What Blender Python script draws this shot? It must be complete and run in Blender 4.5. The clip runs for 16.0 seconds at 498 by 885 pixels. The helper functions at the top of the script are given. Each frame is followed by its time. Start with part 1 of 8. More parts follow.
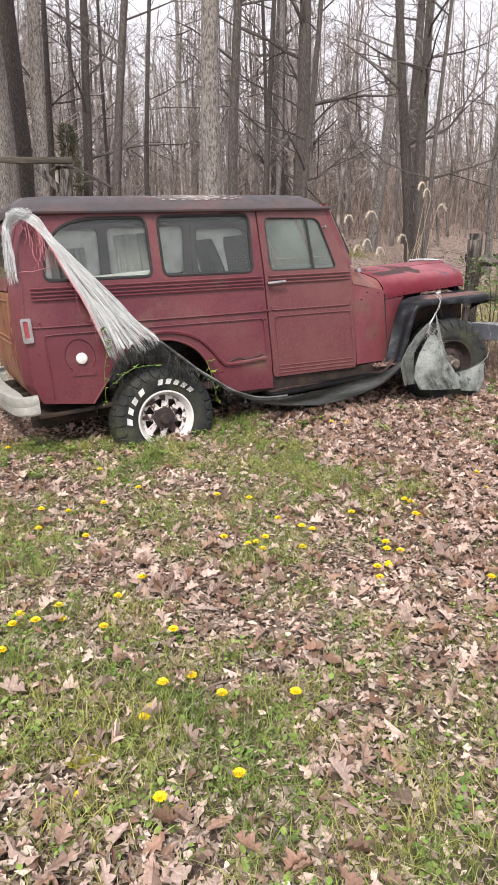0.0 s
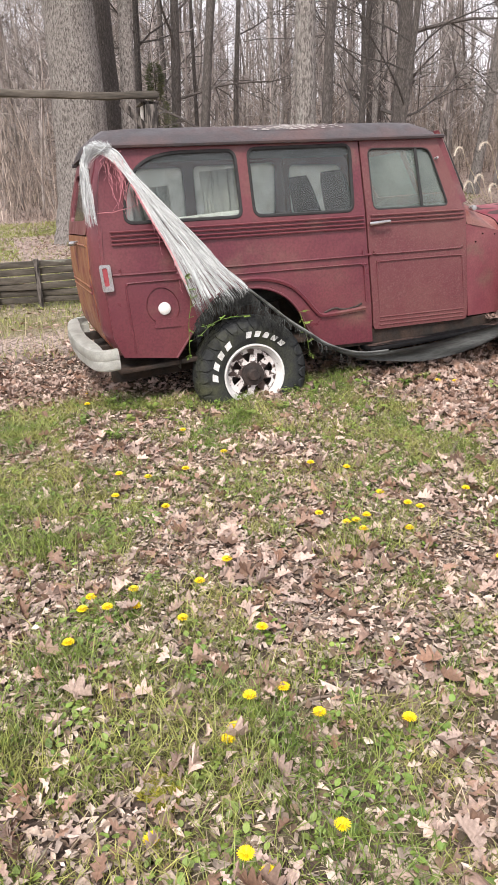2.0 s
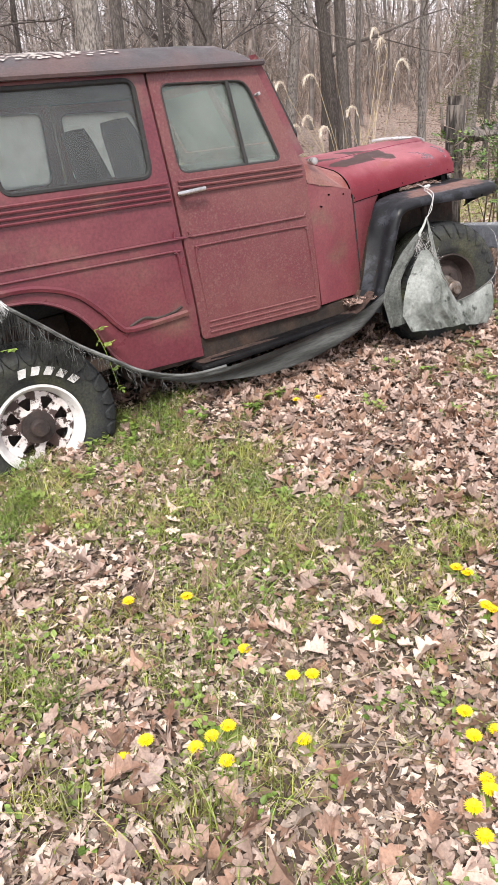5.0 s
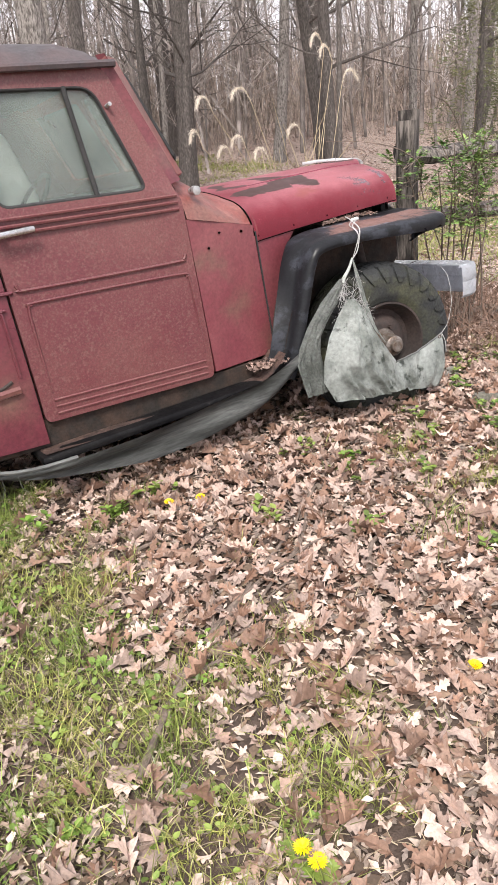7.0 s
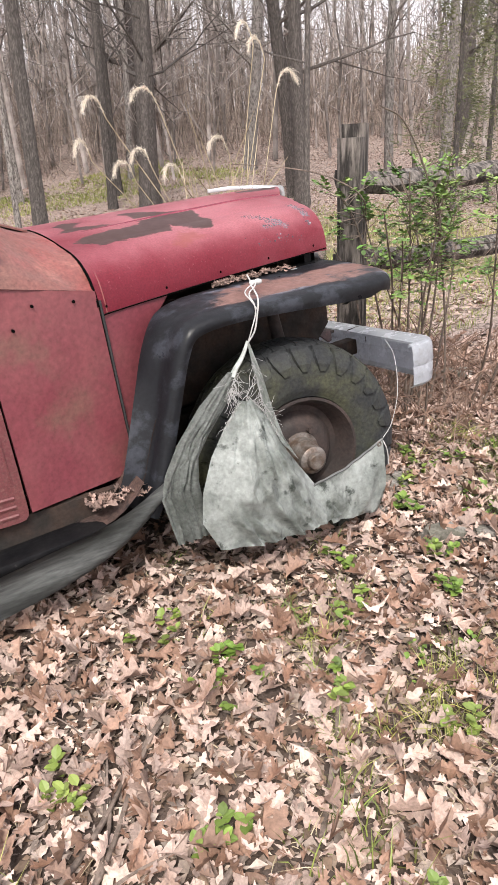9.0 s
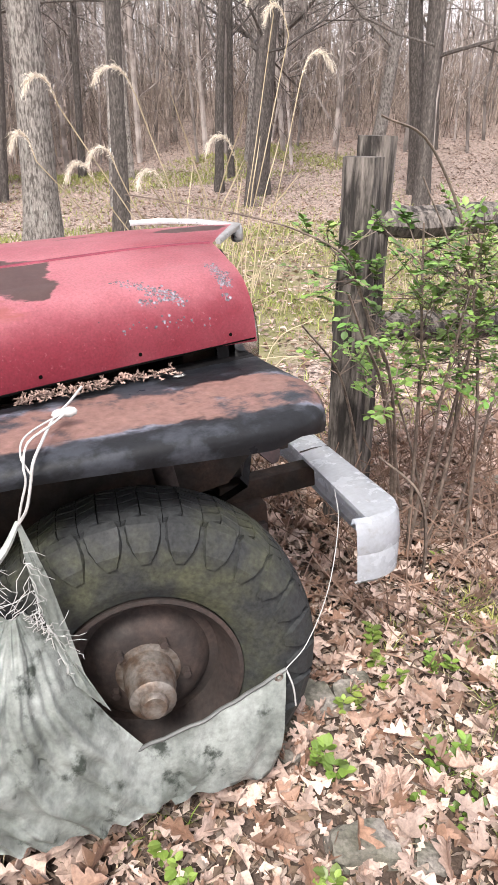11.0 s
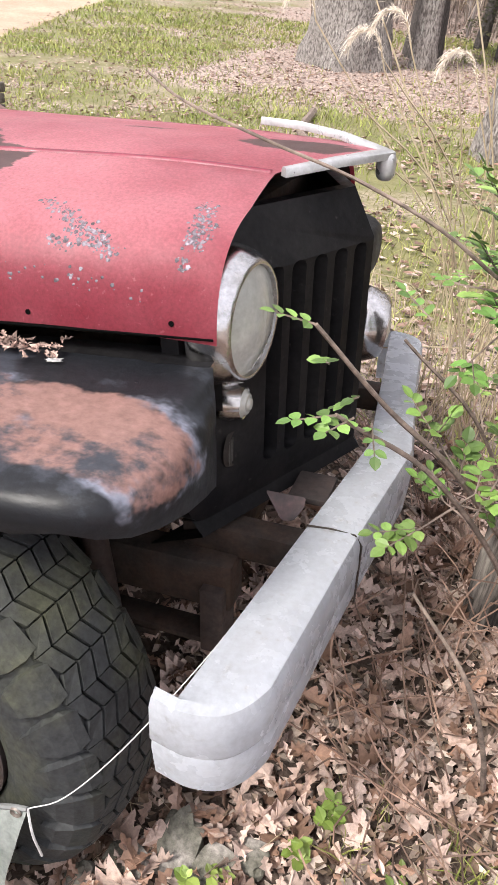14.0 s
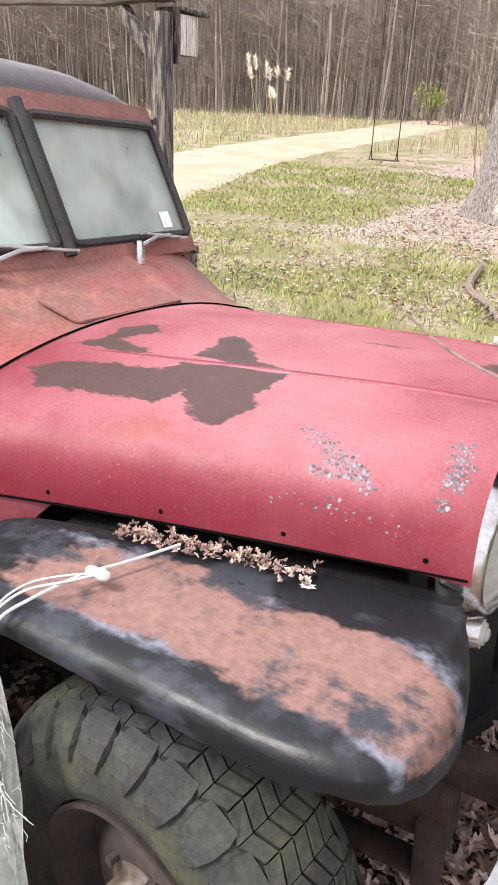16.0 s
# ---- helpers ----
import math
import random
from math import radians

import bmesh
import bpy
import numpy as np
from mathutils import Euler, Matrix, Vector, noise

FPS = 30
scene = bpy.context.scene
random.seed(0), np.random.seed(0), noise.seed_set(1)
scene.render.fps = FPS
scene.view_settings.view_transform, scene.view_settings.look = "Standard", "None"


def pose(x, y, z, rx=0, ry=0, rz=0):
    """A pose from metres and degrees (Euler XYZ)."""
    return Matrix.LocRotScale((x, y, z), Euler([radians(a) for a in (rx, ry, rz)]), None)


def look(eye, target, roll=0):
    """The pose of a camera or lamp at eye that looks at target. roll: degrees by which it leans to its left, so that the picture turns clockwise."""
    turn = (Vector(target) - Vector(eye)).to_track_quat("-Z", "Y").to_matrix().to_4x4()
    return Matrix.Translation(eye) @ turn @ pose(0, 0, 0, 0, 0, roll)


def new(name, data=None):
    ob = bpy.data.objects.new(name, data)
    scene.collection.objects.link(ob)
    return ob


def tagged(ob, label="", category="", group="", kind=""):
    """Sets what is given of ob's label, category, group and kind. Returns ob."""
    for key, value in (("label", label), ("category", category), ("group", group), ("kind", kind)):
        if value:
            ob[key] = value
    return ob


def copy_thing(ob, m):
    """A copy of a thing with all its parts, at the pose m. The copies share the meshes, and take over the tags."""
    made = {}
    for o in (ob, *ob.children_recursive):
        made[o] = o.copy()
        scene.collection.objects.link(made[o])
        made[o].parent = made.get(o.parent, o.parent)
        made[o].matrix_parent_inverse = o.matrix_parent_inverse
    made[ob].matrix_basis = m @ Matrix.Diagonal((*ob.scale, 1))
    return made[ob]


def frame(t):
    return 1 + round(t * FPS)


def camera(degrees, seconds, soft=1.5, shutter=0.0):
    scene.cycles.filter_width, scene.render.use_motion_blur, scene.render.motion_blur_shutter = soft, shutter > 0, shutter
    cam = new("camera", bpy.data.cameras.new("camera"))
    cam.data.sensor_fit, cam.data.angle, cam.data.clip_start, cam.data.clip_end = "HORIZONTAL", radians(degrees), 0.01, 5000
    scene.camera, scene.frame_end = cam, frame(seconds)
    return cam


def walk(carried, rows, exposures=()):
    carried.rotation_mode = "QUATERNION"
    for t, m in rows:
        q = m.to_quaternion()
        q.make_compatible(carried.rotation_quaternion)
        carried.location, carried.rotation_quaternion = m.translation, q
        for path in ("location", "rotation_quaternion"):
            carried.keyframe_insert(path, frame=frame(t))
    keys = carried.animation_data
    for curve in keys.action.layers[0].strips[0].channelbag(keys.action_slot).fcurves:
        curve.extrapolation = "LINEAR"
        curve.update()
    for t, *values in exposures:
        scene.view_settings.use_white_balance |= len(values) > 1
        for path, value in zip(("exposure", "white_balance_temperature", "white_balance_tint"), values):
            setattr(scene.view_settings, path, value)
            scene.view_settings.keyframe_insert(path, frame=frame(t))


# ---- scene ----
cam = camera(38.0, 16.0, 1.4)
PATH = [
    (0, (-1.65, -4.958, 1.556), (-0.838, -3.225, 0.975), -0.3),
    (0.5, (-1.646, -4.914, 1.535), (-0.833, -3.181, 0.953), -0.1),
    (1, (-1.677, -4.883, 1.547), (-0.906, -3.143, 0.932), -0.2),
    (1.5, (-1.642, -4.773, 1.511), (-0.98, -3.007, 0.846), -0.9),
    (2, (-1.528, -4.532, 1.48), (-0.95, -2.752, 0.774), -1.5),
    (2.5, (-1.473, -4.319, 1.503), (-0.932, -2.538, 0.77), -1.7),
    (3, (-1.485, -4.055, 1.485), (-0.936, -2.282, 0.741), -1.9),
    (3.5, (-1.413, -3.842, 1.49), (-0.818, -2.085, 0.743), -1.9),
    (4, (-1.139, -3.604, 1.47), (-0.482, -1.87, 0.722), -2.1),
    (4.5, (-0.949, -3.4, 1.447), (-0.169, -1.732, 0.668), -3.2),
    (5, (-0.763, -3.206, 1.457), (0.157, -1.638, 0.623), -4.4),
    (5.2, (-0.656, -3.156, 1.443), (0.287, -1.608, 0.598), -4.6),
    (7.3, (0.41, -2.623, 1.377), (1.312, -1.013, 0.605), -5.0),
    (7.5, (0.507, -2.562, 1.401), (1.406, -0.949, 0.632), -5.0),
    (8, (0.692, -2.347, 1.395), (1.625, -0.749, 0.637), -4.9),
    (8.5, (0.908, -2.113, 1.431), (1.871, -0.536, 0.666), -4.3),
    (9, (1.242, -1.912, 1.405), (2.206, -0.34, 0.629), -3.0),
    (9.5, (1.491, -1.744, 1.425), (2.423, -0.161, 0.635), -2.2),
    (10, (1.732, -1.546, 1.441), (2.604, 0.066, 0.642), -1.9),
    (10.2, (1.839, -1.472, 1.425), (2.69, 0.151, 0.624), -1.6),
    (12.3, (3.092, -0.955, 1.61), (3.194, 0.842, 0.739), 3.7),
    (12.5, (3.136, -0.904, 1.61), (3.125, 0.886, 0.718), 3.8),
    (13, (3.201, -0.752, 1.585), (2.971, 0.986, 0.623), 4.3),
    (13.5, (3.313, -0.636, 1.53), (2.906, 1.013, 0.473), 5.2),
    (14, (3.371, -0.587, 1.494), (2.892, 0.997, 0.371), 4.8),
    (14.5, (3.355, -0.591, 1.514), (2.82, 0.973, 0.388), 3.7),
    (15, (3.316, -0.606, 1.542), (2.691, 0.989, 0.509), 3.4),
    (15.5, (3.248, -0.606, 1.592), (2.489, 0.986, 0.649), 3.0),
    (16, (3.176, -0.616, 1.644), (2.275, 0.955, 0.796), 2.6),
]
EXPOSURE = 0.75
walk(cam, [(t, look(e, g, r)) for t, e, g, r in PATH], exposures=[(0, EXPOSURE), (1, EXPOSURE), (2.5, EXPOSURE + 0.17), (7.5, EXPOSURE + 0.28), (10.2, EXPOSURE + 0.4), (12.4, EXPOSURE + 0.7), (13.5, EXPOSURE + 0.56), (16, EXPOSURE + 0.73)])

# ---- world and light ----
SUN_ELEV, SUN_TURN = radians(52), radians(215)
world = bpy.data.worlds.new("overcast_sky")
scene.world = world
world.use_nodes = True
wn, wl = world.node_tree.nodes, world.node_tree.links
wn.clear()
w_out = wn.new("ShaderNodeOutputWorld")
w_bg = wn.new("ShaderNodeBackground")
w_sky = wn.new("ShaderNodeTexSky")
w_sky.sky_type, w_sky.sun_disc = "NISHITA", False
w_sky.sun_elevation, w_sky.sun_rotation = SUN_ELEV, SUN_TURN
w_sky.dust_density = 4.0
w_mix = wn.new("ShaderNodeMix")
w_mix.data_type = "RGBA"
w_mix.inputs[0].default_value = 0.8
w_mix.inputs[7].default_value = (9.2, 8.8, 9.3, 1)
wl.new(w_sky.outputs[0], w_mix.inputs[6])
wl.new(w_mix.outputs[2], w_bg.inputs[0])
w_bg.inputs[1].default_value = 0.09
wl.new(w_bg.outputs[0], w_out.inputs[0])
sun_data = bpy.data.lights.new("sun", "SUN")
sun_data.energy, sun_data.angle, sun_data.color = 2.3, radians(16), (1.0, 0.95, 0.88)
sun = new("sun", sun_data)
sun.matrix_world = look((0, 0, 0), (-math.sin(SUN_TURN) * math.cos(SUN_ELEV), -math.cos(SUN_TURN) * math.cos(SUN_ELEV), -math.sin(SUN_ELEV)))

# ---- helpers of this scene ----
PITCH = 0.06


def part(name, bm, material, parent=None, label="", smooth=40):
    me = bpy.data.meshes.new(name)
    bm.normal_update()
    bm.to_mesh(me)
    bm.free()
    me.materials.append(material)
    if smooth:
        me.shade_smooth()
        me.set_sharp_from_angle(angle=radians(smooth))
    ob = new(name, me)
    if parent is not None:
        ob.parent = parent
    if label:
        tagged(ob, label)
    return ob


def raw(name, verts, faces, material, parent=None, label="", smooth=0):
    me = bpy.data.meshes.new(name)
    me.from_pydata(verts, [], faces)
    me.materials.append(material)
    if smooth:
        me.shade_smooth()
        me.set_sharp_from_angle(angle=radians(smooth))
    ob = new(name, me)
    if parent is not None:
        ob.parent = parent
    if label:
        tagged(ob, label)
    return ob


def empty(name, m=None, parent=None):
    ob = new(name)
    if m is not None:
        ob.matrix_world = m
    if parent is not None:
        ob.parent = parent
    ob.empty_display_size = 0.1
    return ob


def box(bm, lo, hi, bevel=0.0, seg=2):
    r = bmesh.ops.create_cube(bm, size=1.0)
    c = [(a + b) / 2 for a, b in zip(lo, hi)]
    s = [b - a for a, b in zip(lo, hi)]
    for v in r["verts"]:
        v.co = Vector([c[i] + v.co[i] * s[i] for i in range(3)])
    if bevel:
        edges = list({e for v in r["verts"] for e in v.link_edges})
        bmesh.ops.bevel(bm, geom=edges, offset=bevel, segments=seg, affect="EDGES", profile=0.5)
    return bm


def boxed(lo, hi, bevel=0.0, seg=2):
    return box(bmesh.new(), lo, hi, bevel, seg)


def loft(bm, rings, closed=False, caps=False):
    """Skins rows of points of one length."""
    vs = [[bm.verts.new(p) for p in ring] for ring in rings]
    n = len(rings[0])
    for a, b in zip(vs, vs[1:]):
        for i in range(n if closed else n - 1):
            j = (i + 1) % n
            try:
                bm.faces.new((a[i], a[j], b[j], b[i]))
            except ValueError:
                pass
    if caps:
        bm.faces.new(vs[0][::-1])
        bm.faces.new(vs[-1])
    return bm


def frames_along(pts):
    out, side = [], None
    for i, p in enumerate(pts):
        a, b = Vector(pts[max(i - 1, 0)]), Vector(pts[min(i + 1, len(pts) - 1)])
        d = (b - a).normalized() if (b - a).length > 1e-9 else Vector((0, 0, 1))
        if side is None:
            side = d.orthogonal().normalized()
        side = (side - d * side.dot(d))
        side = side.normalized() if side.length > 1e-6 else d.orthogonal().normalized()
        out.append((Vector(p), side, d.cross(side)))
    return out


def tube(bm, pts, radii, sides=6, caps=True):
    if not hasattr(radii, "__len__"):
        radii = [radii] * len(pts)
    rings = []
    for (p, u, v), r in zip(frames_along(pts), radii):
        rings.append([p + u * (math.cos(2 * math.pi * k / sides) * r) + v * (math.sin(2 * math.pi * k / sides) * r) for k in range(sides)])
    return loft(bm, rings, closed=True, caps=caps)


def smooth_line(pts, n=8):
    """A Catmull-Rom line through the points."""
    pts = [Vector(p) for p in pts]
    ext = [pts[0] * 2 - pts[1]] + pts + [pts[-1] * 2 - pts[-2]]
    out = []
    for i in range(1, len(ext) - 2):
        a, b, c, d = ext[i - 1:i + 3]
        for k in range(n):
            t = k / n
            out.append(0.5 * ((2 * b) + (c - a) * t + (2 * a - 5 * b + 4 * c - d) * t * t + (3 * b - a - 3 * c + d) * t ** 3))
    out.append(pts[-1])
    return out


def rounded(points, r, n=5):
    """A closed 2D outline with rounded corners; r: one radius or one a corner."""
    out, m = [], len(points)
    for i in range(m):
        p = Vector(points[i])
        a, b = Vector(points[i - 1]), Vector(points[(i + 1) % m])
        rr = r[i] if hasattr(r, "__len__") else r
        if rr <= 0:
            out.append(p)
            continue
        da, db = (a - p), (b - p)
        rr = min(rr, da.length * 0.48, db.length * 0.48)
        s, e = p + da.normalized() * rr, p + db.normalized() * rr
        for k in range(n + 1):
            t = k / n
            out.append(s * (1 - t) ** 2 + p * 2 * t * (1 - t) + e * t * t)
    return out


def plate(outline, holes, place, thick):
    """A flat plate with holes in it. place(u, v, depth) gives the world point."""
    bm = bmesh.new()
    loops = []
    for loop in [outline] + holes:
        vs = [bm.verts.new((p[0], p[1], 0)) for p in loop]
        for i in range(len(vs)):
            bm.edges.new((vs[i], vs[(i + 1) % len(vs)]))
        loops.append(vs)
    bmesh.ops.triangle_fill(bm, edges=bm.edges[:], use_beauty=True, normal=(0, 0, 1))
    front = bm.faces[:]
    ext = bmesh.ops.extrude_face_region(bm, geom=front)
    back = [g for g in ext["geom"] if isinstance(g, bmesh.types.BMVert)]
    flags = {v: thick for v in back}
    for v in bm.verts:
        v.co = place(v.co.x, v.co.y, flags.get(v, 0.0))
    bmesh.ops.recalc_face_normals(bm, faces=bm.faces[:])
    return bm


def mirrored(bm, about=0.785):
    for v in bm.verts:
        v.co.y = 2 * about - v.co.y
    bmesh.ops.reverse_faces(bm, faces=bm.faces[:])
    return bm


def lathe(profile, n=48, axis="y", at=(0, 0, 0)):
    """Turns (radius, offset) points round an axis."""
    bm = bmesh.new()
    rings = []
    for r, o in profile:
        ring = []
        for k in range(n):
            a = 2 * math.pi * k / n
            c, s = r * math.cos(a), r * math.sin(a)
            p = (c, o, s) if axis == "y" else ((o, c, s) if axis == "x" else (c, s, o))
            ring.append(Vector(p) + Vector(at))
        rings.append(ring)
    loft(bm, rings, closed=True)
    bmesh.ops.remove_doubles(bm, verts=bm.verts[:], dist=1e-5)
    bmesh.ops.recalc_face_normals(bm, faces=bm.faces[:])
    return bm


# ---- materials ----
def mat(name, base, rough=0.6, metal=0.0, other=None, scale=4.0, share=0.5, soft=0.15, grain=0.12, grain_scale=90.0, bump=0.0, bump_scale=60.0,
        spots=None, spot_scale=14.0, spot_share=0.3, spot_soft=0.05, island=0.0, per_object=0.0, stretch=(1, 1, 1), coat=0.0, rough_var=0.15, spec=0.5, island_mix=None, where=None, halo=None):
    m = bpy.data.materials.new(name)
    m.use_nodes = True
    nt = m.node_tree
    n, l = nt.nodes, nt.links
    bsdf = n["Principled BSDF"]
    bsdf.inputs["Metallic"].default_value = metal
    bsdf.inputs["Specular IOR Level"].default_value = spec
    if coat:
        bsdf.inputs["Coat Weight"].default_value = coat
        bsdf.inputs["Coat Roughness"].default_value = 0.25
    tc = n.new("ShaderNodeTexCoord")
    mp = n.new("ShaderNodeMapping")
    mp.inputs["Scale"].default_value = stretch
    l.new(tc.outputs["Object"], mp.inputs[0])

    def noise_tex(sc, detail=5.0, off=0.0):
        t = n.new("ShaderNodeTexNoise")
        t.noise_dimensions = "4D"
        t.inputs["W"].default_value = off
        t.inputs["Scale"].default_value = sc
        t.inputs["Detail"].default_value = detail
        t.inputs["Roughness"].default_value = 0.62
        l.new(mp.outputs[0], t.inputs["Vector"])
        return t.outputs["Fac"]

    def ramp(fac, lo, hi):
        r = n.new("ShaderNodeMapRange")
        r.interpolation_type = "SMOOTHSTEP"
        r.inputs["From Min"].default_value, r.inputs["From Max"].default_value = lo, hi
        l.new(fac, r.inputs["Value"])
        return r.outputs[0]

    def mix(fac, a, b, kind="MIX"):
        x = n.new("ShaderNodeMix")
        x.data_type, x.blend_type = "RGBA", kind
        for sock, v in ((x.inputs[0], fac), (x.inputs[6], a), (x.inputs[7], b)):
            if isinstance(v, (int, float)):
                sock.default_value = v
            elif isinstance(v, tuple):
                sock.default_value = (*v, 1)
            else:
                l.new(v, sock)
        return x.outputs[2]

    color = base
    if other:
        c = 0.5 + (0.5 - share) * 0.5
        fac = noise_tex(scale)
        if where:
            # wear or painted tone that keeps to one stretch of the part: (axis, from, to, weight)
            sep = n.new("ShaderNodeSeparateXYZ")
            l.new(tc.outputs["Object"], sep.inputs[0])
            for axis, lo, hi, weight in where:
                r = n.new("ShaderNodeMapRange")
                r.interpolation_type = "SMOOTHSTEP"
                r.inputs["From Min"].default_value, r.inputs["From Max"].default_value = lo, hi
                r.inputs["To Min"].default_value, r.inputs["To Max"].default_value = -weight, 0.0
                l.new(sep.outputs[axis], r.inputs["Value"])
                add = n.new("ShaderNodeMath")
                add.operation = "ADD"
                l.new(fac, add.inputs[0])
                l.new(r.outputs[0], add.inputs[1])
                fac = add.outputs[0]
        color = base
        if halo:
            # chalky bloom along the edge of the wear, broken up by a finer noise
            bloom = mix(1.0, ramp(fac, c - soft - halo[1], c - soft * 0.5), ramp(noise_tex(scale * 2.6, 4.0, 6.4), 0.44, 0.62), "MULTIPLY")
            color = mix(bloom, base, halo[0])
        color = mix(ramp(fac, c - soft, c + soft), color, other)
    if spots:
        c = 0.5 + (0.5 - spot_share) * 0.5
        color = mix(ramp(noise_tex(spot_scale, 6.0, 3.7), c - spot_soft, c + spot_soft), color, spots)
    if grain:
        v = n.new("ShaderNodeMapRange")
        v.inputs["To Min"].default_value, v.inputs["To Max"].default_value = 1 - grain * 2, 1 + grain * 2
        v.inputs["From Min"].default_value, v.inputs["From Max"].default_value = 0.25, 0.75
        l.new(noise_tex(grain_scale, 3.0, 1.3), v.inputs["Value"])
        color = mix(1.0, color, v.outputs[0], "MULTIPLY")
    for amount, node, sock in ((island, "ShaderNodeNewGeometry", "Random Per Island"), (per_object, "ShaderNodeObjectInfo", "Random")):
        if amount:
            g = n.new(node)
            v = n.new("ShaderNodeMapRange")
            v.inputs["To Min"].default_value, v.inputs["To Max"].default_value = 1 - amount, 1 + amount
            l.new(g.outputs[sock], v.inputs["Value"])
            color = mix(1.0, color, v.outputs[0], "MULTIPLY")
    if island_mix:
        g = n.new("ShaderNodeNewGeometry")
        q = n.new("ShaderNodeMath")
        q.operation = "FRACT"
        q2 = n.new("ShaderNodeMath")
        q2.operation = "MULTIPLY"
        q2.inputs[1].default_value = 7.31
        l.new(g.outputs["Random Per Island"], q2.inputs[0])
        l.new(q2.outputs[0], q.inputs[0])
        color = mix(ramp(q.outputs[0], 0.35, 0.75), color, mix(1.0, color, island_mix, "MULTIPLY"))
    if isinstance(color, tuple):
        bsdf.inputs["Base Color"].default_value = (*color, 1)
    else:
        l.new(color, bsdf.inputs["Base Color"])
    rv = n.new("ShaderNodeMapRange")
    rv.inputs["To Min"].default_value, rv.inputs["To Max"].default_value = max(rough - rough_var, 0.02), min(rough + rough_var, 1)
    rv.inputs["From Min"].default_value, rv.inputs["From Max"].default_value = 0.3, 0.7
    l.new(noise_tex(scale * 3, 4.0, 8.1), rv.inputs["Value"])
    l.new(rv.outputs[0], bsdf.inputs["Roughness"])
    if bump:
        b = n.new("ShaderNodeBump")
        b.inputs["Strength"].default_value = 1.0
        b.inputs["Distance"].default_value = bump
        l.new(noise_tex(bump_scale, 4.0, 5.5), b.inputs["Height"])
        l.new(b.outputs[0], bsdf.inputs["Normal"])
    return m


def glass_mat(name, tint, dust, dust_color, backlit=False):
    """Thin dusty glazing: clear, glossy and a film of dust."""
    m = bpy.data.materials.new(name)
    m.use_nodes = True
    n, l = m.node_tree.nodes, m.node_tree.links
    n.clear()
    out = n.new("ShaderNodeOutputMaterial")
    clear = n.new("ShaderNodeBsdfTransparent")
    clear.inputs[0].default_value = (*tint, 1)
    gloss = n.new("ShaderNodeBsdfGlossy")
    gloss.inputs["Roughness"].default_value = 0.04
    film = n.new("ShaderNodeBsdfTranslucent" if backlit else "ShaderNodeBsdfDiffuse")
    film.inputs[0].default_value = (*dust_color, 1)
    tc = n.new("ShaderNodeTexCoord")
    nz = n.new("ShaderNodeTexNoise")
    nz.inputs["Scale"].default_value, nz.inputs["Detail"].default_value = 3.5, 6.0
    l.new(tc.outputs["Object"], nz.inputs["Vector"])
    mr = n.new("ShaderNodeMapRange")
    mr.inputs["From Min"].default_value, mr.inputs["From Max"].default_value = 0.3, 0.75
    mr.inputs["To Min"].default_value, mr.inputs["To Max"].default_value = dust * 0.5, dust * 1.7
    l.new(nz.outputs["Fac"], mr.inputs["Value"])
    a = n.new("ShaderNodeMixShader")
    l.new(mr.outputs[0], a.inputs[0])
    l.new(clear.outputs[0], a.inputs[1])
    l.new(film.outputs[0], a.inputs[2])
    fr = n.new("ShaderNodeFresnel")
    fr.inputs["IOR"].default_value = 1.5
    b = n.new("ShaderNodeMixShader")
    l.new(fr.outputs[0], b.inputs[0])
    l.new(a.outputs[0], b.inputs[1])
    l.new(gloss.outputs[0], b.inputs[2])
    l.new(b.outputs[0], out.inputs[0])
    return m


M_side = mat("faded_maroon_paint", (0.110, 0.021, 0.034), 0.40, other=(0.16, 0.046, 0.052), scale=1.5, share=0.45, soft=0.2, spots=(0.155, 0.08, 0.065), spot_scale=3.2, spot_share=0.24, spot_soft=0.14, grain=0.14, grain_scale=70, bump=0.0006, bump_scale=140, rough_var=0.15)
M_door = mat("dusty_speckled_maroon_paint", (0.115, 0.024, 0.034), 0.48, other=(0.155, 0.059, 0.056), scale=1.6, share=0.52, soft=0.22, spots=(0.165, 0.080, 0.072), spot_scale=105, spot_share=0.34, spot_soft=0.12, grain=0.14, grain_scale=150, bump=0.0005, bump_scale=140)
# Paler pink towards the top paints the sky's sheen over faded red.
M_hood = mat("faded_red_paint_with_sky_sheen", (0.275, 0.027, 0.050), 0.52, other=(0.60, 0.235, 0.275), scale=1.5, share=0.66, soft=0.24, where=((2, 1.05, 1.165, 0.26),), spots=(0.44, 0.125, 0.150), spot_scale=110, spot_share=0.20, spot_soft=0.06, grain=0.12, grain_scale=170, bump=0.0003, bump_scale=160)
M_cowl = mat("rusty_red_cowl_paint", (0.22, 0.052, 0.048), 0.55, other=(0.165, 0.080, 0.066), scale=3.0, share=0.55, soft=0.18, spots=(0.30, 0.125, 0.10), spot_scale=6, spot_share=0.3, spot_soft=0.12, grain=0.2, bump=0.0008, bump_scale=80)
M_roof = mat("weathered_black_roof", (0.046, 0.041, 0.045), 0.45, other=(0.085, 0.050, 0.048), scale=2.5, share=0.36, spots=(0.15, 0.075, 0.07), spot_scale=7, spot_share=0.2, grain=0.15, bump=0.0008)
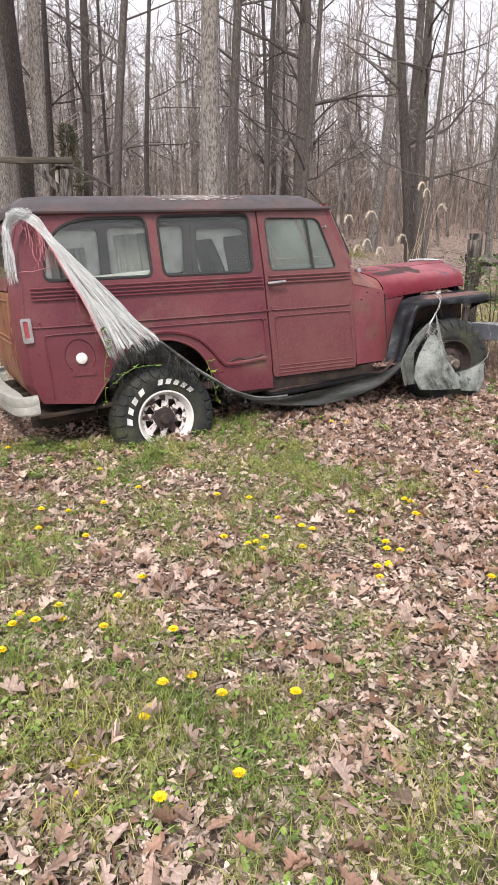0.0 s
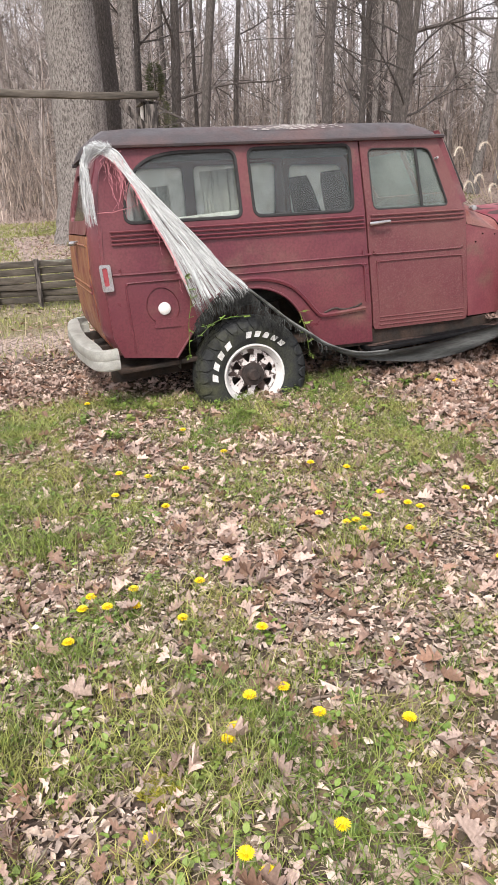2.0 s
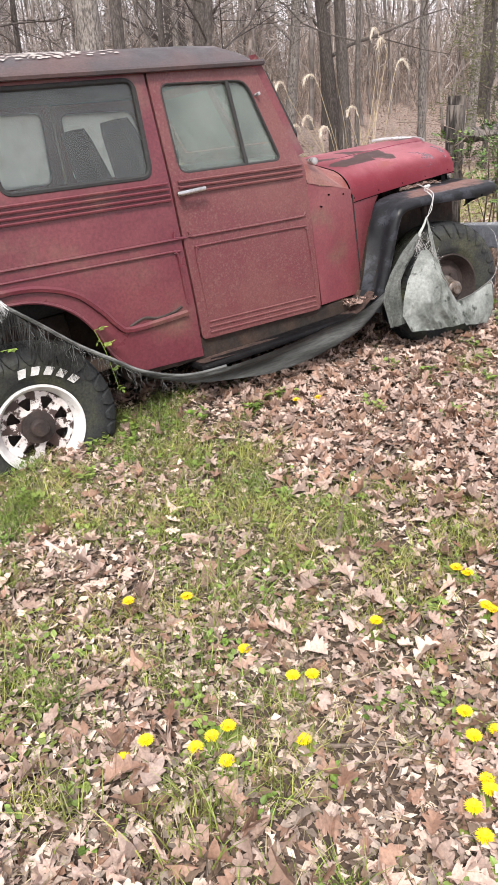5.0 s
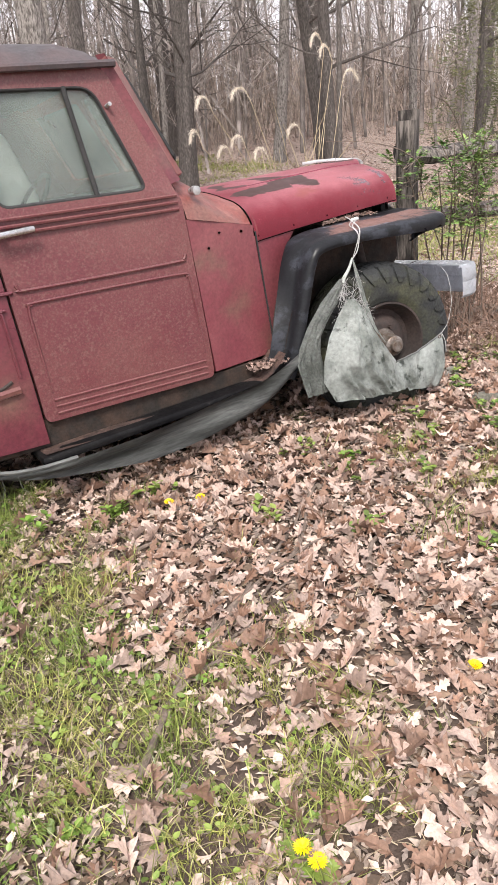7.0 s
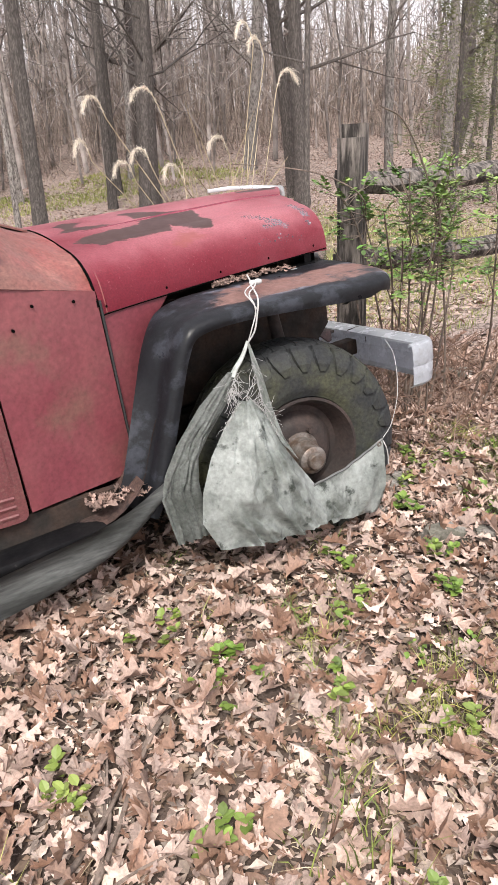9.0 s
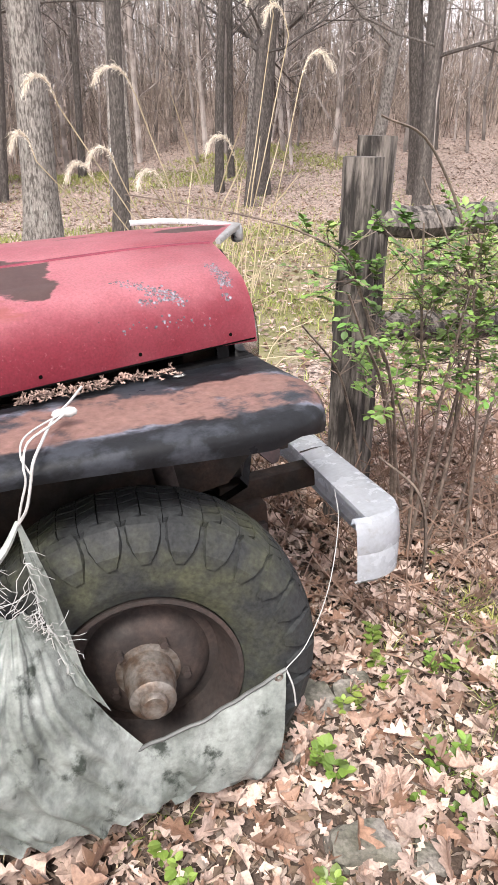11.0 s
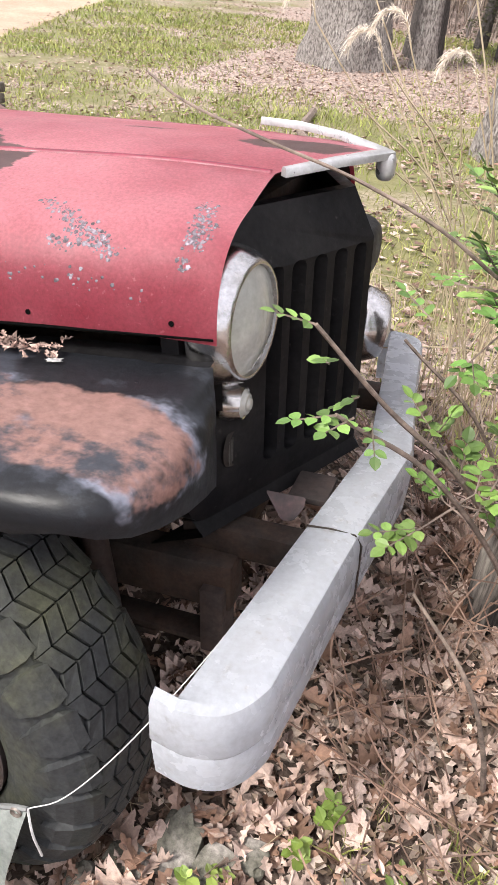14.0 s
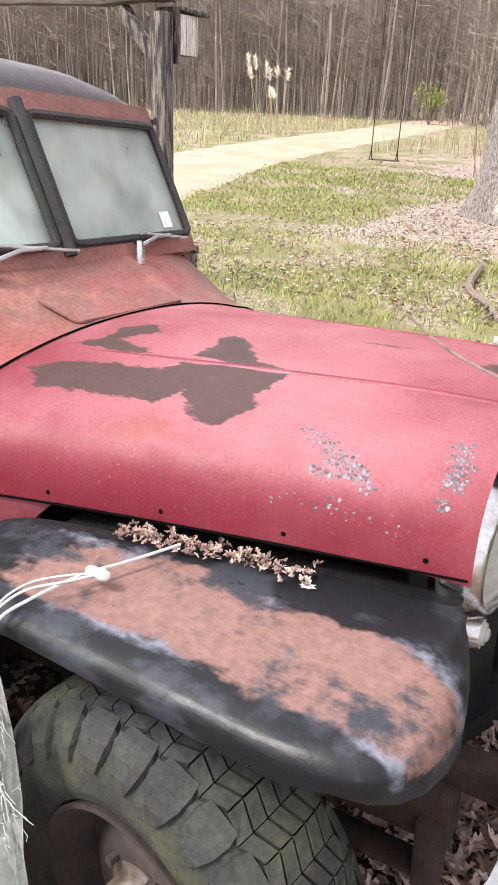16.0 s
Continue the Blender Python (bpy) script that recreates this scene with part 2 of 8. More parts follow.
M_fender = mat("black_paint_worn_to_rust", (0.018, 0.020, 0.025), 0.42, other=(0.355, 0.208, 0.182), scale=5.0, share=0.60, soft=0.035, where=((0, 2.28, 2.60, 0.25), (1, -0.075, 0.0, 0.24), (1, 0.22, 0.10, 0.24), (2, 0.84, 0.885, 0.22)), stretch=(0.75, 1, 1), halo=((0.33, 0.35, 0.44), 0.075), spots=(0.065, 0.072, 0.090), spot_scale=11, spot_share=0.34, spot_soft=0.06, grain=0.14, grain_scale=80, bump=0.0010, bump_scale=60)
M_black = mat("old_black_paint", (0.0045, 0.0045, 0.0055), 0.5, other=(0.011, 0.0105, 0.011), scale=8, spots=(0.045, 0.043, 0.042), spot_scale=45, spot_share=0.12, spot_soft=0.08, grain=0.2, bump=0.0006, spec=0.15)
M_under = mat("underbody_rust_black", (0.015, 0.012, 0.010), 0.85, other=(0.045, 0.026, 0.018), scale=9, grain=0.2, bump=0.002)
M_tailgate = mat("rusted_red_tailgate", (0.20, 0.06, 0.035), 0.6, other=(0.27, 0.13, 0.06), scale=3, share=0.55, soft=0.2, spots=(0.14, 0.025, 0.03), spot_scale=6, spot_share=0.35, grain=0.15, bump=0.001)
M_rubber = mat("old_tyre_rubber", (0.025, 0.027, 0.029), 0.7, other=(0.073, 0.076, 0.043), scale=4, share=0.37, grain=0.25, bump=0.001, bump_scale=110, spec=0.3)
M_letter = mat("white_tyre_lettering", (0.72, 0.72, 0.72), 0.7, other=(0.5, 0.5, 0.48), scale=20, grain=0.1)
M_white_wheel = mat("chipped_white_wheel_paint", (0.75, 0.74, 0.74), 0.45, other=(0.62, 0.60, 0.58), scale=9, spots=(0.13, 0.08, 0.07), spot_scale=15, spot_share=0.16, grain=0.05)
M_white_disc = mat("rust_eaten_white_wheel_paint", (0.72, 0.68, 0.68), 0.5, other=(0.60, 0.54, 0.52), scale=9, spots=(0.055, 0.034, 0.03), spot_scale=17, spot_share=0.50, spot_soft=0.03, grain=0.08)
M_ruststeel = mat("rusty_brown_steel", (0.045, 0.03, 0.026), 0.75, other=(0.022, 0.017, 0.016), scale=12, grain=0.2, bump=0.001)
M_hub = mat("worn_hub_steel", (0.20, 0.18, 0.165), 0.5, 0.5, other=(0.11, 0.075, 0.055), scale=25, grain=0.2, bump=0.001)
M_bumper = mat("chalky_silver_bumper_paint", (0.62, 0.65, 0.70), 0.26, other=(0.53, 0.555, 0.60), scale=5, share=0.45, spots=(0.38, 0.37, 0.36), spot_scale=30, spot_share=0.14, spot_soft=0.12, grain=0.06, bump=0.0003, spec=0.8)
M_rbumper = mat("white_painted_bumper", (0.66, 0.66, 0.62), 0.5, other=(0.5, 0.5, 0.46), scale=6, share=0.4, grain=0.08, bump=0.0005)
M_chrome = mat("dull_chrome", (0.52, 0.52, 0.54), 0.2, 1.0, other=(0.42, 0.41, 0.40), scale=14, grain=0.10, rough_var=0.08)
M_alu = mat("brushed_hood_trim", (0.50, 0.50, 0.51), 0.35, 0.6, other=(0.36, 0.36, 0.36), scale=15, grain=0.08)
M_hole = mat("unlit_hole", (0.004, 0.004, 0.004), 1.0, grain=0.0, spec=0.0)
# Dark magenta paints the shade beneath the hood's pressed line.
M_crease = mat("crease_shade_magenta", (0.15, 0.013, 0.032), 0.5, other=(0.23, 0.035, 0.06), scale=9, share=0.4, grain=0.12, grain_scale=150)
M_seal = mat("perished_window_rubber", (0.025, 0.025, 0.026), 0.8, grain=0.2)
M_seat = mat("dark_seat_cloth", (0.022, 0.024, 0.026), 0.9, other=(0.035, 0.035, 0.035), scale=12, grain=0.25)
M_inner = mat("interior_grey_paint", (0.12, 0.12, 0.115), 0.8, other=(0.07, 0.065, 0.06), scale=5, grain=0.15)
M_redlens = mat("faded_red_tail_lens", (0.30, 0.05, 0.06), 0.3, grain=0.05)
M_cap = mat("white_fuel_cap", (0.75, 0.74, 0.72), 0.4, grain=0.05)
M_lamp_glass = mat("ribbed_lamp_glass", (0.46, 0.46, 0.43), 0.12, 0.15, other=(0.34, 0.345, 0.32), scale=6, grain=0.06)
M_glass = glass_mat("dusty_window_glass", (0.88, 0.92, 0.91), 0.022, (0.55, 0.57, 0.55))
M_doorglass = glass_mat("fogged_door_glass", (0.86, 0.92, 0.89), 0.095, (0.55, 0.62, 0.57))
M_screen = glass_mat("grimy_windscreen_glass", (0.80, 0.88, 0.83), 0.34, (0.70, 0.80, 0.73))
# Far panes: a pale translucent film covers most of the glass.
M_milky = glass_mat("milky_far_glass", (0.86, 0.90, 0.89), 0.86, (0.94, 0.97, 0.95), True)
# Tone runs from pale above to dark grey at the lower end.
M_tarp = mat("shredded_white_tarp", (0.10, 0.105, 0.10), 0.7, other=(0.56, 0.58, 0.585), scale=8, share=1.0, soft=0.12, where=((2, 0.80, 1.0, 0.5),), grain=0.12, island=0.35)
M_tarp_grey = mat("weathered_grey_tarp", (0.50, 0.535, 0.515), 0.45, other=(0.25, 0.275, 0.255), scale=7, share=0.46, soft=0.14, spots=(0.075, 0.09, 0.078), spot_scale=16, spot_share=0.27, spot_soft=0.06, grain=0.14, grain_scale=60, bump=0.006, bump_scale=18)
M_net = mat("dirty_black_tarp", (0.055, 0.058, 0.056), 0.6, other=(0.21, 0.22, 0.215), scale=14, share=0.42, soft=0.2, grain=0.25, stretch=(0.12, 1, 1))
M_fringe = mat("blackened_tarp_fringe", (0.03, 0.031, 0.03), 0.9, other=(0.085, 0.088, 0.085), scale=10, share=0.35, grain=0.2, spec=0.2)
# Darker copy of the grey tarp, with wheel-arch shade in its colour.
M_cloth_shade = mat("mildewed_cloth_with_shade", (0.25, 0.27, 0.255), 0.6, other=(0.105, 0.115, 0.105), scale=7, share=0.48, soft=0.15, grain=0.2, bump=0.005, bump_scale=20)
M_string = mat("frayed_white_cord", (0.46, 0.46, 0.455), 0.8, grain=0.12)
M_bark = mat("grey_oak_bark", (0.265, 0.242, 0.226), 0.95, other=(0.085, 0.073, 0.067), scale=42, share=0.45, soft=0.10, spots=(0.33, 0.325, 0.30), spot_scale=14, spot_share=0.22, spot_soft=0.08, grain=0.3, grain_scale=90, bump=0.03, bump_scale=36, stretch=(1, 1, 0.30), per_object=0.2)
M_darkbark = mat("dark_bark", (0.062, 0.054, 0.050), 0.95, other=(0.135, 0.118, 0.108), scale=42, share=0.42, soft=0.12, grain=0.3, grain_scale=90, bump=0.025, bump_scale=36, stretch=(1, 1, 0.28), per_object=0.25)
M_wood = mat("weathered_grey_timber", (0.155, 0.135, 0.122), 0.9, other=(0.022, 0.018, 0.016), scale=34, share=0.5, soft=0.09, spots=(0.25, 0.23, 0.20), spot_scale=20, spot_share=0.2, spot_soft=0.08, grain=0.35, grain_scale=80, bump=0.008, bump_scale=50, stretch=(1, 1, 0.14))
M_plank = mat("mossy_weathered_plank", (0.13, 0.112, 0.092), 0.9, other=(0.06, 0.052, 0.042), scale=9, share=0.5, spots=(0.36, 0.37, 0.31), spot_scale=7, spot_share=0.16, grain=0.25, grain_scale=50, bump=0.006, bump_scale=30, stretch=(0.15, 1, 1))
M_far = mat("far_woods_bark", (0.36, 0.318, 0.30), 0.95, other=(0.13, 0.11, 0.10), scale=2, grain=0.1, island=0.5)
M_twig = mat("brushwood_twigs", (0.37, 0.305, 0.265), 0.95, other=(0.15, 0.118, 0.10), scale=3, grain=0.1, island=0.5)
M_leaf = mat("dry_oak_leaves", (0.515, 0.392, 0.338), 0.6, other=(0.375, 0.275, 0.23), scale=9, share=0.45, soft=0.3, grain=0.18, grain_scale=110, island=0.36, island_mix=(0.50, 0.40, 0.33))
M_leaf_far = mat("weathered_lawn_leaves", (0.43, 0.33, 0.285), 0.7, other=(0.30, 0.22, 0.185), scale=9, share=0.5, soft=0.3, grain=0.18, island=0.45, island_mix=(0.50, 0.40, 0.33))
M_leaf_old = mat("bleached_old_leaves", (0.56, 0.46, 0.40), 0.85, other=(0.32, 0.25, 0.20), scale=9, share=0.5, soft=0.3, grain=0.18, island=0.55, island_mix=(0.34, 0.29, 0.24))
M_grass = mat("spring_grass", (0.12, 0.18, 0.032), 0.5, other=(0.29, 0.285, 0.085), scale=2.6, share=0.5, grain=0.05, island=0.6)
M_weed = mat("bright_green_weeds", (0.115, 0.195, 0.032), 0.5, other=(0.21, 0.26, 0.06), scale=2, share=0.45, grain=0.05, island=0.45)
M_strawgrass = mat("dry_straw_grass", (0.46, 0.385, 0.265), 0.8, other=(0.33, 0.265, 0.17), scale=3, grain=0.1, island=0.3)
M_plume = mat("pale_seed_plume", (0.74, 0.67, 0.57), 0.95, grain=0.1, island=0.2)
M_petal = mat("dandelion_yellow", (0.85, 0.66, 0.01), 0.6, grain=0.06)
M_stick = mat("fallen_stick_bark", (0.22, 0.17, 0.14), 0.9, other=(0.11, 0.085, 0.07), scale=25, grain=0.2, bump=0.002)
M_stone = mat("grey_field_stone", (0.24, 0.22, 0.20), 0.9, other=(0.13, 0.125, 0.10), scale=9, share=0.5, grain=0.3, bump=0.006, bump_scale=25)
M_road = mat("sandy_gravel_road", (0.40, 0.305, 0.225), 0.95, other=(0.31, 0.23, 0.165), scale=0.8, share=0.5, grain=0.15, grain_scale=25, bump=0.01, bump_scale=20)
M_lawn = mat("olive_lawn_grass", (0.165, 0.215, 0.045), 0.6, other=(0.31, 0.31, 0.095), scale=0.9, share=0.5, soft=0.25, grain=0.05, island=0.5)
M_moss = mat("yellow_green_moss", (0.36, 0.31, 0.035), 0.9, other=(0.24, 0.25, 0.04), scale=30, grain=0.1, island=0.35)
M_cedar = mat("dull_evergreen_sprays", (0.06, 0.072, 0.03), 0.85, other=(0.11, 0.105, 0.045), scale=2, grain=0.1, island=0.5)
M_dropping = mat("white_bird_dropping", (0.8, 0.8, 0.78), 0.8, grain=0.1)
M_haze = mat("grey_distant_trunks", (0.28, 0.24, 0.215), 0.95, other=(0.17, 0.14, 0.12), scale=0.5, share=0.5, grain=0.1, island=0.35)
M_dead = mat("dead_brown_stems", (0.24, 0.155, 0.115), 0.9, other=(0.14, 0.09, 0.07), scale=6, grain=0.15, island=0.45)
M_front = mat("sun_faded_maroon_paint", (0.155, 0.030, 0.044), 0.42, other=(0.21, 0.066, 0.072), scale=2.2, share=0.5, soft=0.2, spots=(0.16, 0.08, 0.066), spot_scale=5, spot_share=0.26, spot_soft=0.12, grain=0.14, grain_scale=70, bump=0.0006, bump_scale=140)
M_drift = mat("weathered_leaf_scraps", (0.33, 0.235, 0.20), 0.85, other=(0.22, 0.15, 0.125), scale=20, share=0.5, grain=0.2, island=0.5)
M_ridge = mat("distant_wooded_ridge", (0.17, 0.145, 0.13), 1.0, other=(0.115, 0.095, 0.085), scale=0.9, share=0.5, soft=0.2, grain=0.2, grain_scale=3, stretch=(1, 1, 0.12))
M_spring = mat("yellow_green_young_leaves", (0.33, 0.36, 0.07), 0.55, other=(0.24, 0.30, 0.06), scale=3, grain=0.05, island=0.4)
M_briar = mat("young_briar_leaves", (0.085, 0.18, 0.035), 0.5, other=(0.17, 0.25, 0.06), scale=3, share=0.5, grain=0.08, island=0.5)


# ---- ground ----
def step(a, b, v):
    t = np.clip((v - a) / (b - a), 0, 1)
    return t * t * (3 - 2 * t)


def ground_z(x, y):
    """Height of the ground: level round the car, a low rise under its nose, slowly climbing to the woods."""
    x, y = np.asarray(x, float), np.asarray(y, float)
    z = 0.05 * step(0.4, 2.2, x) * step(2.5, 0.0, np.abs(y)) + 0.012 * np.sin(1.7 * x + 0.6) * np.cos(1.3 * y) + 0.008 * np.sin(4.1 * x - 2.3 * y)
    far = np.maximum(0, y - 14)
    rise = np.clip(y + 0.5 * (x - 8) - 12, 0, 25) * 0.085 * step(5, 11, x)
    return z + 0.034 * far - 0.00022 * np.minimum(far, 60) ** 2 + rise


def gz(x, y):
    return float(ground_z(x, y))


def ground_mat():
    m = mat("leaf_littered_ground", (0.27, 0.205, 0.175), 0.95, other=(0.50, 0.385, 0.335), scale=16, share=0.45, soft=0.12, spots=(0.06, 0.045, 0.032), spot_scale=38, spot_share=0.45, grain=0.3, grain_scale=60, bump=0.02, bump_scale=25)
    n, l = m.node_tree.nodes, m.node_tree.links
    bsdf = n["Principled BSDF"]
    old = bsdf.inputs["Base Color"].links[0].from_socket
    # flat leaf-sized flecks between the loose leaves
    tcg = n.new("ShaderNodeTexCoord")
    vor = n.new("ShaderNodeTexVoronoi")
    vor.inputs["Scale"].default_value = 34.0
    l.new(tcg.outputs["Object"], vor.inputs["Vector"])
    sepc = n.new("ShaderNodeSeparateColor")
    l.new(vor.outputs["Color"], sepc.inputs[0])
    fl = n.new("ShaderNodeMapRange")
    fl.inputs["From Min"].default_value, fl.inputs["From Max"].default_value = 0.5, 1.05
    l.new(sepc.outputs[0], fl.inputs["Value"])
    flm = n.new("ShaderNodeMix")
    flm.data_type = "RGBA"
    l.new(fl.outputs[0], flm.inputs[0])
    l.new(old, flm.inputs[6])
    flm.inputs[7].default_value = (0.46, 0.37, 0.33, 1)
    # Blackish brown stands in for the shade in gaps between leaves.
    gap_att = n.new("ShaderNodeAttribute")
    gap_att.attribute_name = "gap_shade"
    gap_tone = n.new("ShaderNodeMix")
    gap_tone.data_type = "RGBA"
    gap_noise = n.new("ShaderNodeTexNoise")
    gap_noise.inputs["Scale"].default_value, gap_noise.inputs["Detail"].default_value = 22.0, 6.0
    l.new(tcg.outputs["Object"], gap_noise.inputs["Vector"])
    l.new(gap_noise.outputs["Fac"], gap_tone.inputs[0])
    gap_tone.inputs[6].default_value, gap_tone.inputs[7].default_value = (0.018, 0.012, 0.009, 1), (0.105, 0.072, 0.056, 1)
    under_leaves = n.new("ShaderNodeMix")
    under_leaves.data_type = "RGBA"
    l.new(gap_att.outputs["Fac"], under_leaves.inputs[0])
    l.new(flm.outputs[2], under_leaves.inputs[6])
    l.new(gap_tone.outputs[2], under_leaves.inputs[7])
    old = under_leaves.outputs[2]
    at = n.new("ShaderNodeAttribute")
    at.attribute_name = "green"
    nz = n.new("ShaderNodeTexNoise")
    nz.inputs["Scale"].default_value, nz.inputs["Detail"].default_value = 1.1, 8.0
    tc = n.new("ShaderNodeTexCoord")
    l.new(tc.outputs["Object"], nz.inputs["Vector"])
    add = n.new("ShaderNodeMath")
    add.operation = "ADD"
    l.new(nz.outputs["Fac"], add.inputs[0])
    l.new(at.outputs["Fac"], add.inputs[1])
    mr = n.new("ShaderNodeMapRange")
    mr.inputs["From Min"].default_value, mr.inputs["From Max"].default_value = 1.0, 1.25
    l.new(add.outputs[0], mr.inputs["Value"])
    gcol = n.new("ShaderNodeMix")
    gcol.data_type = "RGBA"
    gcol.inputs[6].default_value, gcol.inputs[7].default_value = (0.075, 0.09, 0.026, 1), (0.24, 0.21, 0.10, 1)
    n2 = n.new("ShaderNodeTexNoise")
    n2.inputs["Scale"].default_value, n2.inputs["Detail"].default_value = 7.0, 6.0
    l.new(tc.outputs["Object"], n2.inputs["Vector"])
    l.new(n2.outputs["Fac"], gcol.inputs[0])
    mx = n.new("ShaderNodeMix")
    mx.data_type = "RGBA"
    l.new(mr.outputs[0], mx.inputs[0])
    l.new(old, mx.inputs[6])
    l.new(gcol.outputs[2], mx.inputs[7])
    l.new(mx.outputs[2], bsdf.inputs["Base Color"])
    return m


def green_share(x, y):
    """How grassy a spot is: the lawn beyond the car, patches on the near side."""
    x, y = np.asarray(x, float), np.asarray(y, float)
    near = 0.52 - 0.30 * step(-0.2, 1.6, x)
    lawn = 0.72 * step(1.5, 3.5, y) * np.maximum(step(11.5, 7.5, y), step(18, 14, y) * step(-0.5, -2.0, x)) * step(13, 8.5, x)
    field = 0.7 * step(10, 16, y) * step(-1.0, -4.0, x)
    return np.maximum(np.maximum(near * step(3, 1, y), lawn), field)


def build_ground():
    n = 190
    t = np.linspace(-1, 1, n)
    ax = 1.0 + 9 * np.sinh(t * 4.6) / np.sinh(4.6) * 50
    ay = 1.5 + 9 * np.sinh(t * 4.6) / np.sinh(4.6) * 50
    gx, gy = np.meshgrid(ax, ay, indexing="ij")
    z = ground_z(gx, gy)
    v = np.stack([gx, gy, z], -1).reshape(-1, 3)
    i, j = np.meshgrid(np.arange(n - 1), np.arange(n - 1), indexing="ij")
    a = (i * n + j).ravel()
    f = np.stack([a, a + n, a + n + 1, a + 1], -1)
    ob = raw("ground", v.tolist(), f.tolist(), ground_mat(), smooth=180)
    att = ob.data.attributes.new("green", "FLOAT", "POINT")
    att.data.foreach_set("value", green_share(v[:, 0], v[:, 1]).astype(np.float32))
    gap_att = ob.data.attributes.new("gap_shade", "FLOAT", "POINT")
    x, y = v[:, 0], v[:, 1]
    # dark tone near the car paints shade between loose leaves, with an uneven outline
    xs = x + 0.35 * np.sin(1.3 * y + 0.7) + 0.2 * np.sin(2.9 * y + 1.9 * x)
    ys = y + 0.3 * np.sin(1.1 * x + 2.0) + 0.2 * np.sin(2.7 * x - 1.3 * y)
    gap_att.data.foreach_set("value", (0.92 * step(-3.6, -2.0, xs) * step(5.2, 4.0, xs) * step(-4.9, -3.5, ys) * step(2.3, 1.5, y)).astype(np.float32))
    return tagged(ob, "leaf-strewn ground with patchy spring grass", "ground", kind="structure")


build_ground()


ROAD = smooth_line([(-40, -14, 0), (-18, -6, 0), (-8.5, 2.0, 0), (-6.3, 7.5, 0), (-7.3, 11.7, 0), (-8.7, 16.2, 0), (-9.7, 22, 0), (-10.4, 29, 0), (-11.0, 36, 0), (-12.6, 47, 0), (-17.5, 76, 0), (-24, 110, 0)], 10)


def on_road(x, y, half=1.9):
    return any((p.x - x) ** 2 + (p.y - y) ** 2 < half * half for p in ROAD)


def build_road():
    rows = []
    for p, u, v in frames_along(ROAD):
        d = Vector((0, 0, 1))
        side = Vector((u.x, u.y, 0)).normalized() if abs(u.z) < 0.5 else Vector((v.x, v.y, 0)).normalized()
        rows.append([(p.x + side.x * s, p.y + side.y * s, gz(p.x + side.x * s, p.y + side.y * s) + 0.034 - 0.04 * (abs(s) / 2) ** 6) for s in np.linspace(-2.0, 2.0, 9)])
    ob = part("road", loft(bmesh.new(), rows), M_road)
    tagged(ob, "pale sandy dirt track curving past the lawn", "dirt road", kind="structure")


build_road()


# ---- trees ----
def grow(bm, rng, p, d, length, r, depth, sides, curl=0.18, fork=0.75):
    """One limb and what branches from it."""
    n = max(3, int(length / 0.5)) if depth > 1 else 3
    pts, radii, q = [p.copy()], [r], d.copy()
    for k in range(n):
        q = (q + Vector((rng.gauss(0, curl), rng.gauss(0, curl), rng.gauss(0.03, curl * 0.6)))).normalized()
        pts.append(pts[-1] + q * (length / n))
        radii.append(r * (1 - 0.8 * (k + 1) / n) + 0.002)
    tube(bm, pts, radii, sides if depth > 1 else 3, caps=False)
    if depth <= 0:
        return
    for k in range(1, n + 1):
        for _ in range(2 if depth > 1 else 2):
            if rng.random() < fork:
                a = rng.uniform(0, 6.28)
                side = q.orthogonal()
                side.rotate(Matrix.Rotation(a, 3, q))
                nd = (q * rng.uniform(0.35, 0.9) + side * rng.uniform(0.5, 0.9)).normalized()
                grow(bm, rng, pts[k], nd, length * rng.uniform(0.35, 0.6), max(radii[k] * 0.6, 0.003), depth - 1, max(3, sides - 2), curl * 1.2, fork)


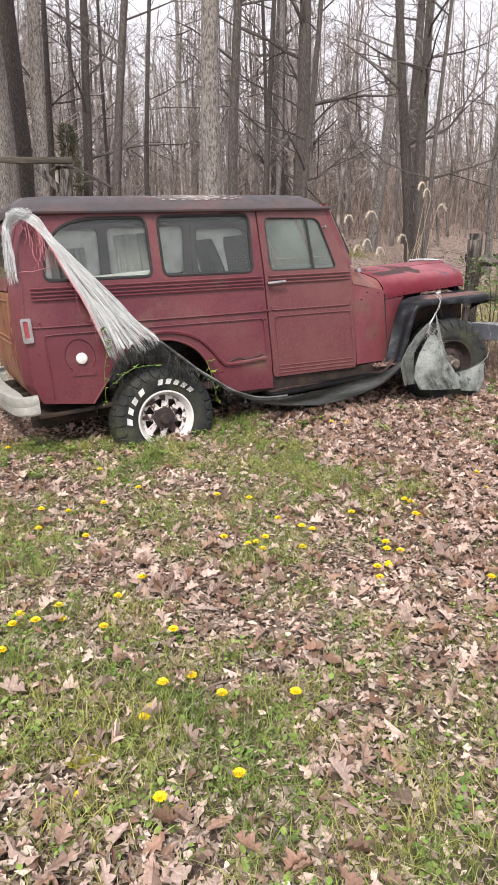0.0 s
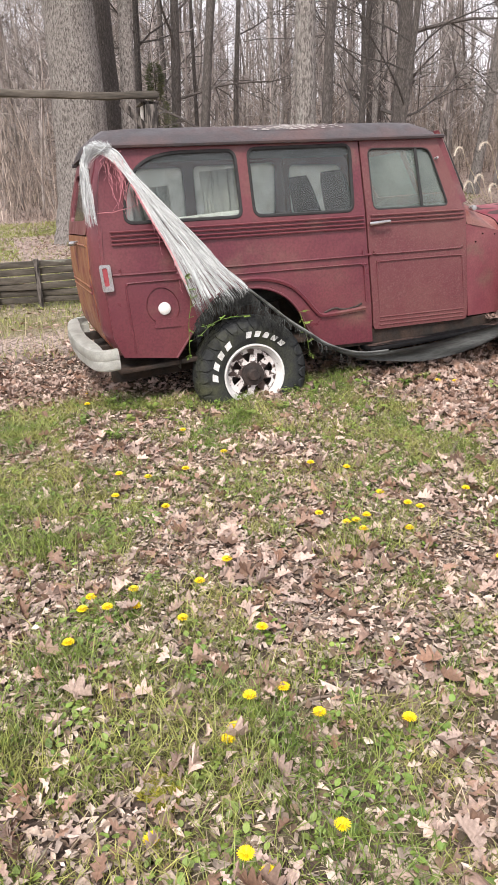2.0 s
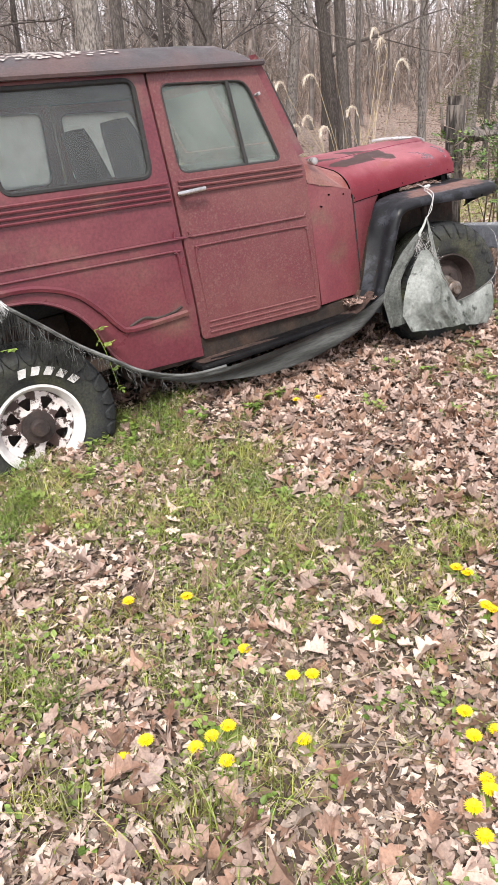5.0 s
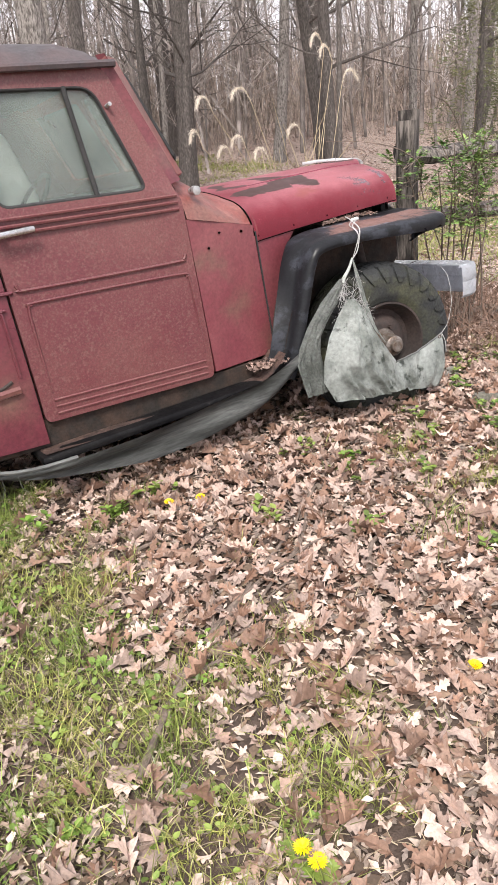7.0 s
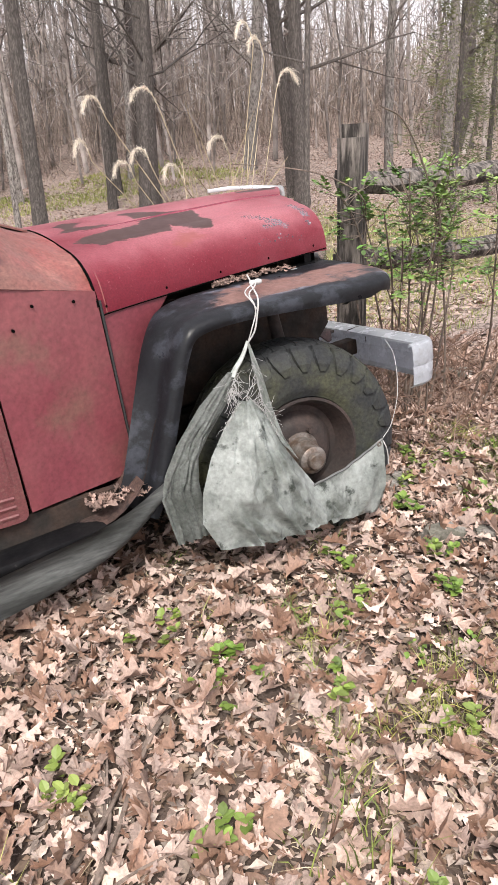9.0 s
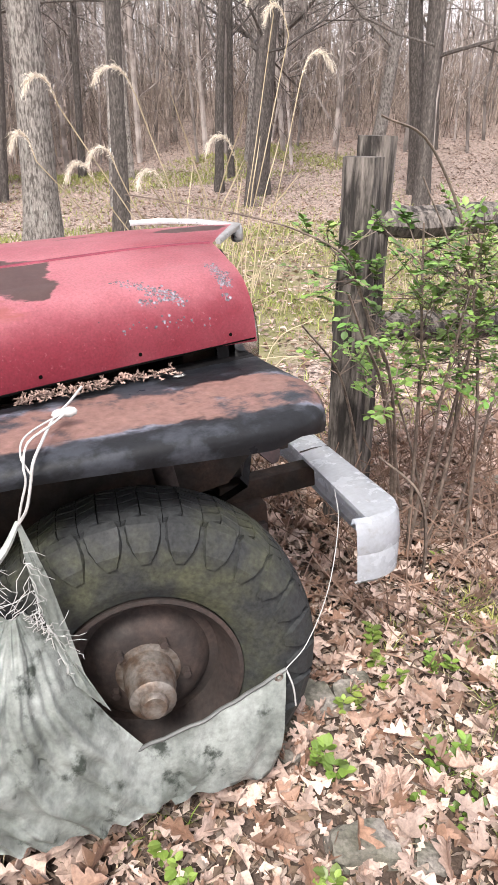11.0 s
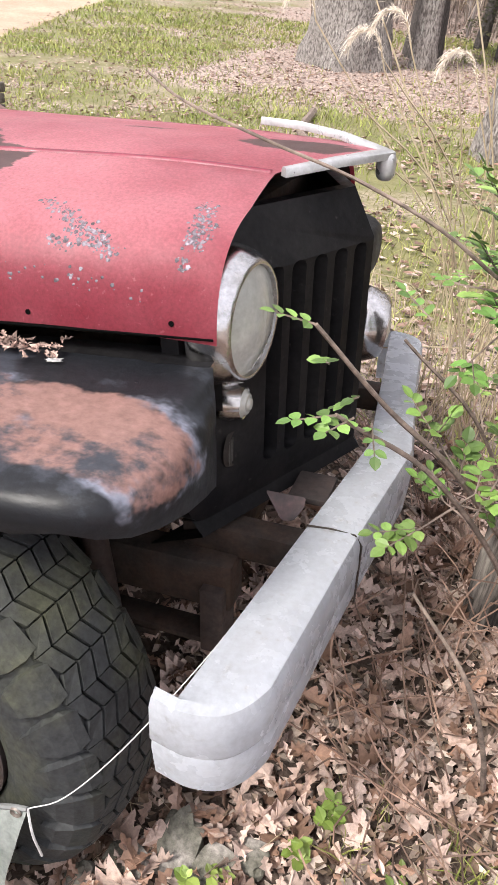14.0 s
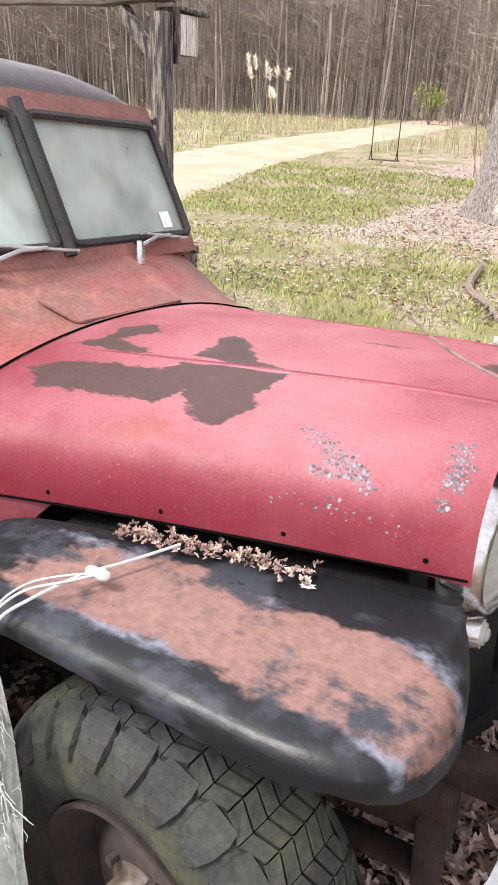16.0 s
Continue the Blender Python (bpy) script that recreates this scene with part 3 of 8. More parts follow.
def tree(name, at, r, height, lean, seed, bark, label, low=3.0, limbs=9, depth=2, flare=1.5, category="tree"):
    rng = random.Random(seed)
    x, y = at
    root = empty(name, pose(x, y, gz(x, y)))
    bm = bmesh.new()
    pts, radii = [], []
    n = 14
    for k in range(n + 1):
        t = k / n
        h = -0.2 + (height + 0.2) * t
        pts.append(Vector((lean[0] * h + 0.10 * math.sin(4.2 * t + seed) * min(1, t * 4), lean[1] * h + 0.08 * math.cos(3.3 * t + seed) * min(1, t * 4), h)))
        base = 1 + (flare - 1) * math.exp(-max(h, 0) * 3.0)
        radii.append(r * base * (1 - 0.72 * t ** 1.2))
    fine, fat = smooth_line(pts, 5), []
    for i in range(len(fine)):
        q = i / 5
        j = min(int(q), n - 1)
        fat.append(radii[j] + (radii[j + 1] - radii[j]) * (q - j))
    rings = []
    sides = 48 if r > 0.14 else 28
    for (p, u, v), rr in zip(frames_along(fine), fat):
        ring = []
        for k in range(sides):
            a = 2 * math.pi * k / sides
            ridge = noise.noise(Vector((9 * math.cos(a) + seed, 9 * math.sin(a), p.z * 1.3))) + 0.6 * noise.noise(Vector((3 * math.cos(a), 3 * math.sin(a) + seed, p.z * 0.8)))
            wob = 1 + 0.05 * math.sin(3 * a + seed) + 0.07 * ridge + (0.12 * math.sin(5 * a + seed) if p.z < 0.3 else 0)
            ring.append(p + u * (math.cos(a) * rr * wob) + v * (math.sin(a) * rr * wob))
        rings.append(ring)
    loft(bm, rings, closed=True)
    part("trunk", bm, bark, root, smooth=60)
    bm = bmesh.new()
    for k in range(limbs):
        t = rng.uniform(low / height, 0.97)
        i = min(int(t * n), n - 1)
        p = pts[i].lerp(pts[i + 1], t * n - i)
        a = rng.uniform(0, 6.28)
        d = Vector((math.cos(a), math.sin(a), rng.uniform(0.15, 0.9))).normalized()
        grow(bm, rng, p, d, rng.uniform(1.6, 3.6) * (1.1 - 0.5 * t), max(0.018, radii[i] * 0.32), depth, 5, fork=0.6)
    part("crown", bm, bark, root, "bare spring branches", smooth=0)
    return tagged(root, label, category)


tree("oak_tree", (0.46, 12.9), 0.62, 15, (-0.015, 0.0), 1, M_bark, "huge grey-barked oak with a flared foot, still bare", 6, 8, flare=1.35)
tree("dark_tree", (1.42, 15.0), 0.30, 16, (0.0, 0.0), 2, M_darkbark, "dark straight trunk beside the huge oak", 6, 6, flare=1.25)
tree("grey_tree", (1.62, 13.6), 0.19, 13, (0.01, 0.0), 12, M_bark, "pale grey trunk close beside the dark one", 5, 6, flare=1.2)
tree("ridged_tree", (3.28, 7.08), 0.175, 13, (0.035, 0.01), 3, M_bark, "grey ridged trunk standing behind the old wagon", 4.4, 9, flare=1.5)
tree("slim_tree", (4.62, 9.2), 0.105, 13, (0.045, 0.0), 4, M_darkbark, "slim leaning dark trunk with bare twigs", 3.5, 8, flare=1.3)

WOODS = [(2.3, 17, .11, 0, .06), (3.16, 16, .135, 0, .06), (3.34, 14, .12, 0, .115), (5.6, 18, .085, 0, .05), (7.78, 14, .09, 0, .036), (7.66, 12, .085, 0, .065), (8.4, 13.4, .21, 0, .02),
         (12.7, 16, .16, 1, .11), (11.33, 12, .15, 0, -.10), (10.8, 11, .14, 0, .01), (13.4, 11.2, .10, 1, 0), (14.4, 8.6, .12, 1, .03), (12.2, 6.6, .08, 0, -.02), (16, 12, .13, 1, .02), (4.4, 18, .06, 0, .02),
         (6.6, 17, .07, 1, -.02), (9.1, 8.6, .05, 0, .05), (5.2, 12.5, .05, 1, .03), (8.6, 15.5, .07, 0, -.03), (9.6, 17, .08, 1, .04), (3.9, 20, .09, 0, .02), (11.1, 19.7, .27, 0, .02), (15, 17, .2, 0, .0), (20, 15, .25, 0, .02)]
for k, (x, y, r, kind, lean_x) in enumerate(WOODS):
    tree("woodland_tree", (x, y), r, 11 + (k * 37 % 40) / 10, (lean_x, (k * 11 % 5 - 2) * 0.01), 20 + k, M_darkbark if kind == 0 else M_bark,
         "bare dark woodland tree among brush" if kind == 0 else "bare grey woodland tree among brush", 2.4, 11, flare=1.3)


def far_tree(bm, rng, x, y, h, r, boughs, twigs, slant=0.045, reach=0.4, fine=0.009):
    z = gz(x, y) - 0.2
    foot = Vector((x, y, z))
    lean = Vector((rng.gauss(0, slant), rng.gauss(0, slant), 1))
    pts = [foot + lean * (h * t) + Vector((rng.gauss(0, 0.08), rng.gauss(0, 0.08), 0)) for t in (0, 0.25, 0.5, 0.75, 1)]
    tube(bm, pts, [r * 1.2, r, r * 0.8, r * 0.5, 0.01], 5, caps=False)
    for _ in range(boughs):
        t = rng.uniform(0.12, 0.97)
        p = foot + lean * (h * t)
        g = rng.uniform(0, 6.28)
        dd = Vector((math.cos(g), math.sin(g), rng.uniform(0.2, 1.1))).normalized()
        ll = rng.uniform(0.8, 2.6) * (1.15 - 0.6 * t)
        q = p + dd * ll + Vector((0, 0, rng.uniform(-0.1, 0.4)))
        tube(bm, [p, p.lerp(q, 0.5) + Vector((rng.gauss(0, .1), rng.gauss(0, .1), 0.1)), q], [max(0.01, r * 0.32), max(0.008, r * 0.2), 0.005], 3, caps=False)
        for _ in range(twigs):
            m0 = p.lerp(q, rng.uniform(0.25, 1))
            m1 = m0 + Vector((rng.gauss(0, reach), rng.gauss(0, reach), rng.uniform(0, 1.7 * reach)))
            tube(bm, [m0, m1], [fine, fine * 0.45], 3, caps=False)


def far_woods():
    """The bare woods behind: trunks, boughs and twigs, thinning to sky at the top."""
    rng = random.Random(5)
    bm = bmesh.new()
    count = 0
    while count < 660:
        a, d = rng.uniform(-20, 78), rng.uniform(24, 75) if rng.random() < 0.75 else rng.uniform(19, 32)
        x, y = 1.5 + d * math.sin(radians(a)), -1 + d * math.cos(radians(a))
        if x < 1.0 - (y - 14) * 0.25 or y < 6 or (x < 3 and y < 19):
            continue
        if a > 32 and rng.random() < 0.45:
            continue
        count += 1
        far_tree(bm, rng, x, y, rng.uniform(5, 11.5), rng.uniform(0.025, 0.075), 14, 5)
    ob = part("far_woods", bm, M_far, smooth=0)
    tagged(ob, "bare grey-brown woods behind the clearing", "woods", kind="stuff")
    bm = bmesh.new()
    for k in range(720):
        t = rng.random()
        x, y = -80 + 92 * t + rng.gauss(0, 1.5), 47 + 6 * t + 34 * rng.random() ** 1.4
        far_tree(bm, rng, x, y, rng.uniform(10, 18), rng.uniform(0.03, 0.11), 16, 7, 0.04, 1.1, 0.018)
    for k in range(1500):
        x, y = rng.uniform(-80, 11), rng.uniform(45, 62)
        p = Vector((x, y, gz(x, y) - 0.1))
        q = p + Vector((rng.gauss(0, 0.25), rng.gauss(0, 0.25), rng.uniform(1.5, 8.0)))
        tube(bm, [p, p.lerp(q, 0.5) + Vector((rng.gauss(0, .08), 0, 0)), q], [0.022, 0.017, 0.008], 3, caps=False)
    ob = part("woods_across_the_track", bm, M_haze, smooth=0)
    tagged(ob, "bare woods beyond the sandy track", "woods", kind="stuff")


far_woods()


def brush():
    """Thin saplings and brushwood at the edge of the woods."""
    rng = random.Random(9)
    bm = bmesh.new()
    count = 0
    while count < 4600:
        x, y = rng.uniform(-2, 32), 8 + 24 * rng.random() ** 0.8
        if y < 21 - 0.25 * (x - 4) if x > 4 else y < 17.5:
            continue
        if x < 4 and y < 19 and rng.random() < 0.75:
            continue
        count += 1
        h = rng.uniform(0.6, 4.6) * rng.uniform(0.5, 1.2)
        p = Vector((x, y, gz(x, y) - 0.05))
        d = Vector((rng.gauss(0, 0.22), rng.gauss(0, 0.22), 1)).normalized()
        q = p + d * h
        mid = p.lerp(q, 0.55) + Vector((rng.gauss(0, 0.1), rng.gauss(0, 0.1), 0))
        r = 0.005 + 0.0035 * h
        tube(bm, [p, mid, q], [r, r * 0.7, 0.003], 3, caps=False)
        for _ in range(5):
            m0 = p.lerp(q, rng.uniform(0.3, 0.95))
            m1 = m0 + Vector((rng.gauss(0, .28), rng.gauss(0, .28), rng.uniform(0, .5)))
            tube(bm, [m0, m1], [0.006, 0.003], 3, caps=False)
    ob = part("brushwood", bm, M_twig, smooth=0)
    tagged(ob, "tangled bare brushwood and saplings", "brushwood", kind="stuff")


brush()


def cedar(x, y, h, r, seed):
    """A dull evergreen: a thin trunk and drooping sprays in uneven tiers."""
    rng = random.Random(seed)
    root = empty("cedar_tree", pose(x, y, gz(x, y)))
    part("trunk", tube(bmesh.new(), [(0, 0, -0.1), (0.03, 0.0, h * 0.5), (0, 0.02, h)], [0.06, 0.04, 0.008], 8), M_darkbark, root)
    v, f = [], []
    for k in range(4600):
        t = rng.random() ** 0.8
        a, lob = rng.uniform(0, 6.28), 0.75 + 0.35 * math.sin(5 * t * h + seed)
        rr = r * lob * (1 - t) ** 0.6 * rng.random() ** 0.4 + 0.03
        p = Vector((rr * math.cos(a), rr * math.sin(a), 0.35 + (h - 0.35) * t - 0.15 * rr))
        d = Vector((math.cos(a) + rng.gauss(0, .5), math.sin(a) + rng.gauss(0, .5), rng.gauss(0.1, 0.4))).normalized()
        s = d.orthogonal().normalized() * rng.uniform(0.006, 0.016)
        l = rng.uniform(0.05, 0.13)
        b = len(v)
        v += [tuple(p), tuple(p + d * l * 0.5 + s), tuple(p + d * l), tuple(p + d * l * 0.5 - s)]
        f.append((b, b + 1, b + 2, b + 3))
    raw("crown", v, f, M_cedar, root, "thin olive-green sprays")
    return tagged(root, "scrubby olive-green cedar at the edge of the woods", "cedar tree", "cedars")


cedar(2.75, 15.6, 4.0, 0.8, 1)
cedar(11.6, 7.6, 4.6, 1.2, 2)
cedar(13.4, 8.4, 4.0, 1.0, 3)


def wooded_ridge():
    """The far side of the woods: a rise whose crowns close the view above the track."""
    rows = []
    for i in range(90):
        t = i / 89
        x, y = -170 + 172 * t, 104 - 20 * math.sin(t * 2.2)
        top = 15 + 2.5 * noise.noise(Vector((t * 9, 0, 1))) + 1.6 * noise.noise(Vector((t * 40, 0, 3))) + 0.8 * noise.noise(Vector((t * 130, 0, 5)))
        rows.append([(x + 1.2 * noise.noise(Vector((t * 60, k, 2))), y + 6 * k / 7 + 1.5 * noise.noise(Vector((t * 60, k, 9))), gz(x, y) - 1 + (top + 1) * k / 7) for k in range(8)])
    ob = part("backdrop", loft(bmesh.new(), rows), M_ridge, smooth=60)
    tagged(ob, "far grey-brown wooded ridge beyond the track", "wooded ridge", kind="structure")


wooded_ridge()

# ---- the station wagon ----
CAR = Matrix(((0.99721, 0.00447, -0.07452, 0.0146), (0.0, 0.99820, 0.05989, -0.0117), (0.07466, -0.05973, 0.99542, -0.1949), (0, 0, 0, 1)))
YC = 0.785
wagon = empty("station_wagon", CAR)
tagged(wagon, "abandoned maroon vintage station wagon sunk into the leaves", "station wagon")


def drop(x):
    return -PITCH * (min(x, 1.72) - 0.05)


def side_y(w):
    """How far the flank stands in from its lowest plane at a height."""
    if w > 1.37:
        return 0.012 + 0.10 * (w - 1.37)
    if w < 0.75:
        return 0.05 * (0.75 - w)
    return 0.0


def flank(x, w, d=0.0):
    return Vector((x, side_y(w) + d, w + drop(x)))


def both(name, make, material, label="", smooth=40, parent=None):
    a = part(name, make(), material, parent or wagon, label, smooth)
    part(name, mirrored(make()), material, parent or wagon, label, smooth)
    return a


W1 = rounded([(-0.70, 1.398), (0.055, 1.396), (0.065, 1.80), (-0.36, 1.80), (-0.54, 1.755), (-0.655, 1.62)], [0.06, 0.05, 0.06, 0.12, 0.16, 0.12])
W2 = rounded([(0.142, 1.394), (0.842, 1.390), (0.862, 1.808), (0.15, 1.805)], 0.055)
ARCH = [(-0.50, 0.536), (-0.31, 0.775), (-0.22, 0.87), (-0.10, 0.925), (0.05, 0.945), (0.18, 0.925), (0.30, 0.86), (0.38, 0.76), (0.44, 0.62), (0.52, 0.52)]


def split_plate(outline, holes, place, thick, cuts):
    """A plate cut along levels so that it can bend there."""
    bm = plate(outline, holes, lambda u, v, d: Vector((u, v, d)), thick)
    for c in cuts:
        bmesh.ops.bisect_plane(bm, geom=bm.verts[:] + bm.edges[:] + bm.faces[:], plane_co=(0, c, 0), plane_no=(0, 1, 0))
    for v in bm.verts:
        v.co = place(v.co.x, v.co.y, v.co.z)
    bmesh.ops.recalc_face_normals(bm, faces=bm.faces[:])
    return bm


def quarter_panel():
    out = [(-0.84, 0.575)] + ARCH + [(0.60, 0.495), (0.922, 0.49), (0.922, 1.845), (-0.70, 1.845), (-0.80, 1.70), (-0.87, 1.38), (-0.885, 1.1), (-0.885, 0.70)]
    return split_plate(out, [W1, W2], flank, 0.022, (0.75, 1.37, 1.6))


both("quarter_panel", quarter_panel, M_side, "faded maroon flank with a dent ahead of the wheel arch")


DOOR = [(0.932, 0.575), (1.695, 0.58), (1.70, 1.33), (1.515, 1.832), (0.932, 1.838)]
DW = rounded([(0.985, 1.385), (1.575, 1.385), (1.452, 1.775), (0.985, 1.785)], [0.05, 0.045, 0.06, 0.05])


def door_skin():
    return split_plate(rounded(DOOR, [0.03, 0.03, 0.02, 0.03, 0.02], 3), [DW], lambda x, w, d: flank(x, w, d - 0.004), 0.03, (0.75, 1.37, 1.6))


def flank_line(pts, r=0.006, out=0.0):
    """A pressed bead along the flank."""
    bm = bmesh.new()
    line = smooth_line([(p[0], p[1], 0) for p in pts], 4) if len(pts) > 2 else [Vector((*p, 0)) for p in pts]
    tube(bm, [flank(p.x, p.y, -out) for p in line], r, 6)
    return bm


def ring_line(outline, r, out):
    bm = bmesh.new()
    pts = [flank(p[0], p[1], -out) for p in outline]
    tube(bm, pts + [pts[0]], r, 6, caps=False)
    return bm


def pane(outline, inset):
    return plate(outline, [], lambda x, w, d: flank(x, w, inset + d), 0.004)


doors = []
for far in (False, True):
    flip = mirrored if far else (lambda b: b)
    door = part("door", flip(door_skin()), M_door, wagon, "faded maroon front door, shut")
    doors.append(door)
    for k, w in enumerate((1.352, 1.326, 1.300)):
        part("bead", flip(flank_line([(0.96, w), (1.68, w)], 0.007, 0.003)), M_door, door)
    for k, w in enumerate((0.66, 0.632, 0.604)):
        part("bead", flip(flank_line([(0.985, w), (1.665, w)], 0.006, 0.003)), M_door, door)
    part("crease", flip(flank_line([(0.965, 1.12), (0.975, 1.102), (1.02, 1.095), (1.60, 1.095), (1.655, 1.102), (1.668, 1.12)], 0.007, 0.002)), M_door, door)
    part("pressed_panel", flip(flank_line([(0.985, 0.69), (0.985, 1.0), (1.0, 1.035), (1.03, 1.045), (1.60, 1.045), (1.655, 1.03), (1.665, 1.0), (1.67, 0.70)], 0.006, 0.002)), M_door, door)
    part("window_seal", flip(ring_line(DW, 0.011, -0.006)), M_seal, door)
    win = part("window_pane", flip(pane(DW, 0.014)), M_milky if far else M_doorglass, door, "dusty door glass")
    win.visible_shadow = False
    part("vent_bar", flip(tube(bmesh.new(), [flank(1.365, 1.385, 0.004), flank(1.345, 1.778, 0.004)], 0.011, 8)), M_seal, door)
    handle = flip(boxed((0.925, -0.052, 1.234), (1.082, -0.034, 1.260), 0.008, 3))
    box(handle, (0.945, (2 * YC + 0.034 if far else -0.036), 1.238), (0.975, (2 * YC + 0.0 if far else 0.0), 1.256), 0.003)
    part("door_handle", handle, M_chrome, door, "tarnished chrome pull handle")

for far in (False, True):
    flip = mirrored if far else (lambda b: b)
    for w in (1.352, 1.326, 1.300, 1.277):
        part("bead", flip(flank_line([(-0.80, w), (0.905, w)], 0.007, 0.002)), M_side, wagon)
    part("crease", flip(flank_line([(-0.78, 1.13), (-0.77, 1.102), (-0.72, 1.094), (0.82, 1.094), (0.88, 1.102), (0.89, 1.13)], 0.007, 0.002)), M_side, wagon)
    part("pressed_panel", flip(flank_line([(-0.76, 0.60), (-0.76, 1.0), (-0.745, 1.03), (-0.70, 1.04), (-0.30, 1.04), (0.80, 1.04), (0.87, 1.03), (0.885, 1.0), (0.885, 0.78)], 0.006, 0.002)), M_side, wagon)
    part("arch_flange", flip(flank_line([(-0.14, 0.985), (0.05, 1.0), (0.20, 0.985), (0.34, 0.93), (0.44, 0.83), (0.50, 0.75), (0.57, 0.715), (0.87, 0.735)], 0.016, 0.006)), M_side, wagon)
    part("arch_edge", flip(flank_line(ARCH, 0.009, 0.0)), M_side, wagon)
    part("dent", flip(flank_line([(0.56, 0.73), (0.64, 0.755), (0.71, 0.74), (0.80, 0.75), (0.85, 0.77)], 0.008, -0.001)), M_ruststeel, wagon)
    for name, outline in (("rear_side_window", W1), ("middle_side_window", W2)):
        seal = part(name, flip(ring_line(outline, 0.012, -0.004)), M_seal, wagon, "window opening with perished rubber seal")
        g = part("window_pane", flip(pane(outline, 0.012)), M_milky if far else M_glass, seal, "dusty side glass")
        g.visible_shadow = False

# fuel filler, tail lamp
def filler_recess():
    bm = bmesh.new()
    rows = []
    for s, d in ((1.0, -0.003), (0.93, 0.018), (0.86, 0.034), (0.0, 0.036)):
        row = []
        for k in range(24):
            a = 2 * math.pi * k / 24
            row.append(flank(-0.545 + 0.105 * s * math.cos(a), 0.875 + 0.125 * s * math.sin(a) * (1 if math.sin(a) > 0 else 0.85), d - 0.004))
        rows.append(row)
    loft(bm, rows, closed=True)
    return bm


# Darker maroon puts the recess's shade into the paint.
M_recess = mat("shaded_maroon_paint", (0.105, 0.015, 0.022), 0.5, other=(0.15, 0.03, 0.03), scale=6, grain=0.1)
filler = part("fuel_filler", filler_recess(), M_recess, wagon, "round pressed fuel filler recess", 60)
part("fuel_cap", lathe([(0.0, -0.03), (0.030, -0.03), (0.038, -0.024), (0.041, -0.01), (0.041, 0.03)], 24, "y", (-0.536, 0.012, 0.90)), M_cap, filler, "white fuel cap")
part("filler_flap", plate(rounded([(-0.62, 0.745), (-0.45, 0.745), (-0.465, 0.80), (-0.605, 0.80)], 0.012, 3), [], lambda x, w, d: flank(x, w, d - 0.008), 0.005), M_side, filler)


def lamp_frame():
    return plate(rounded([(-0.905, 1.0), (-0.835, 1.0), (-0.835, 1.165), (-0.905, 1.165)], 0.014), [rounded([(-0.888, 1.035), (-0.858, 1.035), (-0.858, 1.145), (-0.888, 1.145)], 0.01)], lambda x, w, d: flank(x, w, d - 0.022), 0.022)


for far in (False, True):
    flip = mirrored if far else (lambda b: b)
    tl = part("tail_lamp", flip(lamp_frame()), M_chrome, wagon, "upright chrome-framed tail lamp")
    part("lens", flip(plate([(-0.89, 1.033), (-0.856, 1.033), (-0.856, 1.147), (-0.89, 1.147)], [], lambda x, w, d: flank(x, w, d - 0.017), 0.015)), M_redlens, tl, "faded red lens")

# rear wall, tailgate and liftgate
REAR = [(0.575, -0.86), (0.72, -0.935), (1.10, -0.945), (1.33, -0.93), (1.37, -0.92), (1.60, -0.855), (1.80, -0.785), (1.845, -0.76)]


def rear_x(w):
    for (w0, x0), (w1, x1) in zip(REAR, REAR[1:]):
        if w <= w1:
            t = max(0, (w - w0) / (w1 - w0))
            return x0 + (x1 - x0) * t
    return REAR[-1][1]


def rear_point(y, w, d=0.0):
    edge = min(y, 2 * YC - y)
    inset = side_y(w)
    c = max(0.0, 0.14 - max(edge - inset, 0)) / 0.14
    return Vector((rear_x(w) + 0.075 * c * c + d, y, w + drop(-0.9)))


def rear_corner():
    rows = []
    for w in np.linspace(0.575, 1.845, 24):
        row = []
        for k in range(9):
            y = side_y(w) + 0.16 * (k / 8) ** 1.6
            row.append(rear_point(y, w, 0.0))
        rows.append(row)
    return loft(bmesh.new(), rows)


both("rear_corner", rear_corner, M_side, smooth=60)


def gate(lo, hi, holes, a=0.16, off=-0.006):
    bm = plate(rounded([(a, lo), (2 * YC - a, lo), (2 * YC - a, hi), (a, hi)], 0.02, 3), holes, lambda u, v, d: Vector((u, v, d)), 0.03)
    for c in np.linspace(lo + 0.1, hi - 0.1, 5):
        bmesh.ops.bisect_plane(bm, geom=bm.verts[:] + bm.edges[:] + bm.faces[:], plane_co=(0, c, 0), plane_no=(0, 1, 0))
    for v in bm.verts:
        v.co = rear_point(v.co.x, v.co.y, off + v.co.z)
    bmesh.ops.recalc_face_normals(bm, faces=bm.faces[:])
    return bm


tailgate = part("tailgate", gate(0.60, 1.335, []), M_tailgate, wagon, "rust-streaked red lower tailgate, shut")
for w in (0.98, 1.02, 1.28):
    part("bead", tube(bmesh.new(), [rear_point(0.2, w, -0.008), rear_point(2 * YC - 0.2, w, -0.008)], 0.007, 6), M_tailgate, tailgate)
RW = rounded([(0.30, 1.43), (2 * YC - 0.30, 1.43), (2 * YC - 0.32, 1.74), (0.32, 1.74)], 0.05)
liftgate = part("liftgate", gate(1.345, 1.825, [RW]), M_side, wagon, "maroon upper liftgate with a wide window")
bmw = plate(RW, [], lambda u, v, d: rear_point(u, v, 0.008 + d), 0.004)
rp = part("window_pane", bmw, M_glass, liftgate, "dusty rear glass")
rp.visible_shadow = False
part("liftgate_handle", boxed((-1.0, 0.70, 1.33), (-0.93, 0.87, 1.36), 0.008), M_chrome, liftgate)


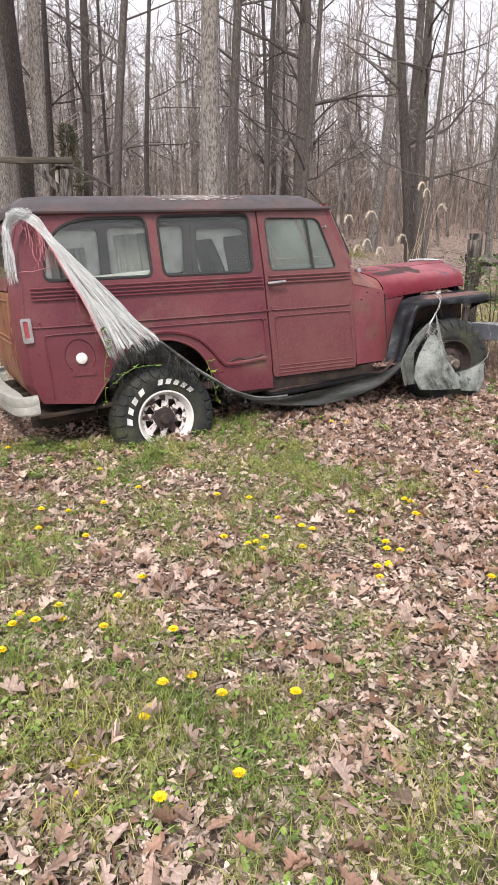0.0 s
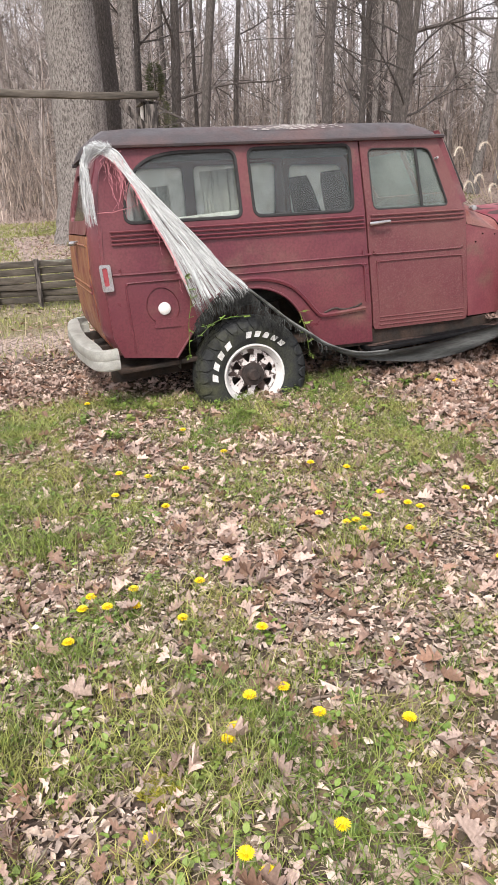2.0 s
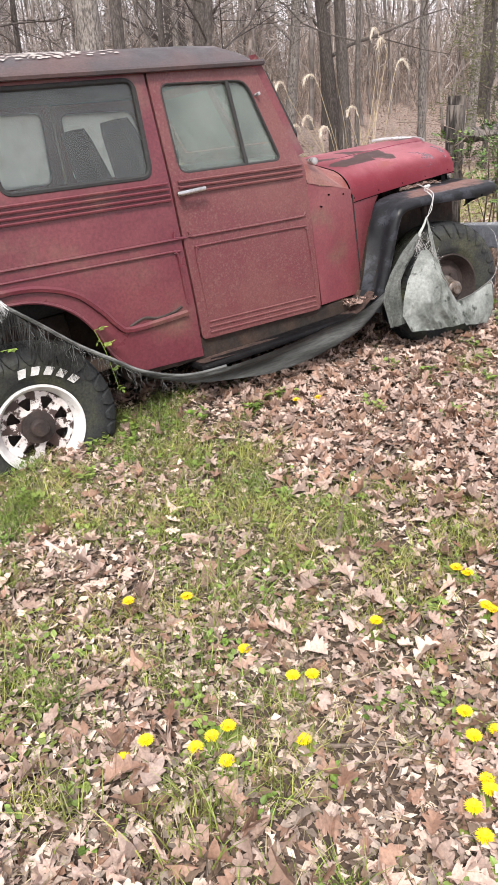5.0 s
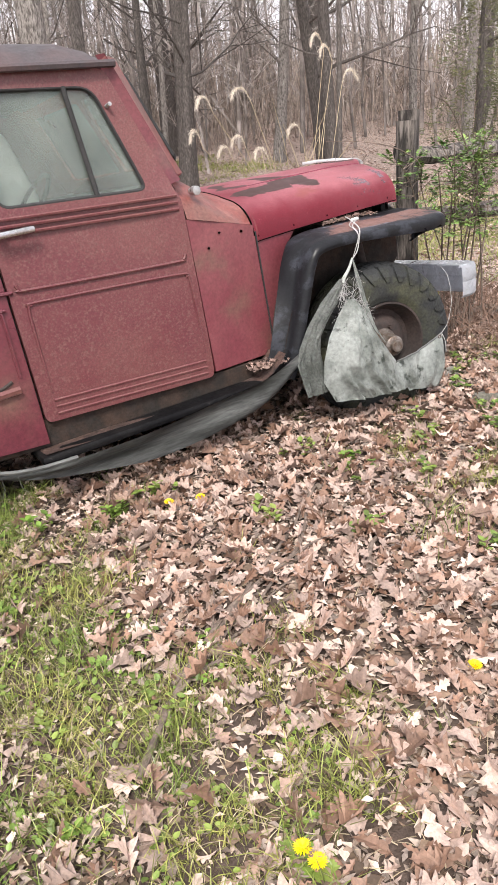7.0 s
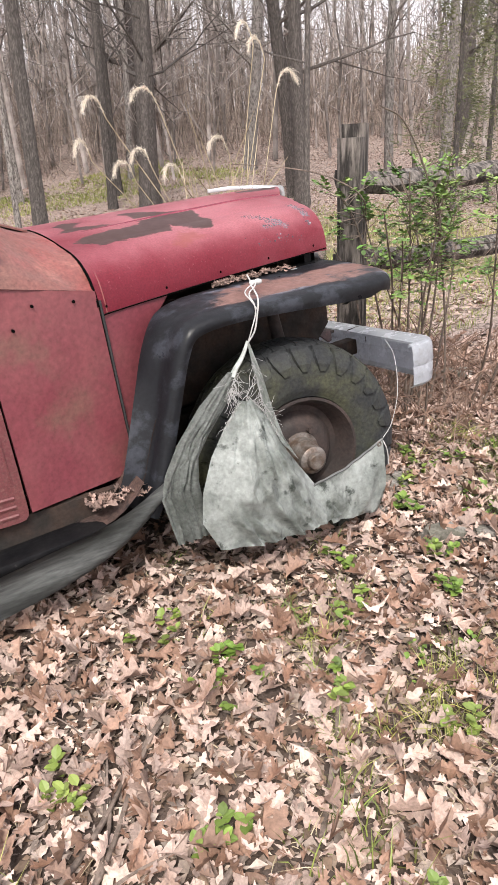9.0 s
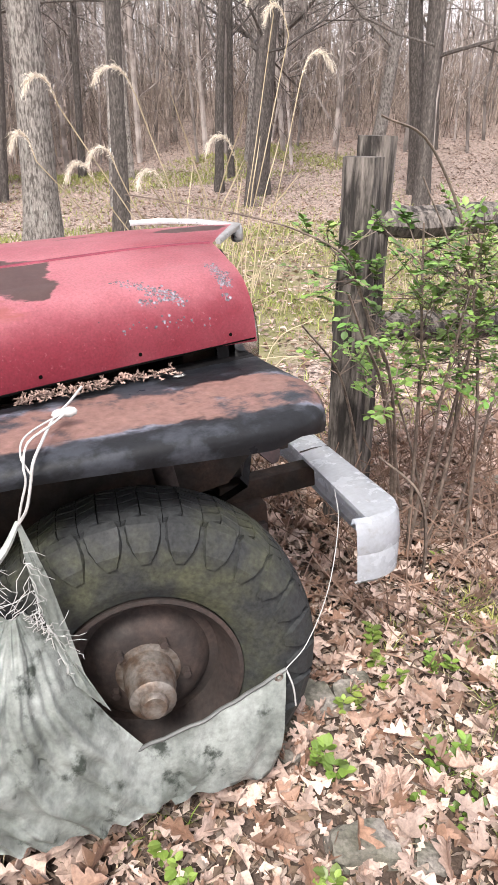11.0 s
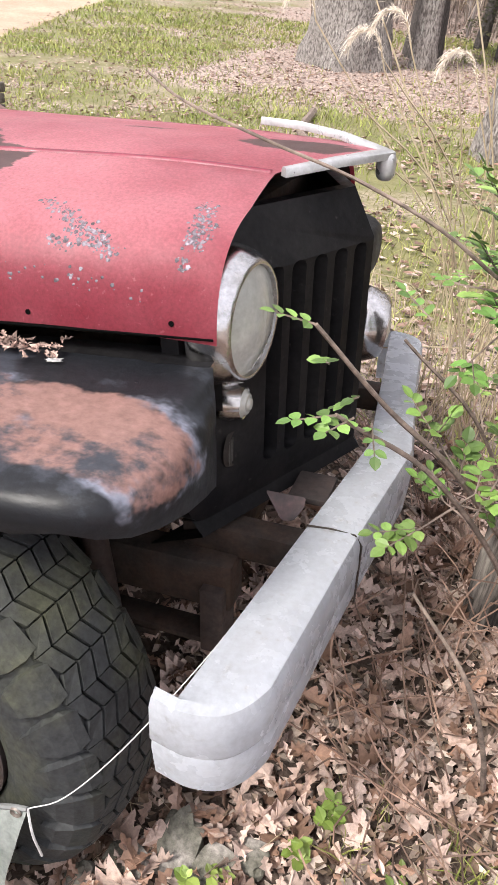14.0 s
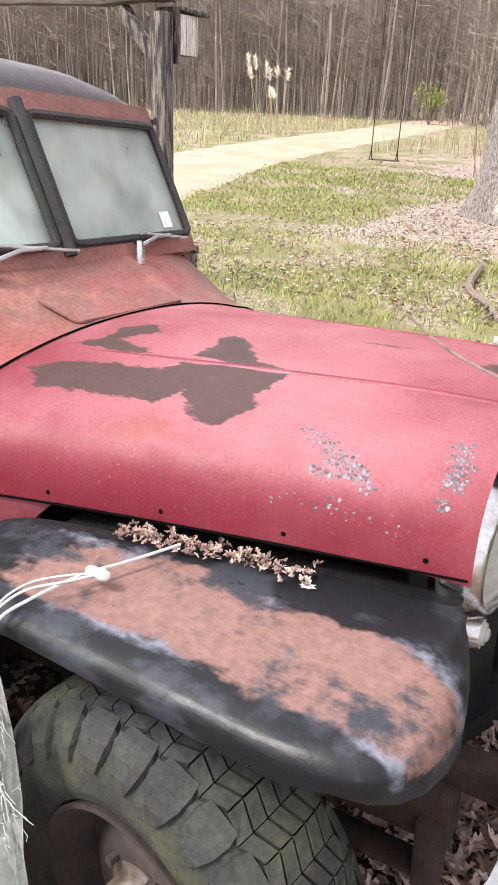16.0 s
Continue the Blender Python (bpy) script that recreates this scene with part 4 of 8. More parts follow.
def roof_shell():
    rows = []
    xs = [-0.80, -0.79, -0.76, -0.70, -0.55, -0.2, 0.2, 0.6, 1.0, 1.25, 1.41, 1.50, 1.55, 1.57]
    for i, x in enumerate(xs):
        end = min((x + 0.80) / 0.16, (1.57 - x) / 0.22, 1.0)
        rise = math.sqrt(max(0.0, 1 - (1 - max(end, 0)) ** 2))
        row = []
        for k in range(25):
            a = -1 + 2 * k / 24
            s = 1 - abs(a) ** 5
            half = YC - 0.035 - (0.05 * (1 - rise))
            y = YC + half * (math.copysign(min(1, abs(a)), a))
            h = 1.845 + (0.108 * (1 - abs(a) ** 7) + 0.03 * (1 - a * a)) * rise
            row.append(Vector((x, y, h + drop(x))))
        rows.append(row)
    bm = loft(bmesh.new(), rows)
    return bm


roof = part("roof", roof_shell(), M_roof, wagon, "black roof, rust-blotched and lichened", 70)
part("drip_rail", tube(bmesh.new(), [Vector((x, 0.028, 1.842 + drop(x))) for x in (-0.80, -0.3, 0.3, 0.9, 1.3, 1.555)], 0.014, 6), M_roof, roof)
part("drip_rail", tube(bmesh.new(), [Vector((x, 2 * YC - 0.028, 1.842 + drop(x))) for x in (-0.80, -0.3, 0.3, 0.9, 1.3, 1.555)], 0.014, 6), M_roof, roof)

# windscreen frame and cowl
SCR_LO, SCR_HI = (1.785, 1.35), (1.612, 1.76)


def screen_point(y, t, d=0.0):
    """t runs from the foot of the screen to its head; the screen is a shallow vee."""
    v = 0.055 * (1 - abs(y - YC) / YC) - 0.68 * max(0.0, abs(y - YC) - 0.63)
    x = SCR_LO[0] + (SCR_HI[0] - SCR_LO[0]) * t + v
    return Vector((x - d * 0.88, y, SCR_LO[1] + (SCR_HI[1] - SCR_LO[1]) * t - d * 0.47))


holes = []
for a, b in ((0.155, YC - 0.03), (YC + 0.03, 2 * YC - 0.155)):
    holes.append(rounded([(a, 0.09), (b, 0.09), (b - (0.015 if b > YC + 0.1 else 0), 0.91), (a + (0.015 if a < YC - 0.1 else 0), 0.91)], 0.035))


def screen_frame():
    bm = plate([(0.03, -0.05), (2 * YC - 0.03, -0.05), (2 * YC - 0.06, 1.06), (0.06, 1.06)], holes, lambda u, v, d: Vector((u, v, d)), 0.03)
    for c in (YC, YC - 0.63, YC + 0.63):
        bmesh.ops.bisect_plane(bm, geom=bm.verts[:] + bm.edges[:] + bm.faces[:], plane_co=(c, 0, 0), plane_no=(1, 0, 0))
    for v in bm.verts:
        v.co = screen_point(v.co.x, v.co.y, v.co.z)
    bmesh.ops.recalc_face_normals(bm, faces=bm.faces[:])
    return bm


screen = part("windscreen", screen_frame(), M_cowl, wagon, "two-piece windscreen in a rusty red frame")
for hole in holes:
    pts = [screen_point(p[0], p[1], -0.002) for p in hole]
    part("screen_seal", tube(bmesh.new(), pts + [pts[0]], 0.012, 6, caps=False), M_seal, screen)
    g = part("screen_pane", plate(hole, [], lambda u, v, d: screen_point(u, v, 0.012 + d), 0.004), M_screen, screen, "grimy greenish windscreen glass")
    g.visible_shadow = False
part("screen_divider", tube(bmesh.new(), [screen_point(YC, 0.02, -0.004), screen_point(YC, 0.98, -0.004)], 0.02, 8), M_seal, screen)
for y in (0.50, 1.06):
    w_root = part("wiper_pivot", lathe([(0.0, 0.03), (0.014, 0.028), (0.017, 0.0), (0.017, -0.04)], 14, "z", screen_point(y, -0.02, -0.03)), M_chrome, screen)
    p0 = screen_point(y, 0.0, -0.035)
    part("wiper_arm", tube(bmesh.new(), [p0, screen_point(y + 0.10, 0.05, -0.04), screen_point(y + 0.19, 0.06, -0.03)], 0.006, 6), M_alu, screen, "bent pale wiper arm")
    part("wiper_blade", tube(bmesh.new(), [screen_point(y + 0.05, 0.10, -0.024), screen_point(y + 0.30, 0.03, -0.024)], 0.005, 6), M_alu, screen)

def pillar():
    """The front post between door and windscreen."""
    rows = []
    for t in np.linspace(-0.08, 1.08, 9):
        w = 1.43 + 0.40 * t
        x_door = 1.70 - 0.185 * max(0, (w - 1.33) / 0.50)
        a = Vector((x_door, side_y(w), w + drop(1.7)))
        b = screen_point(0.06, t, 0.0)
        m = (a + b) / 2 + Vector((0.02, -0.012, 0))
        rows.append([a + Vector((0, 0.03, 0)), a, m, b, b + Vector((-0.03, 0.02, 0))])
    return loft(bmesh.new(), rows)


both("windscreen_post", pillar, M_side, smooth=60)


def cowl_side():
    out = rounded([(1.705, 0.50), (2.074, 0.47), (2.070, 1.06), (1.92, 1.10), (1.705, 1.155)], [0, 0, 0, 0.0, 0], 2)
    return plate(out, [], lambda x, w, d: Vector((x, 0.004 + 0.10 * max(0, (x - 1.70) / 0.38) ** 1.5 + d, w)), 0.02)


both("cowl_side", cowl_side, M_front, "maroon scuttle side with small bolt holes")


def cowl_top():
    """From the foot of the windscreen forward to the hood, rolled over at both ends."""
    rows = []
    ring = [hood_point(2.078, k / 120) for k in range(121)]
    for i in range(13):
        t = i / 12
        x = 1.71 + (2.075 - 1.71) * t
        row = []
        for k in range(29):
            a = -1 + 2 * k / 28
            edge = 0.004 + 0.10 * t ** 1.5
            half = YC - edge
            low = 1.155 - 0.095 * t
            top = 1.36 - 0.115 * t - 0.02 * t * t
            y = YC + half * math.copysign(1 - (1 - abs(a)) ** 1.6 if abs(a) < 1 else 1, a)
            q = abs(y - YC) / half
            z = low + (top - low) * max(0.0, 1 - q ** 5.5) ** 0.75 + 0.012 * (1 - q * q)
            near = min(ring, key=lambda p: abs(p.y - y))
            w = t ** 1.6
            z = z * (1 - w) + max(low, near.z + 0.001) * w
            row.append(Vector((x + 0.05 * (1 - q * q) * (1 - t) * 1.4, y, z)))
        rows.append(row)
    return loft(bmesh.new(), rows)


# hood
def hood_rows(x):
    t = (x - 2.07) / (3.09 - 2.07)
    edge = 0.10 + 0.20 * max(t, 0) ** 0.75
    low = 0.987 + 0.003 * t
    top = 1.240 - 0.010 * t
    return edge, low, top


def hood_point(x, s):
    """s from the near lower edge (0) over the top (0.5) to the far edge (1)."""
    edge, low, top = hood_rows(x)
    q = abs(2 * s - 1)
    half = YC - edge
    if q > 0.62:
        u = (1 - q) / 0.38
        y = half * (1 - 0.30 * u ** 2.2)
        z = low + (top - 0.064 - low) * (math.sin(u * 1.27) / math.sin(1.27)) ** 0.85
    else:
        u = q / 0.62
        y = half * 0.70 * u
        z = top - 0.009 - 0.055 * u ** 2.2
    y = YC + (y if s > 0.5 else -y)
    return Vector((x, y, z))


HOOD_S = sorted({k / 120 for k in range(121)} | {0.19 + k / 400 for k in range(67)} | {0.81 - k / 400 for k in range(67)})


def crease_bead(side):
    """The pressed line that runs in from the scuttle towards the nose."""
    pts = []
    for x in np.linspace(2.09, 3.08, 50):
        s = 0.281 + 0.026 * (x - 2.09)
        p = hood_point(x, s if side < 0 else 1 - s)
        nose = max(0.0, (x - 2.80) / 0.29)
        p.x += 0.145 * nose * max(0.0, 1 - abs(p.y - YC) / 0.215)
        p.z -= 0.012 * nose * nose + 0.0015
        pts.append(p)
    rows = []
    for i, p in enumerate(pts):
        h = 0.35 + 0.65 * min(1.0, i / 24)
        rows.append([p + Vector((0, side * a, b * h - (1 - h) * 0.002)) for a, b in ((-0.020, 0.0), (-0.011, 0.0036), (-0.004, 0.0056), (0.001, 0.0052), (0.0045, 0.0020), (0.006, -0.002))])
    return loft(bmesh.new(), rows)


def hood_shell():
    rows = []
    for x in np.linspace(2.075, 3.09, 130):
        row = []
        for s in HOOD_S:
            q = abs(2 * s - 1)
            p = hood_point(x, s)
            nose = max(0.0, (x - 2.80) / 0.29)
            p.x += 0.145 * nose * max(0.0, 1 - abs(p.y - YC) / 0.215)
            p.z -= 0.012 * nose * nose
            row.append(p)
        rows.append(row)
    bm = loft(bmesh.new(), rows)
    ext = bmesh.ops.solidify(bm, geom=bm.faces[:], thickness=0.006)
    return bm


def hood_liner():
    """The dark underside of the hood."""
    rows = []
    for x in np.linspace(2.10, 3.085, 14):
        row = []
        for k in range(41):
            s = 0.01 + 0.98 * k / 40
            p = hood_point(x, s)
            nose = max(0.0, (x - 2.80) / 0.29)
            p.x += 0.145 * nose * max(0.0, 1 - abs(p.y - YC) / 0.215) - 0.002
            p.z -= 0.012 * nose * nose
            row.append(p + (Vector((x, YC, 0.95)) - p) * 0.030)
        rows.append(row)
    return loft(bmesh.new(), rows)


def cowl_z(x, y):
    """Height of the scuttle's top near the middle."""
    k = 1 - min(1.0, abs(y - YC) / 0.74) ** 2
    t = min(1.0, max(0.0, (x - 1.71 - 0.07 * k) / (0.365 - 0.07 * k)))
    w = t ** 1.6
    return (1.36 - 0.115 * t - 0.02 * t * t + 0.012 * k) * (1 - w) + (hood_point(2.078, 0.5 - 0.31 * abs(y - YC) / 0.47).z + 0.001) * w


cowl = part("cowl", cowl_top(), M_cowl, wagon, "rust-faded scuttle below the windscreen", 60)
part("vent_flap", plate(rounded([(1.86, 0.56), (1.99, 0.58), (1.99, 1.0), (1.86, 1.02)], 0.02, 3), [], lambda x, y, d: Vector((x + 0.065, y, cowl_z(x + 0.065, y) + 0.009 - d)), 0.006), M_cowl, cowl, "raised vent flap")
hood = part("hood", hood_shell(), M_hood, wagon, "faded red hood with sky sheen painted on top and bare worn patches", 50)
for side in (-1, 1):
    part("pressed_crease", crease_bead(side), M_crease, hood, smooth=70)
part("underside", hood_liner(), M_under, hood, "black underside", 60)
for x in (2.10, 2.335, 2.565, 2.79, 3.02):
    e, d = hood_point(x, 0.010), (hood_point(x + 0.01, 0.010) - hood_point(x, 0.010)).normalized()
    up = (hood_point(x, 0.016) - e).normalized()
    out = d.cross(up).normalized()
    out = out if out.y < 0 else -out
    bm = bmesh.new()
    rim_pts = [bm.verts.new(e + out * 0.0012 + d * (0.0046 * math.cos(k * math.pi / 6)) + up * (0.0046 * math.sin(k * math.pi / 6))) for k in range(12)]
    bm.faces.new(rim_pts)
    part("bolt_hole", bm, M_hole, hood, smooth=0)


def hood_seam():
    """The flange behind the hood's rear edge that closes the seam to the scuttle."""
    rows = []
    for s in HOOD_S:
        p = hood_point(2.08, s)
        c = Vector((2.08, YC, 1.02))
        q = p + (c - p) * 0.010
        rows.append([q + Vector((0.02, 0, 0)), q + Vector((-0.012, 0, 0)), q + Vector((-0.05, 0, 0))])
    return loft(bmesh.new(), rows)


part("hood_seam", hood_seam(), M_cowl, cowl, smooth=60)
part("hood_gap", tube(bmesh.new(), [hood_point(2.070, k / 80) + Vector((0, 0, 0.001)) for k in range(1, 80)], 0.0042, 6), M_hole, cowl, "dark gap behind the hood")
part("sticker", plate([(1.29, 0.15), (1.345, 0.15), (1.345, 0.27), (1.29, 0.27)], [], lambda u, v, d: screen_point(u, v, 0.0075 + d), 0.001), M_cap, screen, "small pale sticker on the glass")



def hood_trim():
    """A flat pressed vee strip that overhangs the hood's nose, wider towards its point."""
    line = [(3.105, 0.570, 1.196), (3.17, 0.675, 1.203), (3.238, 0.787, 1.207), (3.14, 0.85, 1.226), (3.04, 0.89, 1.236), (2.95, 0.915, 1.238)]
    rows = []
    for k, (x, y, z) in enumerate(line):
        half = (0.006, 0.010, 0.018, 0.008, 0.007, 0.005)[k]
        ends = ((0.86, -0.52), (0.86, -0.52), (1.0, 0.0), (0.5, 0.86), (0.4, 0.91), (0.3, 0.95))[k]
        d = Vector((ends[0], ends[1], 0))
        c = Vector((x, y, z))
        rows.append([c + d * half + Vector((0, 0, -0.012)), c + d * half, c + d * half * 0.6 + Vector((0, 0, 0.004)), c - d * half * 0.5 + Vector((0, 0, 0.005)), c - d * half, c - d * half + Vector((0, 0, -0.010))])
    bm = loft(bmesh.new(), rows, closed=True, caps=True)
    bmesh.ops.recalc_face_normals(bm, faces=bm.faces[:])
    return bm


part("hood_trim", hood_trim(), M_alu, hood, "pale silver vee trim on the hood's nose", 50)
part("trim_tip", boxed((3.222, 0.770, 1.155), (3.258, 0.806, 1.208), 0.014, 3), M_alu, hood)
M_lichen = mat("grey_lilac_lichen", (0.21, 0.19, 0.22), 0.95, other=(0.10, 0.075, 0.09), scale=160, grain=0.25, island=0.5)




def inside_by(poly, x, s):
    """How far a spot of the hood lies inside a worn area's rough outline, in metres."""
    best, odd = 9.0, False
    for (ax, ay), (bx, by) in zip(poly, poly[1:] + poly[:1]):
        ux, uy, px, py = bx - ax, (by - ay) * 1.5, x - ax, (s - ay) * 1.5
        t = max(0.0, min(1.0, (px * ux + py * uy) / (ux * ux + uy * uy)))
        best = min(best, math.hypot(px - t * ux, py - t * uy))
        if (ay > s) != (by > s) and x < ax + (s - ay) / (by - ay) * (bx - ax):
            odd = not odd
    return best if odd else -best


WORN = [
    [(2.12, .208), (2.185, .235), (2.285, .247), (2.405, .255), (2.42, .280), (2.54, .288), (2.65, .290), (2.645, .235), (2.62, .212), (2.66, .198), (2.635, .168), (2.62, .145), (2.575, .147), (2.53, .168), (2.49, .203), (2.465, .168), (2.38, .165), (2.275, .168), (2.19, .17)],
    [(2.115, .297), (2.165, .325), (2.145, .39), (2.21, .427), (2.255, .393), (2.205, .338), (2.315, .304), (2.37, .290)],
    [(2.425, .307), (2.435, .37), (2.40, .403), (2.43, .427), (2.525, .367), (2.565, .323), (2.64, .305), (2.505, .300)],
    [(2.93, .44), (2.98, .41), (3.07, .42), (3.08, .47), (3.02, .50), (2.95, .475)],
    [(2.69, .488), (2.76, .486), (2.83, .490), (2.82, .502), (2.70, .500)]]
FLAKED = [(2.43, .113), (2.465, .143), (2.52, .15), (2.545, .118), (2.50, .103)]


def wear_hood():
    """Marks on the hood's mesh how deep each spot lies inside a worn or flaking area."""
    me = hood.data
    spot = {}
    for x in np.linspace(2.075, 3.09, 130):
        for s in HOOD_S:
            p = hood_point(x, s)
            nose = max(0.0, (x - 2.80) / 0.29)
            p.x += 0.145 * nose * max(0.0, 1 - abs(p.y - YC) / 0.215)
            p.z -= 0.012 * nose * nose
            spot[round(p.x, 4), round(p.y, 4), round(p.z, 4)] = (x, s)
    worn, flake = [], []
    for v in me.vertices:
        at = spot.get((round(v.co.x, 4), round(v.co.y, 4), round(v.co.z, 4)))
        worn.append(max([-0.1] + [inside_by(poly, *at) for poly in WORN]) if at else -0.1)
        flake.append(max(-0.1, inside_by(FLAKED, *at)) if at else -0.1)
    for name, values in (("worn", worn), ("flaked", flake)):
        me.attributes.new(name, "FLOAT", "POINT").data.foreach_set("value", values)
    n, l = M_hood.node_tree.nodes, M_hood.node_tree.links
    bsdf = n["Principled BSDF"]
    color = bsdf.inputs["Base Color"].links[0].from_socket
    tc = n.new("ShaderNodeTexCoord")
    mp = n.new("ShaderNodeMapping")
    mp.inputs["Scale"].default_value = (0.45, 1.0, 1.0)
    l.new(tc.outputs["Object"], mp.inputs[0])
    for name, scale, amount, soft, tones, most in (("flaked", 45.0, 0.16, 0.020, ((0.44, 0.16, 0.13), (0.36, 0.09, 0.085)), 0.7), ("worn", 30.0, 0.085, 0.0045, ((0.125, 0.088, 0.078), (0.058, 0.043, 0.039)), 0.92)):
        at = n.new("ShaderNodeAttribute")
        at.attribute_name = name
        nz = n.new("ShaderNodeTexNoise")
        nz.inputs["Scale"].default_value, nz.inputs["Detail"].default_value, nz.inputs["Roughness"].default_value = scale, 7.0, 0.68
        l.new(mp.outputs[0], nz.inputs["Vector"])
        ma = n.new("ShaderNodeMath")
        ma.operation = "MULTIPLY_ADD"
        ma.inputs[1].default_value = amount
        l.new(nz.outputs["Fac"], ma.inputs[0])
        l.new(at.outputs["Fac"], ma.inputs[2])
        mr = n.new("ShaderNodeMapRange")
        mr.interpolation_type = "SMOOTHSTEP"
        mr.inputs["From Min"].default_value, mr.inputs["From Max"].default_value = amount * 0.5 - soft, amount * 0.5 + soft
        mr.inputs["To Max"].default_value = most
        l.new(ma.outputs[0], mr.inputs["Value"])
        tone = n.new("ShaderNodeMix")
        tone.data_type = "RGBA"
        fine = n.new("ShaderNodeTexNoise")
        fine.inputs["Scale"].default_value, fine.inputs["Detail"].default_value = 60.0, 6.0
        l.new(tc.outputs["Object"], fine.inputs["Vector"])
        l.new(fine.outputs["Fac"], tone.inputs[0])
        tone.inputs[6].default_value, tone.inputs[7].default_value = (*tones[0], 1), (*tones[1], 1)
        mx = n.new("ShaderNodeMix")
        mx.data_type = "RGBA"
        l.new(mr.outputs[0], mx.inputs[0])
        l.new(color, mx.inputs[6])
        l.new(tone.outputs[2], mx.inputs[7])
        color = mx.outputs[2]
    l.new(color, bsdf.inputs["Base Color"])


wear_hood()


def lichen_cluster(poly, count, seed):
    """A crust of many small round lichen scabs."""
    rng = random.Random(seed)
    x0, x1 = min(p[0] for p in poly) - 0.008, max(p[0] for p in poly) + 0.008
    s0, s1 = min(p[1] for p in poly) - 0.006, max(p[1] for p in poly) + 0.006
    v, f = [], []
    made = 0
    while made < count:
        x, s = rng.uniform(x0, x1), rng.uniform(s0, s1)
        if inside_by(poly, x, s) < rng.gauss(-0.002, 0.005):
            continue
        made += 1
        p = hood_point(x, s)
        n = (hood_point(x + 0.01, s) - p).cross(hood_point(x, s + 0.003) - p).normalized()
        n = n if n.y < 0 else -n
        p.z -= 0.012 * max(0.0, (x - 2.80) / 0.29) ** 2
        u = n.orthogonal().normalized()
        w = n.cross(u)
        r = rng.uniform(0.0010, 0.0038) * (0.6 + 0.6 * rng.random())
        b = len(v)
        v.append(tuple(p + n * (0.0008 + r * 0.22)))
        for k in range(8):
            g, q = k * math.pi / 4, r * rng.uniform(0.7, 1.25)
            v.append(tuple(p + u * (q * math.cos(g)) + w * (q * math.sin(g)) + n * 0.0003))
        f += [(b, b + 1 + k, b + 1 + (k + 1) % 8) for k in range(8)]
    ob = raw("lichen_crust", v, f, M_lichen, hood, "grey lichen crust", 60)
    tagged(ob, "grey lichen crust", kind="stuff")


lichen_cluster([(2.768, .160), (2.785, .163), (2.85, .137), (2.93, .096), (2.912, .080), (2.867, .102), (2.818, .135)], 260, 11)
lichen_cluster([(2.815, .105), (2.86, .098), (2.85, .088), (2.82, .094)], 40, 12)
lichen_cluster([(3.017, .178), (3.033, .190), (3.055, .145), (3.048, .111), (3.028, .110), (3.023, .145)], 210, 13)
lichen_cluster([(3.025, .092), (3.036, .092), (3.036, .082), (3.025, .082)], 26, 14)
lichen_cluster([(2.70, .075), (2.98, .055), (2.98, .035), (2.70, .05)], 30, 15)

M_boardrust = mat("brown_surface_rust", (0.17, 0.105, 0.088), 0.8, other=(0.085, 0.060, 0.055), scale=7, share=0.5, soft=0.15, spots=(0.03, 0.03, 0.032), spot_scale=12, spot_share=0.25, grain=0.25, bump=0.001)

# front fenders
FEND = smooth_line([(1.955, 0.43, 0), (1.995, 0.49, 0), (2.03, 0.575, 0), (2.105, 0.735, 0), (2.17, 0.865, 0), (2.235, 0.937, 0), (2.34, 0.968, 0), (2.55, 0.966, 0), (2.75, 0.957, 0), (2.88, 0.951, 0), (2.97, 0.948, 0)], 5)


